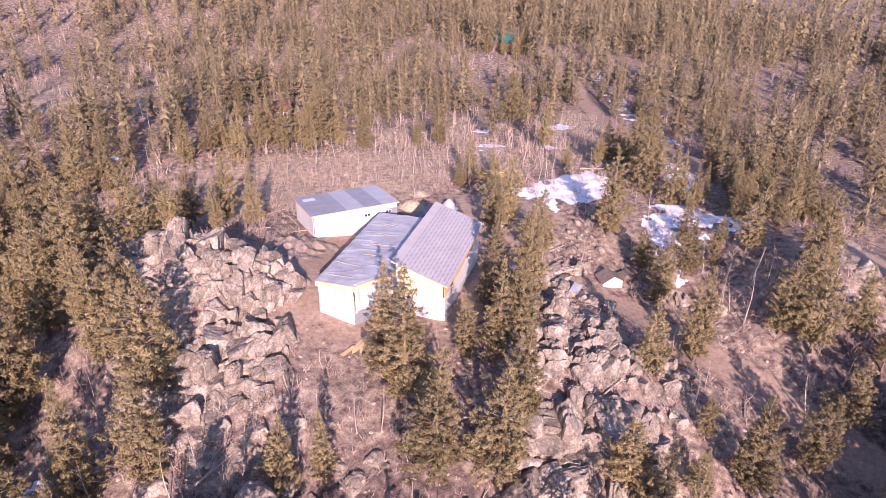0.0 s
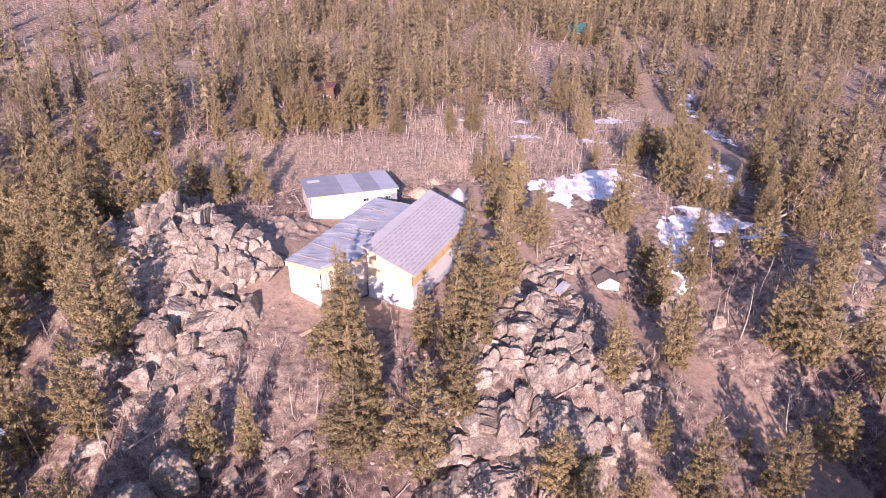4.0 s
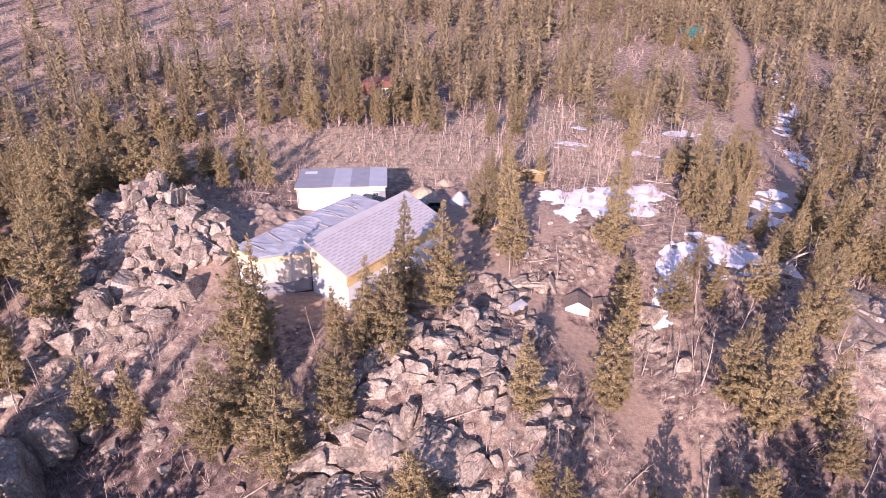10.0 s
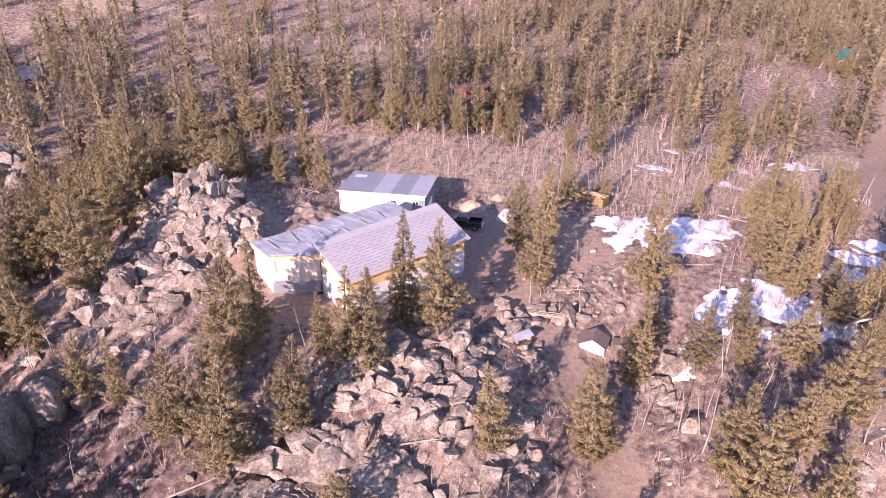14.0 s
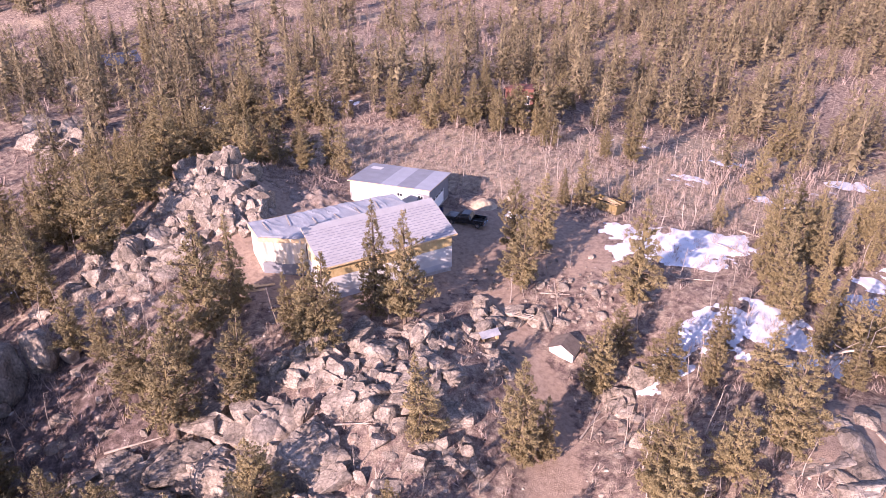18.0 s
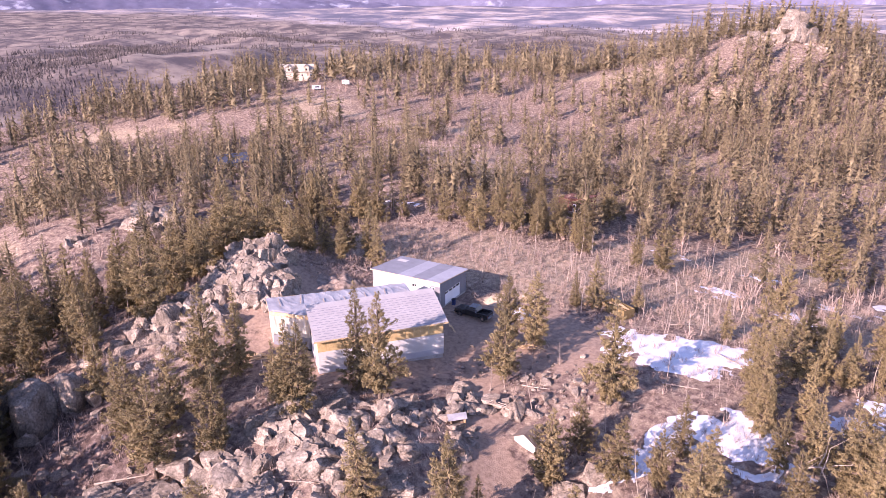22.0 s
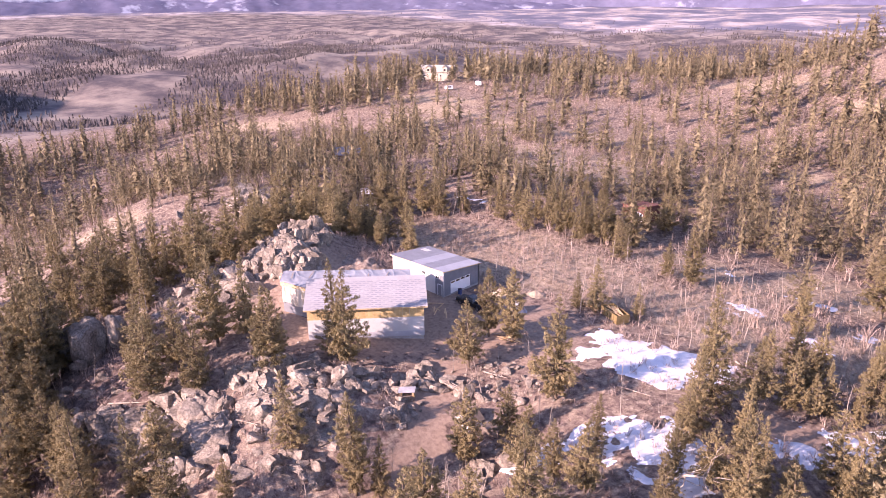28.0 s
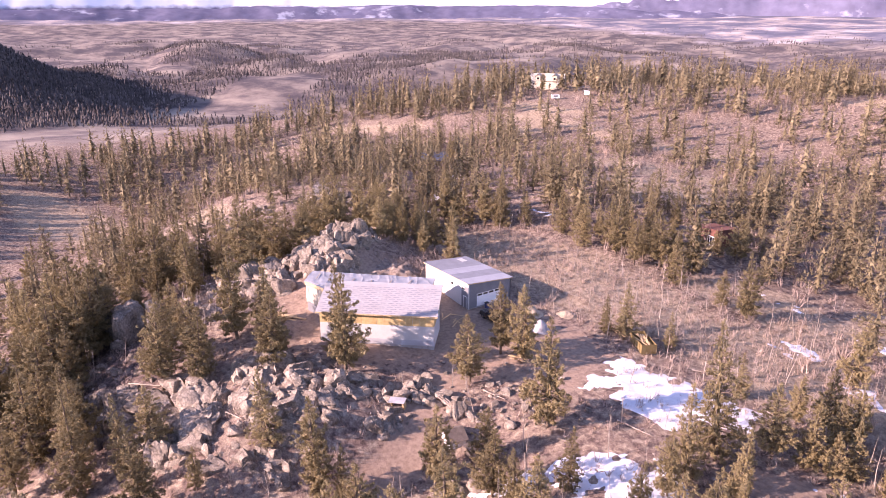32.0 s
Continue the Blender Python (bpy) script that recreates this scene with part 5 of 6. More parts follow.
def blocks(x, y, size, seed, squeeze=1.5, turn=0.35):
    """Jointed blocks on the plan: the height of the block (0 to 1) and the distance to its joint."""
    c, q = math.cos(turn), math.sin(turn)
    u = (x * c + y * q) / (size * squeeze) + 0.3 * vnoise(x, y, size * 1.3, seed)
    v = (y * c - x * q) / size + 0.3 * vnoise(x, y, size * 1.3, seed + 9)
    i, j = np.floor(u), np.floor(v)
    f1, f2, top = np.full(u.shape, 9.0), np.full(u.shape, 9.0), np.zeros(u.shape)
    for di in (-1, 0, 1):
        for dj in (-1, 0, 1):
            px, py = i + di + 0.1 + 0.8 * _hash(i + di, j + dj, seed + 1), j + dj + 0.1 + 0.8 * _hash(i + di, j + dj, seed + 2)
            d = np.hypot(px - u, py - v)
            h = _hash(i + di, j + dj, seed + 3) + 0.5 * (u - px) * (_hash(i + di, j + dj, seed + 4) - 0.5) - 0.35 * (v - py) * _hash(i + di, j + dj, seed + 5)
            f2 = np.minimum(f2, np.maximum(d, f1))
            top = np.where(d < f1, h, top)
            f1 = np.minimum(f1, d)
    return top, f2 - f1


def bedrock_rise(x, y, zone, seed):
    zx, zy, rx, ry, turn, count, least, most, heap, up = zone
    c, q = math.cos(radians(turn)), math.sin(radians(turn))
    u, v = ((x - zx) * c + (y - zy) * q) / rx, ((y - zy) * c - (x - zx) * q) / ry
    r = np.hypot(u, v) / (1.05 + 0.22 * vnoise(x, y, 3.0, seed))
    tall = min(0.62 * most * up, 2.3)
    size = min(max(most * 1.15, 1.7), 3.2)
    b1, g1 = blocks(x, y, size, seed)
    b2, g2 = blocks(x, y, size * 0.42, seed + 20)
    env = np.sqrt(np.clip(1 - r * r, 0, 1))
    rise = env * tall * (0.95 * b1 + 0.5 * ramp(g1, 0.0, 0.75) - 0.32) + env * 0.16 * tall * (b2 - 0.4) + 0.1 * fbm(x, y, 0.8, 3, seed)
    rise = rise - env * (0.65 * tall * np.exp(-(g1 / 0.1) ** 2) + 0.12 * tall * np.exp(-(g2 / 0.13) ** 2))
    return rise - 0.3 + heap * np.clip(1 - r * r, -0.3, 1), r


def outcrop(label, zones, seed, bed=True):
    """zones: (x, y, rx, ry, turn, count, least, most, heap, upright)"""
    rng = np.random.RandomState(seed)
    x0, y0 = zones[0][:2]
    oc = thing("rock_outcrop", label, "rocks", pose(x0, y0, ground_z(x0, y0)))
    inv = oc.matrix_basis.inverted()
    for zx, zy, rx, ry, turn, count, least, most, heap, up in zones:
        zone = (zx, zy, rx, ry, turn, count, least, most, heap, up)
        if bed and most > 1.0:
            c, s = math.cos(radians(turn)), math.sin(radians(turn))
            nu, nv = int(2.4 * rx / 0.3), int(2.4 * ry / 0.3)
            U, W = np.meshgrid(np.linspace(-1.2, 1.2, nu) * rx, np.linspace(-1.2, 1.2, nv) * ry, indexing="ij")
            X, Y = zx + U * c - W * s, zy + U * s + W * c
            rise, rr0 = bedrock_rise(X, Y, zone, seed)
            V = np.stack([X - x0, Y - y0, height(X, Y) + rise - oc.matrix_basis.translation.z], -1).reshape(-1, 3)
            i, j = np.meshgrid(np.arange(nu - 1), np.arange(nv - 1), indexing="ij")
            ok = (rr0[i, j] < 1.08) & (np.maximum(rise[i, j], rise[i + 1, j + 1]) > -0.25)
            i, j = i[ok], j[ok]
            used, F = np.unique(np.stack([i * nv + j, (i + 1) * nv + j, (i + 1) * nv + j + 1, i * nv + j + 1], -1), return_inverse=True)
            me = make_mesh("bedrock", V[used], F.reshape(-1, 4), [M["granite"]], smooth=True)
            me.set_sharp_from_angle(angle=radians(32))
            part("bedrock", me, oc, "jointed granite bedrock")
        count = int(count * (1.05 if bed else 1.25))
        done = []
        for k in range(count * 12):
            if len(done) >= count:
                break
            r, a = math.sqrt(rng.rand()), rng.uniform(0, 6.28)
            u, v = rx * r * math.cos(a), ry * r * math.sin(a)
            c, s = math.cos(radians(turn)), math.sin(radians(turn))
            x, y = zx + u * c - v * s, zy + u * s + v * c
            q = least + (most - least) * rng.rand() ** (2.2 if len(done) > count * 0.25 else 0.5)
            if any((x - a1) ** 2 + (y - b1) ** 2 < (0.34 * (q + c1)) ** 2 for a1, b1, c1 in done):
                continue
            done.append((x, y, q))
            lift = 0.6 * max(0.0, float(bedrock_rise(np.array([x]), np.array([y]), zone, seed)[0][0]) - heap * (1 - r * r)) if bed and most > 1.0 else 0.0
            z = ground_z(x, y) + heap * (1 - r * r) + lift + q * (rng.uniform(-0.4, 0.12) + (up - 1) * 0.3)
            e = Euler((rng.normal(0, 0.2), rng.normal(0, 0.2), 0.35 + rng.randint(2) * 3.1416 + rng.normal(0, 0.3)))
            sc = (q * rng.uniform(0.9, 1.6), q * rng.uniform(0.75, 1.15), q * rng.uniform(0.8, 1.3) * up)
            m = Matrix.Translation((x, y, z)) @ e.to_matrix().to_4x4() @ Matrix.Diagonal((*sc, 1))
            kit = ROCK_ME if q > 1.0 else SMALL_ROCK_ME
            part("boulder", kit[rng.randint(len(kit))], oc, at=inv @ m)
    return oc


outcrop("tall heap of weathered pinkish granite boulders beside the house", [(4, 85.4, 7.2, 8.2, 20, 80, 1.0, 2.2, -0.85, 1.4), (11, 79, 7, 4.8, -25, 54, 0.9, 2.0, 0.1, 1.45), (15, 79, 4.5, 4, 0, 16, 0.9, 1.7, 0.2, 1.7), (5, 84, 8, 9, 20, 30, 0.4, 0.8, 1.1, 1.1)], 1)
outcrop("low granite ledges with brush between the stones", [(5.5, 67.5, 9.3, 6.2, 25, 62, 0.9, 2.3, 0.6, 1.3), (3, 64, 10, 6, 20, 20, 0.7, 1.6, -0.4, 0.9), (4, 58, 8, 5, 0, 24, 0.7, 1.9, -0.3, 0.9), (-3, 72, 4, 6, 0, 12, 0.9, 1.9, 0, 1.0)], 2)
outcrop("broken granite ledges on the slope below the house", [(45, 57, 9.5, 6.5, 15, 46, 0.8, 2.0, -0.1, 1.25), (38, 54, 4, 3, 15, 10, 1.2, 2.2, 0.2, 1.3), (47, 52, 4, 2.6, 15, 10, 1.2, 2.1, 0.2, 1.3), (54, 50, 6, 4, 20, 22, 0.8, 1.7, -0.1, 1.1), (50, 66, 4.5, 3, 20, 20, 0.6, 1.6, 0, 1.0), (44, 54, 10, 8, 15, 34, 0.4, 0.8, 0, 0.9)], 3)
outcrop("large granite slabs and boulders at the foot of the slope", [(36.5, 44, 8, 4, 20, 28, 1.2, 2.6, -0.2, 1.15), (33, 47, 4, 2.5, 10, 8, 1.4, 2.4, 0.1, 1.25), (30, 38.5, 7, 4, 20, 20, 1.2, 2.8, -0.2, 0.95), (26, 34, 7, 4, 20, 18, 1.0, 2.5, 0, 1.1), (44, 41, 8, 4, 20, 24, 0.8, 2.0, 0, 1.3), (35, 41, 9, 5, 20, 26, 0.4, 0.9, 0, 0.9)], 4)
outcrop("boulders heaped beside the dirt track", [(53.6, 72.5, 3.2, 3.5, 0, 12, 0.8, 1.7, 0, 1.0), (58.5, 75.8, 3.5, 2.5, 0, 12, 0.7, 1.6, 0, 1.0), (57.2, 66, 2, 3, 0, 9, 0.7, 1.5, 0, 1.0), (72, 64, 3, 7, 10, 16, 0.5, 1.4, 0, 1.0)], 5)
outcrop("broad smooth granite dome east of the track", [(96, 57, 8, 6, 30, 22, 1.6, 4.4, -1.0, 0.4), (91, 49, 7, 4.5, 20, 16, 0.8, 2.4, -0.3, 0.6), (101, 62, 6, 5, 0, 14, 0.7, 2.2, -0.2, 0.6)], 6)
outcrop("half-buried granite slabs on the stony slope below the pines", [(16, 39, 9, 4.5, 15, 14, 0.5, 1.4, -0.25, 1.0), (14, 48, 6, 4, 0, 7, 0.6, 1.5, -0.1, 1.0), (22, 33, 6, 4, 15, 12, 0.8, 1.8, -0.1, 1.0)], 9, False)
outcrop("granite rocks among the western pines", [(-54, 110, 7, 7, 0, 18, 1.4, 3.2, 0.8, 1.2), (-46, 105, 4, 4, 0, 9, 1.2, 2.5, 0.6, 1.3), (-62, 95, 4, 3, 0, 7, 1.0, 2.2, 0.4, 1.0), (-76, 142, 8, 5, 0, 12, 1.4, 3.2, 0.6, 1.1)], 7, False)
outcrop("craggy granite tower on the wooded hilltop", [(66, 402, 3.0, 2.6, 0, 8, 4.5, 6.0, 10, 1.6), (66, 401, 7, 5.5, 0, 24, 3.4, 5.4, 4, 1.4), (54, 399, 10, 5, 0, 16, 1.6, 3.4, 1, 1.1), (78, 398, 7, 5, 0, 10, 1.8, 3.4, 0, 1.0)], 8, False)

# three giant upright boulders in the shade of the western slope
giants = thing("giant_boulders", "cluster of huge upright grey boulders on the western slope", "rocks", pose(1, 43.5, ground_z(1, 43.5)))
GIANT_ME = [make_mesh("boulder", *boulder(350 + s, 1.0, 4, 5), [M["granite"]], smooth=True) for s in range(6)]
for k, (x, y, r, up) in enumerate(((2.6, 43.4, 3.0, 1.4), (5.4, 47.0, 2.3, 1.5), (-2.2, 43.0, 2.6, 1.2), (8.6, 49.0, 1.3, 1.1), (-6, 44.5, 2.1, 1.0), (4.2, 41, 1.4, 1.0))):
    m = Matrix.Translation((x, y, ground_z(x, y) + r * up * 0.75)) @ Euler((0.06 * k - .12, 0.08, 1.3 * k)).to_matrix().to_4x4() @ Matrix.Diagonal((r, r * 0.95, r * up, 1))
    part("boulder", GIANT_ME[k], giants, at=giants.matrix_basis.inverted() @ m)

# loose rocks: field beside the yard, stones strewn over the slopes
rr = np.random.RandomState(44)
field = thing("rock_field", "pale loose rocks strewn on the bare ground by the yard", "rocks", pose(64, 84, ground_z(64, 84)))
inv = field.matrix_basis.inverted()
for k in range(90):
    x, y = rr.normal(63, 5.5), rr.normal(83.5, 3.6)
    q = rr.uniform(0.18, 0.55) * (1.8 if rr.rand() < 0.14 else 1)
    m = Matrix.Translation((x, y, ground_z(x, y) + 0.15 * q)) @ Euler((rr.normal(0, .4), rr.normal(0, .4), rr.uniform(0, 6.28))).to_matrix().to_4x4() @ Matrix.Diagonal((q * 1.15, q, q * .85, 1))
    part("boulder", SMALL_ROCK_ME[rr.randint(9)], field, at=inv @ m)


def low_rock(seed):
    rng = np.random.RandomState(seed)
    bm = bmesh.new()
    bmesh.ops.create_icosphere(bm, subdivisions=1, radius=1.0)
    V = np.array([v.co[:] for v in bm.verts]) * rng.uniform(0.75, 1.15, (len(bm.verts), 1)) * (1, .85, .7)
    F = np.array([[v.index for v in f.verts] for f in bm.faces])
    bm.free()
    return V, F, np.zeros(len(F), int), 1.0


def strew_keep(x, y, rng):
    near_rock = np.exp(-(((x - 44) / 22) ** 2 + ((y - 52) / 15) ** 2)) + np.exp(-(((x - 6) / 16) ** 2 + ((y - 70) / 20) ** 2)) + 0.5 * np.exp(-(((x - 92) / 14) ** 2 + ((y - 55) / 14) ** 2)) + 0.5 * np.exp(-(((x - 47) / 6) ** 2 + ((y - 69) / 5) ** 2))
    return (rng.rand(len(x)) < 0.12 + 0.75 * near_rock) & (dirt_mask(x, y) < 0.6)


sx, sy = scatter(rr, 9000, (-40, 125, 22, 125), strew_keep, 1.3)
woods("scattered_stones", "small granite stones strewn over the slopes", [low_rock(s) for s in range(5)], sx, sy, rr.uniform(0.12, 0.42, len(sx)), rr, [material("stone", [(0.24, 0.19, 0.15), (0.42, 0.36, 0.3)], 0.8, 0.95, 0.4, coords="World", island=0.2)], "stones")


# ---- snow left in the shade ----
def snow_patch(x, y, rx, ry, turn, seed, cut=0.0):
    n = 60
    g = np.linspace(-1.15, 1.15, n)
    U, W = np.meshgrid(g, g, indexing="ij")
    c, s = math.cos(radians(turn)), math.sin(radians(turn))
    X, Y = x + U * rx * c - W * ry * s, y + U * rx * s + W * ry * c
    f = 1.0 - (U ** 2 + W ** 2) + 1.15 * fbm(X, Y, 0.42 * max(rx, ry), 5, seed) + 0.75 * fbm(X, Y, 1.9, 3, seed + 40) - cut - 6.0 * np.maximum(np.maximum(np.abs(U), np.abs(W)) - 0.88 - 0.15 * fbm(X, Y, 2.5, 3, seed + 9), 0)
    Z = height(X, Y) + np.clip(f, -0.35, 0.35) * 0.26 - 0.015
    V = np.stack([X, Y, Z], -1).reshape(-1, 3)
    keep = (f > -0.12)
    i, j = np.meshgrid(np.arange(n - 1), np.arange(n - 1), indexing="ij")
    ok = keep[i, j] & keep[i + 1, j] & keep[i, j + 1] & keep[i + 1, j + 1]
    i, j = i[ok], j[ok]
    F = np.stack([i * n + j, (i + 1) * n + j, (i + 1) * n + j + 1, i * n + j + 1], -1)
    cells = {c: k for k, c in enumerate(zip(i.tolist(), j.tolist()))}
    left = set(cells)
    while left:
        todo, piece = [left.pop()], []
        while todo:
            a, b = todo.pop()
            piece.append(cells[(a, b)])
            for c in ((a + 1, b), (a - 1, b), (a, b + 1), (a, b - 1), (a + 1, b + 1), (a - 1, b - 1), (a + 1, b - 1), (a - 1, b + 1)):
                if c in left:
                    left.remove(c)
                    todo.append(c)
        if len(piece) > 10:
            used, G = np.unique(F[piece], return_inverse=True)
            ob = new("snow_patch", make_mesh("snow_patch", V[used], G.reshape(-1, 4), [M["snow"]], smooth=True))
            tagged(ob, "patch of old crusted snow on the ground", "snow", "snow patches")


SNOW_NEAR = [(76.5, 100, 13, 7.2, 12, 1, -0.08), (86, 81, 7.5, 6.5, 40, 2, 0.4), (91.5, 79, 6.5, 9, -20, 3, 0.5), (104, 99.5, 6, 2.6, 0, 28, 0.2), (79, 76, 2.8, 7.0, -25, 4, 0.02), (75, 69.5, 2.0, 3.2, -15, 5, 0.1), (101, 92, 6, 3, 30, 6, 0.4), (108, 104, 7, 3, 50, 7, 0.4), (129, 131, 10, 2.6, 70, 8, -0.1), (141, 161, 12, 3, 66, 9, 0.1), (152, 181, 11, 3.8, 66, 10, -0.1), (161, 204, 9, 4, 66, 11), (92, 128, 6, 4, 20, 12, 0.7)]
SNOW_FAR = [(78, 132, 5, 4, 0, 13, 0.75), (100, 140, 7, 4, 10, 14, 0.7), (-4, 150, 8, 3, 0, 17, 0.9), (85, 150, 7, 3, 15, 19, 0.8), (-30, 128, 6, 3, 20, 20, 0.5), (-12, 96, 3, 1.5, 40, 21, 0.4), (-40, 140, 7, 3, 10, 22, 0.5), (112, 128, 6, 3, 30, 23, 0.4), (66, 150, 6, 3, 10, 24, 0.95), (-14, 62, 2.5, 1.2, 30, 25, 0.4), (110, 150, 8, 3.5, 30, 26, 0.5), (-60, 165, 9, 3.4, 0, 27, 0.5)]
for row in SNOW_NEAR + SNOW_FAR:
    snow_patch(*row)


# ---- brush, dry grass, bare aspens ----
def twig_bush(seed, n, spread, thick=0.026):
    rng = np.random.RandomState(seed)
    V, F = [], []
    for k in range(n):
        a, r = rng.uniform(0, 6.28), rng.uniform(0.1, 1.0) * spread
        base = np.array([rng.normal(0, 0.12), rng.normal(0, 0.12), -0.05])
        tip = np.array([math.cos(a) * r, math.sin(a) * r, rng.uniform(0.45, 1.0)])
        d = np.cross(tip, rng.normal(0, 1, 3))
        d = d / np.linalg.norm(d) * thick
        mid = base * 0.4 + tip * 0.55 + rng.normal(0, 0.05, 3)
        i = len(V)
        V += [base - d, base + d, mid + d * 0.8, mid - d * 0.8, tip]
        F += [(i, i + 1, i + 2), (i, i + 2, i + 3), (i + 3, i + 2, i + 4)]
        for _ in range(3):
            b = mid + (tip - mid) * rng.uniform(0, 0.7)
            e = b + rng.normal(0, 0.16, 3) + np.array([0, 0, 0.16])
            i = len(V)
            V += [b - d * 0.6, b + d * 0.6, e]
            F += [(i, i + 1, i + 2)]
    return np.array(V), np.array(F), np.zeros(len(F), int), 1.0


def brush_keep(x, y, rng):
    dens = 0.62 + 0.6 * fbm(x, y, 14, 3, 61) + 0.35 * np.exp(-(((x - 8) / 22) ** 2 + ((y - 104) / 12) ** 2))
    dens = dens + 0.4 * np.exp(-(((x - 80) / 44) ** 2 + ((y - 125) / 24) ** 2)) + 0.6 * np.exp(-(((x - 25) / 50) ** 2 + ((y - 122) / 15) ** 2))
    dens = dens + 0.5 * np.exp(-(((x - 8) / 30) ** 2 + ((y - 34) / 13) ** 2)) + 0.6 * np.exp(-(((x - 5) / 12) ** 2 + ((y - 62) / 10) ** 2)) + 0.5 * np.exp(-(((x - 92) / 20) ** 2 + ((y - 36) / 14) ** 2))
    k = (dirt_mask(x, y) < 0.35) & (rng.rand(len(x)) < dens)
    k &= ~((np.abs(x - 31.5) < 8.5) & (np.abs(y - 98) < 6.5))
    hx, hy = (x - 33.73) * 0.668 + (y - 66.12) * 0.744, -(x - 33.73) * 0.744 + (y - 66.12) * 0.668
    return k & ~((hx > -6) & (hx < 21) & (hy > -0.8) & (hy < 16.5))


br = np.random.RandomState(71)
bx, by = scatter(br, 22000, (-45, 135, 24, 145), brush_keep, 1.5)
woods("bare_brush", "leafless pinkish-brown mountain brush", [twig_bush(s, 11, 0.6 + 0.12 * s, 0.02) for s in range(5)], bx, by, br.uniform(0.6, 1.9, len(bx)), br, [M["brush"]], "brush", 0.9)



def slash_keep(x, y, rng):
    hx, hy = (x - 33.73) * 0.668 + (y - 66.12) * 0.744, -(x - 33.73) * 0.744 + (y - 66.12) * 0.668
    clear = (hx > -6) & (hx < 21) & (hy > -0.8) & (hy < 16.5)
    return (rng.rand(len(x)) < np.exp(-(((x - 17) / 8) ** 2 + ((y - 93) / 6.5) ** 2) ** 2)) & ~clear & (x < 23.5)


lx, ly = scatter(br, 3000, (5, 27, 84, 102), slash_keep, 0.9)
woods("slash_brush", "cut slash and dead sticks on the dug bank", [twig_bush(60 + s, 7, 1.1 + 0.15 * s, 0.03) for s in range(4)], lx, ly, br.uniform(0.7, 1.3, len(lx)), br, [M["brush"]], "slash", 1.0)


def grass_tuft(seed):
    rng = np.random.RandomState(seed)
    n = 12
    a, r = rng.uniform(0, 6.28, n), rng.uniform(0.1, 0.5, n)
    base = rng.normal(0, 0.25, (n, 3)) * (1, 1, 0)
    d = np.stack([-np.sin(a), np.cos(a), 0 * a], -1) * 0.05
    tip = base + np.stack([np.cos(a) * r, np.sin(a) * r, rng.uniform(0.5, 1, n)], -1)
    V = np.stack([base - d, base + d, tip], 1).reshape(-1, 3)
    return V, np.arange(3 * n).reshape(-1, 3), np.zeros(n, int), 1.0


def grass_keep(x, y, rng):
    return (rng.rand(len(x)) < 0.12 + 0.85 * meadow_mask(x, y)) & (dirt_mask(x, y) < 0.4) & ~((np.abs(x - 31.5) < 8.5) & (np.abs(y - 98) < 6.5))


qx, qy = scatter(br, 30000, (-60, 130, 25, 170), grass_keep, 1.15)
woods("dry_grass", "tufts of dry straw-coloured grass", [grass_tuft(s) for s in range(4)], qx, qy, br.uniform(0.25, 0.6, len(qx)), br, [M["grass"]], "grass")


def light_aspen(seed):
    v, f = bare_tree(400 + seed, 8.0, 0.09, 5)
    t = []
    for q in f:
        t += [(q[0], q[1], q[2]), (q[0], q[2], q[3])]
    return np.array(v), np.array(t), np.zeros(len(t), int), 8.0


def aspen_keep(x, y, rng):
    dens = 0.85 * np.exp(-(((x - 88) / 34) ** 2 + ((y - 120) / 24) ** 2)) + 0.45 * np.exp(-(((x - 58) / 40) ** 2 + ((y - 126) / 16) ** 2)) + 0.5 * np.exp(-(((x - 2) / 25) ** 2 + ((y - 56) / 15) ** 2))
    dens = dens + 0.6 * np.exp(-(((x - 78) / 12) ** 2 + ((y - 52) / 14) ** 2)) + 0.35 * np.clip(fbm(x, y, 40, 2, 91), 0, 1) + 0.4 * np.exp(-(((x - 92) / 26) ** 2 + ((y - 160) / 22) ** 2)) + 0.9 * np.exp(-(((x + 65) / 50) ** 2 + ((y - 72) / 26) ** 2))
    o = np.maximum(dirt_mask(x, y) * 1.4, np.exp(-(((x - 33) / 20) ** 2 + ((y - 84) / 21) ** 2) ** 3))
    return (rng.rand(len(x)) < dens) & (o < 0.4)


ax, ay = scatter(br, 12000, (-130, 190, 20, 280), aspen_keep, 3.6)
woods("aspen_grove", "thin leafless aspens with pale stems", [light_aspen(s) for s in range(6)], ax, ay, br.uniform(2.2, 7.0, len(ax)), br, [material("aspen_stems", [(0.25, 0.2, 0.165), (0.4, 0.34, 0.29)], 0.3, 0.9, coords="World", island=0.15)], "aspens")


def thicket_keep(x, y, rng):
    gaps = np.clip(0.7 * fbm(x, y, 30, 3, 83), 0, 1) * ramp(y, 105, 150)
    dens = gaps + 0.55 * np.exp(-(((x - 22) / 50) ** 2 + ((y - 121) / 14) ** 2)) + 0.4 * np.exp(-(((x - 88) / 26) ** 2 + ((y - 128) / 26) ** 2)) + 0.5 * np.exp(-(((x + 2) / 18) ** 2 + ((y - 54) / 12) ** 2))
    dens = dens + 0.5 * np.exp(-(((x - 10) / 16) ** 2 + ((y - 103) / 8) ** 2)) + 0.35 * np.exp(-(((x - 80) / 14) ** 2 + ((y - 45) / 16) ** 2))
    house_yard = ((np.abs(x - 31.5) < 9.5) & (np.abs(y - 98) < 8)) | ((np.abs(x - 36) < 16) & (np.abs(y - 78) < 16))
    return (rng.rand(len(x)) < dens) & (dirt_mask(x, y) < 0.3) & ~house_yard & (x > -240)


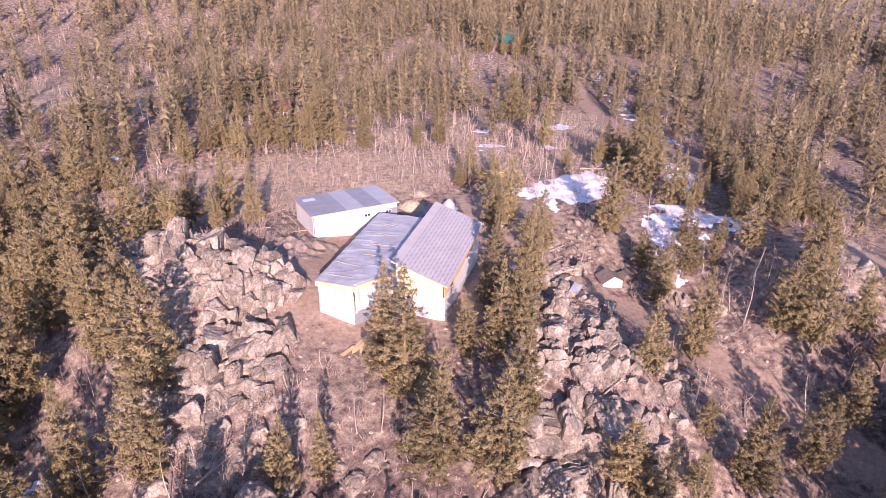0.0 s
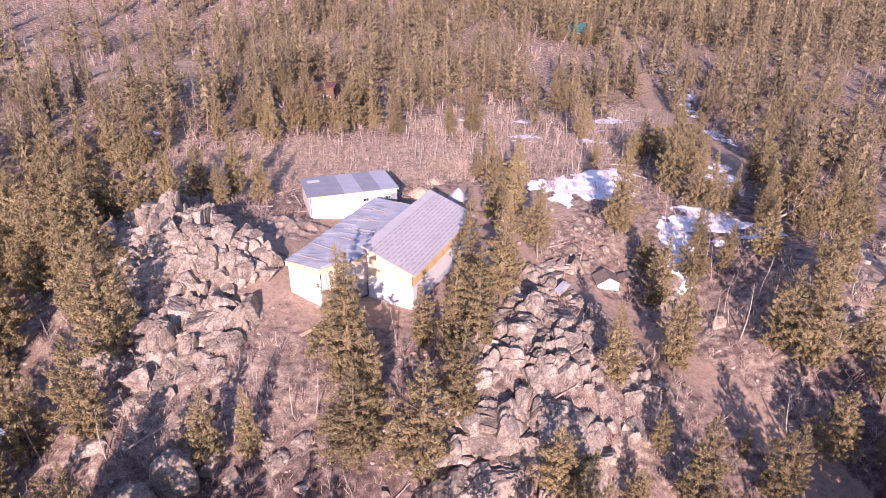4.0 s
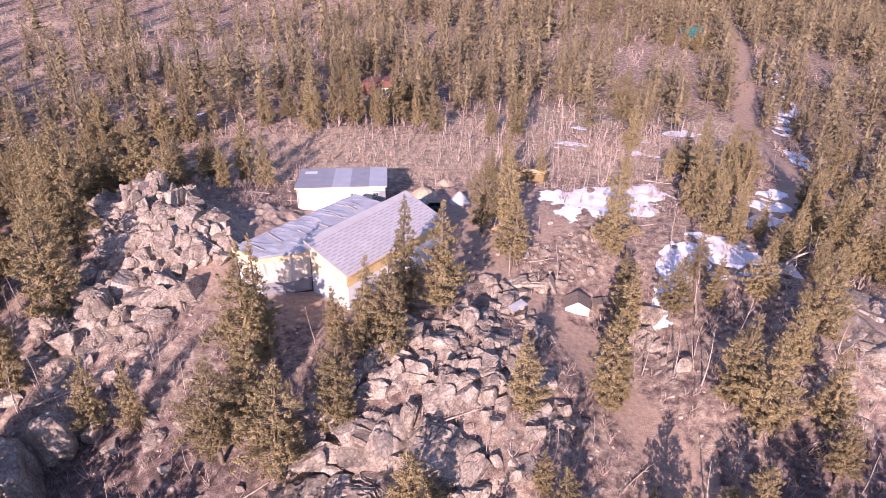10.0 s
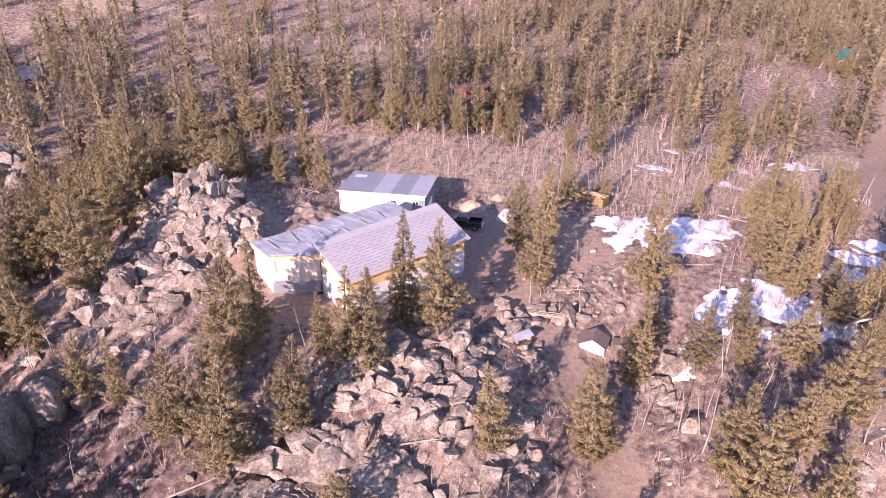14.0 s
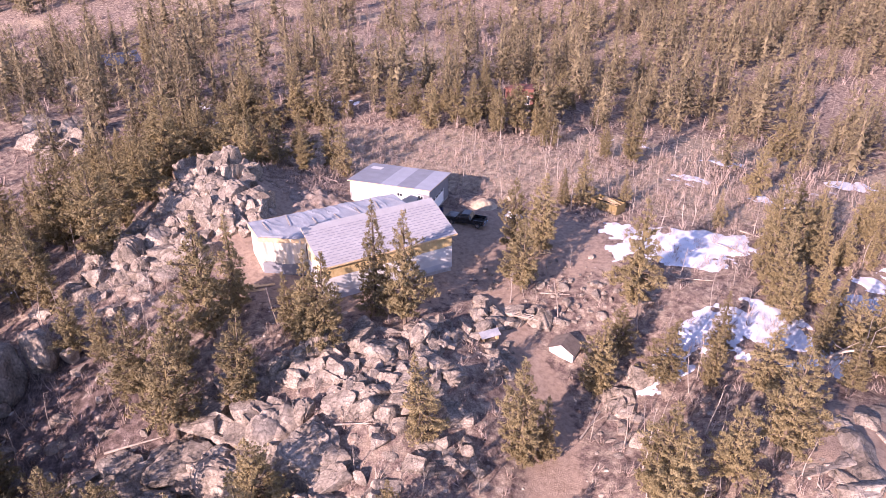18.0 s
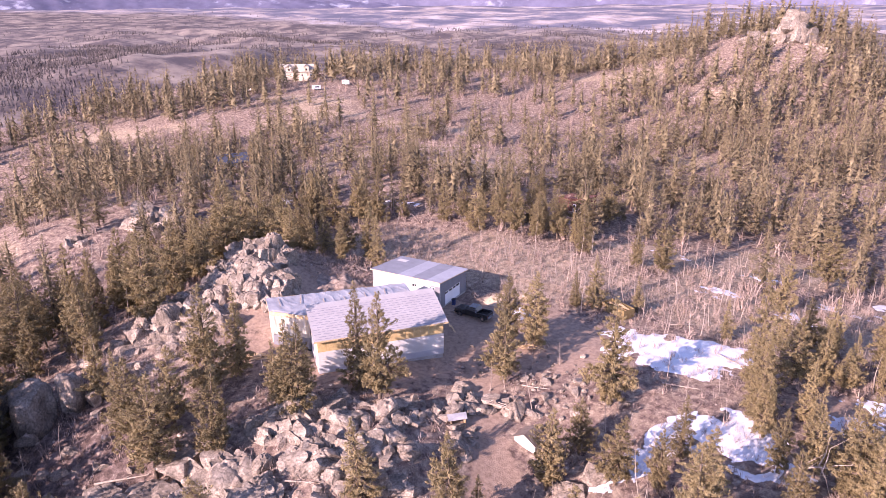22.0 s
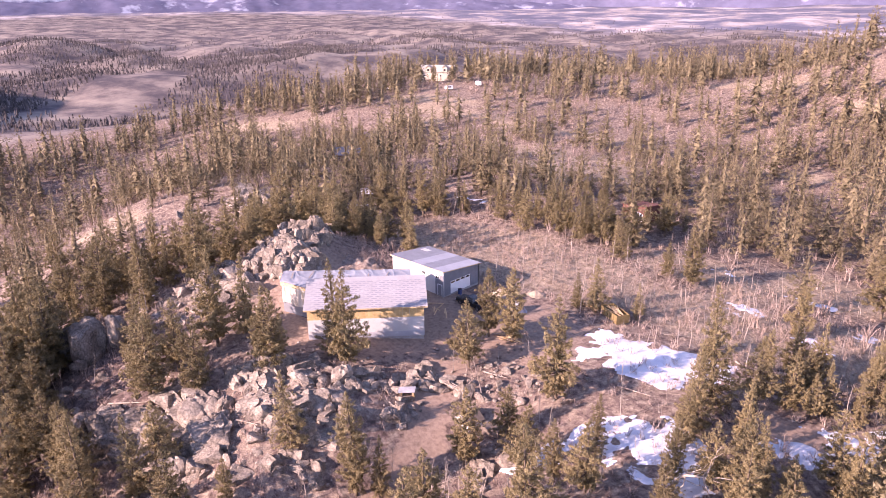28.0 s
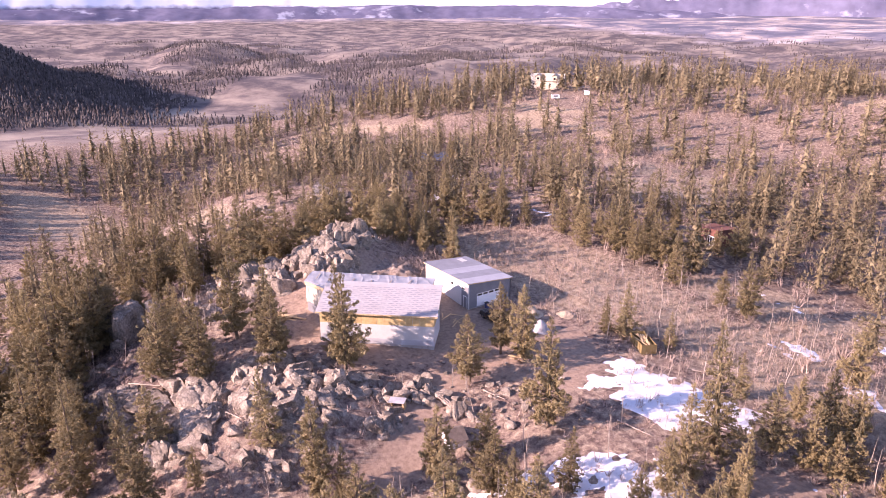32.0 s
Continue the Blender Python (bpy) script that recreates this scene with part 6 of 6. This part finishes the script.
tx, ty = scatter(br, 60000, (-240, 150, 25, 390), thicket_keep, 2.9)
tall = np.where(ty < 165, br.uniform(1.2, 2.6, len(tx)), br.uniform(2.2, 5.0, len(tx)))
woods("bare_thicket", "thickets of leafless pinkish-grey shrubs and saplings", [twig_bush(20 + s, 20, 0.5 + 0.1 * s, 0.014) for s in range(5)], tx, ty, tall, br, [M["brush"]], "thicket", 0.85)



def hill_thicket_keep(x, y, rng):
    d = np.hypot((x - 40) / 1.1, y - 85)
    return (d > 55) & (np.hypot(x - 20, y - 150) < 400) & (rng.rand(len(x)) < 0.42 + 0.9 * fbm(x, y, 22, 3, 77) - 0.3 * meadow_mask(x, y) + 0.4 * ramp(x, -30, -60) * ramp(y, 170, 130)) & (dirt_mask(x, y) < 0.3)


tx, ty = scatter(br, 60000, (-300, 240, 60, 430), hill_thicket_keep, 4.6)
woods("hill_thicket", "leafless grey-pink shrubs and saplings between the hill's trees", [twig_bush(40 + s, 9, 0.45 + 0.08 * s, 0.03) for s in range(5)], tx, ty, br.uniform(1.5, 4.2, len(tx)), br, [M["brush"]], "thicket", 0.8)


# ---- yard: pickup, skips, heaps, timber ----
def wheel(parent, x, y, r):
    bm = bmesh.new()
    bmesh.ops.create_cone(bm, cap_ends=True, segments=22, radius1=r, radius2=r, depth=0.26)
    bmesh.ops.bevel(bm, geom=[e for e in bm.edges if len(e.link_faces) == 2 and any(len(f.verts) > 4 for f in e.link_faces)], offset=0.05, segments=2, affect="EDGES")
    tyre = bpy.data.meshes.new("tyre")
    bm.to_mesh(tyre)
    bm.free()
    tyre.materials.append(M["rubber"])
    w = part("wheel", tyre, parent, "black tyre", at=pose(x, y, r, 90))
    bm = bmesh.new()
    bmesh.ops.create_cone(bm, cap_ends=True, segments=18, radius1=r * 0.6, radius2=r * 0.5, depth=0.28)
    rim = bpy.data.meshes.new("rim")
    bm.to_mesh(rim)
    bm.free()
    rim.materials.append(M["chrome"])
    part("rim", rim, w, "bright metal rim")


def loft(name, sections, mat):
    """Body from cross sections: (x, half width at the bottom, at the top, z0, z1)."""
    V, F = [], []
    for x, wb, wt, z0, z1 in sections:
        V += [(x, -wb, z0), (x, wb, z0), (x, wb, z0 + (z1 - z0) * .6), (x, wt, z1), (x, -wt, z1), (x, -wb, z0 + (z1 - z0) * .6)]
    n = len(sections)
    for k in range(n - 1):
        for s in range(6):
            F.append((k * 6 + s, k * 6 + (s + 1) % 6, (k + 1) * 6 + (s + 1) % 6, (k + 1) * 6 + s))
    me = bpy.data.meshes.new(name)
    bm = bmesh.new()
    vs = [bm.verts.new(v) for v in V]
    for f in F:
        bm.faces.new([vs[q] for q in f])
    bm.faces.new(vs[:6])
    bm.faces.new(vs[-6:][::-1])
    bmesh.ops.recalc_face_normals(bm, faces=bm.faces)
    bm.to_mesh(me)
    bm.free()
    me.materials.append(mat)
    return me


def pickup(m):
    t = thing("pickup_truck", "black crew-cab pickup truck parked on the dirt yard", "truck", m)
    part("chassis", boxes("chassis", [(-2.75, -0.72, 0.38, 2.7, 0.72, 0.62)], M["rubber"]), t)
    part("hood", loft("hood", [(-2.85, 0.86, 0.78, 0.55, 1.08), (-2.6, 0.95, 0.86, 0.5, 1.17), (-1.25, 0.98, 0.9, 0.5, 1.24)], M["truck"]), t, "glossy black hood")
    cabp = part("cab", loft("cab", [(-1.25, 0.98, 0.92, 0.5, 1.26), (-0.45, 0.98, 0.74, 0.5, 1.86), (0.75, 0.98, 0.74, 0.5, 1.88), (1.05, 0.98, 0.82, 0.5, 1.3)], M["truck"]), t, "black cab")
    part("windscreen", make_mesh("windscreen", [(-1.2, -0.82, 1.3), (-1.2, 0.82, 1.3), (-0.5, 0.7, 1.83), (-0.5, -0.7, 1.83)], [(0, 1, 2, 3)], [M["glass"]]), cabp, at=pose(-0.015, 0, 0.015))
    for s in (-1, 1):
        part("side_window", make_mesh("side_window", [(-0.6, s * .93, 1.36), (0.85, s * .93, 1.36), (0.65, s * .79, 1.8), (-0.3, s * .79, 1.8)], [(0, 1, 2, 3)], [M["glass"]]), cabp, at=pose(0, s * 0.012, 0))
        part("bed_side", boxes("bed_side", [(1.06, s * .95 - .04, 0.5, 2.8, s * .95 + .04, 1.24)], M["truck"]), t)
        part("headlight", boxes("headlight", [(-2.87, s * .62 - .17, 0.82, -2.8, s * .62 + .17, 1.0)], M["white"]), t, "clear headlight")
        part("taillight", boxes("taillight", [(2.8, s * .88 - .06, 0.75, 2.85, s * .88 + .06, 1.1)], M["red"]), t, "red taillight")
        part("mirror", boxes("mirror", [(-0.95, s * 1.1 - .1, 1.25, -0.83, s * 1.1 + .1, 1.42)], M["truck"]), t)
        for x in (-1.85, 1.95):
            wheel(t, x, s * 0.87, 0.41)
    part("bed_floor", boxes("bed_floor", [(1.06, -0.9, 0.66, 2.76, 0.9, 0.72)], M["rubber"]), t)
    part("tailgate", boxes("tailgate", [(2.74, -0.95, 0.55, 2.8, 0.95, 1.22)], M["truck"]), t)
    part("front_bumper", boxes("front_bumper", [(-2.98, -0.95, 0.45, -2.84, 0.95, 0.68)], M["chrome"]), t, "chrome bumper")
    part("rear_bumper", boxes("rear_bumper", [(2.82, -0.92, 0.45, 2.96, 0.92, 0.65)], M["chrome"]), t)
    return t


pickup(pose(44.0, 94.9, ground_z(44, 94.9) + 0.02, 0, 0, -3) @ Matrix.Diagonal((1.13, 1.1, 1.1, 1)))

YELLOW = material("yellow_panels", [(0.15, 0.105, 0.045), (0.25, 0.18, 0.08)], 1.5, 0.75, 0.2)
skip = thing("yellow_dumpster", "yellow open-topped dumpster filled with scrap timber", "dumpster", pose(64.6, 108.9, ground_z(64.6, 108.9), 0, 0, -28))
part("floor_panel", boxes("floor_panel", [(-2.6, -1.2, 0.15, 2.6, 1.2, 0.25)], YELLOW), skip)
for y in (-1.2, 1.14):
    part("side_panel", boxes("side_panel", [(-2.6, y, 0.25, 2.6, y + 0.06, 1.7)], YELLOW), skip, "dented yellow side")
for x in (-2.6, 2.54):
    part("end_panel", boxes("end_panel", [(x, -1.14, 0.25, x + 0.06, 1.14, 1.7)], YELLOW), skip)
for k in range(6):
    for y in (-1.27, 1.2):
        part("rib", boxes("rib", [(-2.5 + k, y, 0.2, -2.4 + k, y + 0.07, 1.7)], YELLOW), skip)


def plank(x, y, z, L, turn, tilt=0.0, w=0.14, h=0.04, name="wood_plank", label="loose weathered plank", group="loose planks", mat="lumber", lean=0.0):
    ob = new(name, boxes(name, [(-L / 2, -w / 2, 0, L / 2, w / 2, h)], M[mat]))
    ob.matrix_basis = pose(x, y, z, lean, tilt, turn)
    return tagged(ob, label, "plank", group)


pk = np.random.RandomState(8)
z0 = ground_z(64.6, 108.9)
for k in range(12):
    plank(64.6 + pk.normal(0, 0.5), 108.9 + pk.normal(0, .35), z0 + 1.45 + 0.07 * k * 0.5, pk.uniform(2, 3.6), -28 + pk.normal(0, 14), pk.normal(0, 3), 0.2, label="scrap board lying in the dumpster", group="scrap in the dumpster")

for k in range(10):
    x, y = 58.6 + 0.12 * k, 109.6 + pk.normal(0, .25)
    plank(x, y, ground_z(x, y) + 0.2 + 0.07 * k, pk.uniform(3.0, 4.6), -22 + pk.normal(0, 6), pk.normal(0, 2), 0.22, 0.06, label="plank on the lumber stack by the dumpster", group="lumber stack")
for k in range(9):
    x, y = 56 + pk.normal(0, .8), 90.6 + pk.normal(0, .5)
    plank(x, y, ground_z(x, y) + 0.1 + 0.07 * k, pk.uniform(2.0, 3.4), 40 + pk.normal(0, 25), pk.normal(0, 7), 0.18, 0.05, label="board on the heap under the pines", group="boards under the pines")
for k in range(8):
    x, y = 58.2 + pk.normal(0, .25), 74.2 + pk.normal(0, .3)
    plank(x, y, ground_z(x, y) + 0.55 + 0.06 * k, pk.uniform(2.6, 4.0), -10 + pk.normal(0, 6), pk.normal(0, 2), 0.09, 0.08, label="grey pole lying across the boulders", group="poles on the boulders", mat="deadwood")
for k in range(9):
    x, y = 40.6 + pk.normal(0, 1.2), 89.3 + pk.normal(0, .8)
    plank(x, y, ground_z(x, y) + 0.04 + 0.05 * k, pk.uniform(1.2, 3.0), pk.uniform(0, 180), pk.normal(0, 2), 0.22, 0.04, label="board dropped by the house wall", group="boards by the house")
for k in range(6):
    x, y = 23.6 + pk.normal(0, 1.5), 65.6 + pk.normal(0, 1.0)
    plank(x, y, ground_z(x, y) + 0.06 + 0.04 * k, pk.uniform(2.0, 3.4), 60 + pk.normal(0, 25), pk.normal(0, 3), 0.5, 0.05, label="plywood sheet lying below the wing", group="boards below the wing")

for k in range(14):
    a = 0.45 * k
    ob = plank(56.4 + 1.15 * math.cos(a), 92.0 + 1.15 * math.sin(a), ground_z(56.4, 92.0) + 1.35, pk.uniform(3.4, 4.2), math.degrees(a), 62 + pk.normal(0, 4), 0.1, 0.09, label="grey pole leaning in a cone-shaped stack", group="stack of leaning poles", mat="deadwood")

# white insulation board on the bank, table-high on blocks
sheet = thing("foam_sheet", "pale blue-white foam sheet lying on the bank", "sheet", pose(55.2, 68.2, ground_z(55.2, 68.2) + 1.1, 12, -6, 35))
part("panel", boxes("panel", [(-1.25, -0.62, 0, 1.25, 0.62, 0.06)], M["tarp"]), sheet)
for x in (-0.9, 0.9):
    part("block", boxes("block", [(x - .12, -0.4, -1.3, x + .12, 0.4, 0)], M["lumber"]), sheet)


def heap(name, label, category, x, y, r, h, mat, seed, rough=0.25):
    n = 44
    V, F = [], []
    for i in range(n + 1):
        for j in range(n + 1):
            u, w = 2 * i / n - 1, 2 * j / n - 1
            px, py = x + u * r, y + w * r * 0.85
            q = max(0.0, 1 - math.hypot(u, w))
            z = ground_z(px, py) - 0.12 + h * (q * q * (3 - 2 * q)) ** 0.8 + (rough * (0.6 * float(fbm(px, py, 2.6, 3, seed)) + 0.5 * float(fbm(px, py, 0.9, 3, seed + 4))) * min(1, q * 3) if q > 0 else 0)
            V.append((px, py, z))
    F = [(i * (n + 1) + j, (i + 1) * (n + 1) + j, (i + 1) * (n + 1) + j + 1, i * (n + 1) + j + 1) for i in range(n) for j in range(n) if math.hypot(2 * (i + .5) / n - 1, 2 * (j + .5) / n - 1) < 1.02]
    return tagged(new(name, make_mesh(name, V, F, [mat], smooth=True)), label, category)


heap("sand_heap", "pale heap of sand behind the pickup", "heap", 44.6, 102.6, 2.9, 1.3, M["gravel"], 5, 0.7)
heap("tarp_heap", "heap of materials under a white-blue tarp", "heap", 50.6, 99.6, 2.0, 1.9, M["tarp"], 6, 0.6)
heap("dirt_bank", "bank of dug earth between rocks and house", "heap", 21.0, 90.0, 6.8, 1.0, material("dug_earth", [(0.11, 0.084, 0.068), (0.23, 0.178, 0.145), (0.34, 0.272, 0.22)], 1.4, 0.95, 1.0, 7), 7, 1.5)
heap("spoil_heap", "small heap of pale spoil by the yard's edge", "heap", 48.5, 107.6, 2.4, 0.8, M["gravel"], 9, 0.5)

# grey boulder with old snow on it, by the track
m = Matrix.Translation((73.6, 69.4, ground_z(73.6, 69.4) + 0.5)) @ Euler((0.1, 0.05, 0.7)).to_matrix().to_4x4() @ Matrix.Diagonal((2.4, 1.7, 1.7, 1))
ob = new("boulder", ROCK_ME[1])
ob.matrix_basis = m
tagged(ob, "large grey granite boulder beside the snow strip", "boulder")

can = thing("trash_can", "dark blue wheeled trash can beside the garage door", "bin", pose(39.1, 97.0, ground_z(39.1, 97), 0, 0, 5))
part("tub", prism("tub", [(-.28, -.3), (.28, -.3), (.28, .3), (-.28, .3)], 0.0, 1.0, M["blue"]), can)
part("lid", boxes("lid", [(-.32, -.34, 1.0, .32, .34, 1.07)], M["dark"]), can)

crate = thing("wood_crate", "low dark wooden crate beside the garden shed", "crate", pose(68.0, 72.0, ground_z(68, 72), 0, 0, 8))
for y in (-.75, .7):
    part("side_board", boxes("side_board", [(-1.4, y, -0.2, 1.4, y + .05, 0.85)], M["shingle"]), crate)
for x in (-1.4, 1.35):
    part("end_board", boxes("end_board", [(x, -.7, -0.2, x + .05, .7, 0.85)], M["shingle"]), crate)
part("lid", boxes("lid", [(-1.45, -.8, .85, 1.45, .8, .92)], M["shingle"]), crate)


# ---- fallen trunks and snags ----
def dead_log(x, y, L, turn, r=0.16, rise=0.0, stubs=5, seed=0, up=0.1, label="bleached fallen trunk with broken branches"):
    rng = np.random.RandomState(seed)
    P = [(L * (q - .5), 0.12 * L * 0.1 * math.sin(q * 4 + seed), rise * (q - .5) * L) for q in np.linspace(0, 1, 6)]
    lg = thing("fallen_log", label, "log", Matrix.Translation((x, y, ground_z(x, y) + r + up)) @ pose(0, 0, 0, 0, 0, turn))
    v, f = limb(P, r * (1.1 - 0.75 * np.linspace(0, 1, 6)), 7)
    part("trunk", make_mesh("trunk", v, f, [M["deadwood"]], smooth=True), lg)
    for k in range(stubs):
        q = rng.uniform(0.3, 0.95)
        p = np.array([L * (q - .5), 0, rise * (q - .5) * L])
        d = rng.normal(0, 0.6, 3) + np.array([0.5, 0, 0.35])
        v, f = limb([p, p + d * 0.6, p + d * rng.uniform(0.8, 1.7)], [r * .35, r * .22, 0.015], 4)
        part("branch", make_mesh("branch", v, f, [M["deadwood"]], smooth=True), lg)
    return lg


LOGS_WEST = [(1.5, 67.2, 11.5, -14, 0.2, 0.05, 9), (-4.2, 80, 8, 96, 0.3, 0.3, 4), (2, 66.5, 6, 60, 0.14, 0.1, 6), (14, 101, 7, -20, 0.16, 0.0, 5), (36, 52.5, 5, -35, 0.13, 0.05, 3), (30, 50, 4.5, -20, 0.12, 0, 2), (33, 47.5, 3.5, 20, 0.12, 0, 2), (24, 41, 6.5, 35, 0.15, 0.15, 4), (79, 90, 5, 10, 0.12, 0, 5), (88, 108, 5, -25, 0.13, 0, 4)]
LOGS_EAST = [(75, 111, 4, 30, 0.1, 0, 3), (84, 101, 4.5, -30, 0.12, 0, 4), (10, 110, 5, 25, 0.13, 0.05, 5), (-2, 60, 5, -50, 0.13, 0.1, 5), (3, 55, 6, 30, 0.14, 0.1, 5), (-18, 86, 6, 10, 0.16, 0, 4), (61, 81, 4, 12, 0.12, 0, 2), (69, 61, 5, 70, 0.12, 0.1, 4), (46, 48, 4, 15, 0.12, 0.1, 3), (64, 44, 5, 40, 0.12, 0, 4)]
for k, row in enumerate(LOGS_WEST + LOGS_EAST):
    dead_log(*row, seed=k)

# bleached dead tree leaning over the eastern snow
snag = thing("dead_tree", "bleached dead tree with bare twisted branches over the snow", "tree", pose(93.0, 73.5, ground_z(93, 73.5)))
rng = np.random.RandomState(9)
spots = [(0, 0, -0.2), (0.5, -0.3, 1.4), (1.6, -0.6, 2.6), (3.4, -0.5, 3.2), (5.4, 0.2, 3.0)]
v, f = limb(spots, [0.26, 0.22, 0.17, 0.1, 0.03], 7)
part("trunk", make_mesh("trunk", v, f, [M["deadwood"]], smooth=True), snag)
for k in range(12):
    b = np.array(spots[1 + k % 3]) + rng.normal(0, .15, 3)
    d = rng.normal(0, 1, 3) + np.array([0.6, 0, 0.6])
    v, f = limb([b, b + d * 0.7, b + d * 1.3 + rng.normal(0, .3, 3), b + d * 2.0 + rng.normal(0, .4, 3)], [0.09, 0.06, 0.035, 0.01], 4)
    part("branch", make_mesh("branch", v, f, [M["deadwood"]], smooth=True), snag)

# single bare aspens close to the path
for x, y, h in ((55.5, 77.5, 4.5), (57, 79, 3.6), (52.5, 71, 3.0), (76, 74, 6), (80, 70, 6.5), (73, 58, 7), (75, 55, 8), (78, 50, 8), (80, 46, 8), (82, 58, 6), (70, 40, 6), (66, 38, 5), (48, 44, 4), (55, 44, 4.5), (60, 47, 4.5),
                (40, 47, 3.5), (12, 60, 5), (10, 57, 5.5), (6, 55, 5), (14, 55, 5), (2, 62, 4.5), (17, 53, 5), (-2, 66, 5), (20, 48, 4.5), (52, 57, 3.5), (45, 60, 3), (81, 83, 6), (84, 90, 5), (62, 88, 4), (59, 84, 3.4), (86, 70, 5), (64, 57, 5)):
    plant("a", x, y, h)


# fallen logs and slash in the brush west of the garage
sk = np.random.RandomState(91)
for k in range(14):
    dead_log(4 + sk.uniform(-4, 22), 104 + sk.normal(0, 4.5), sk.uniform(3, 7), sk.uniform(0, 180), sk.uniform(0.07, 0.12), 0.03, 4, seed=40 + k)
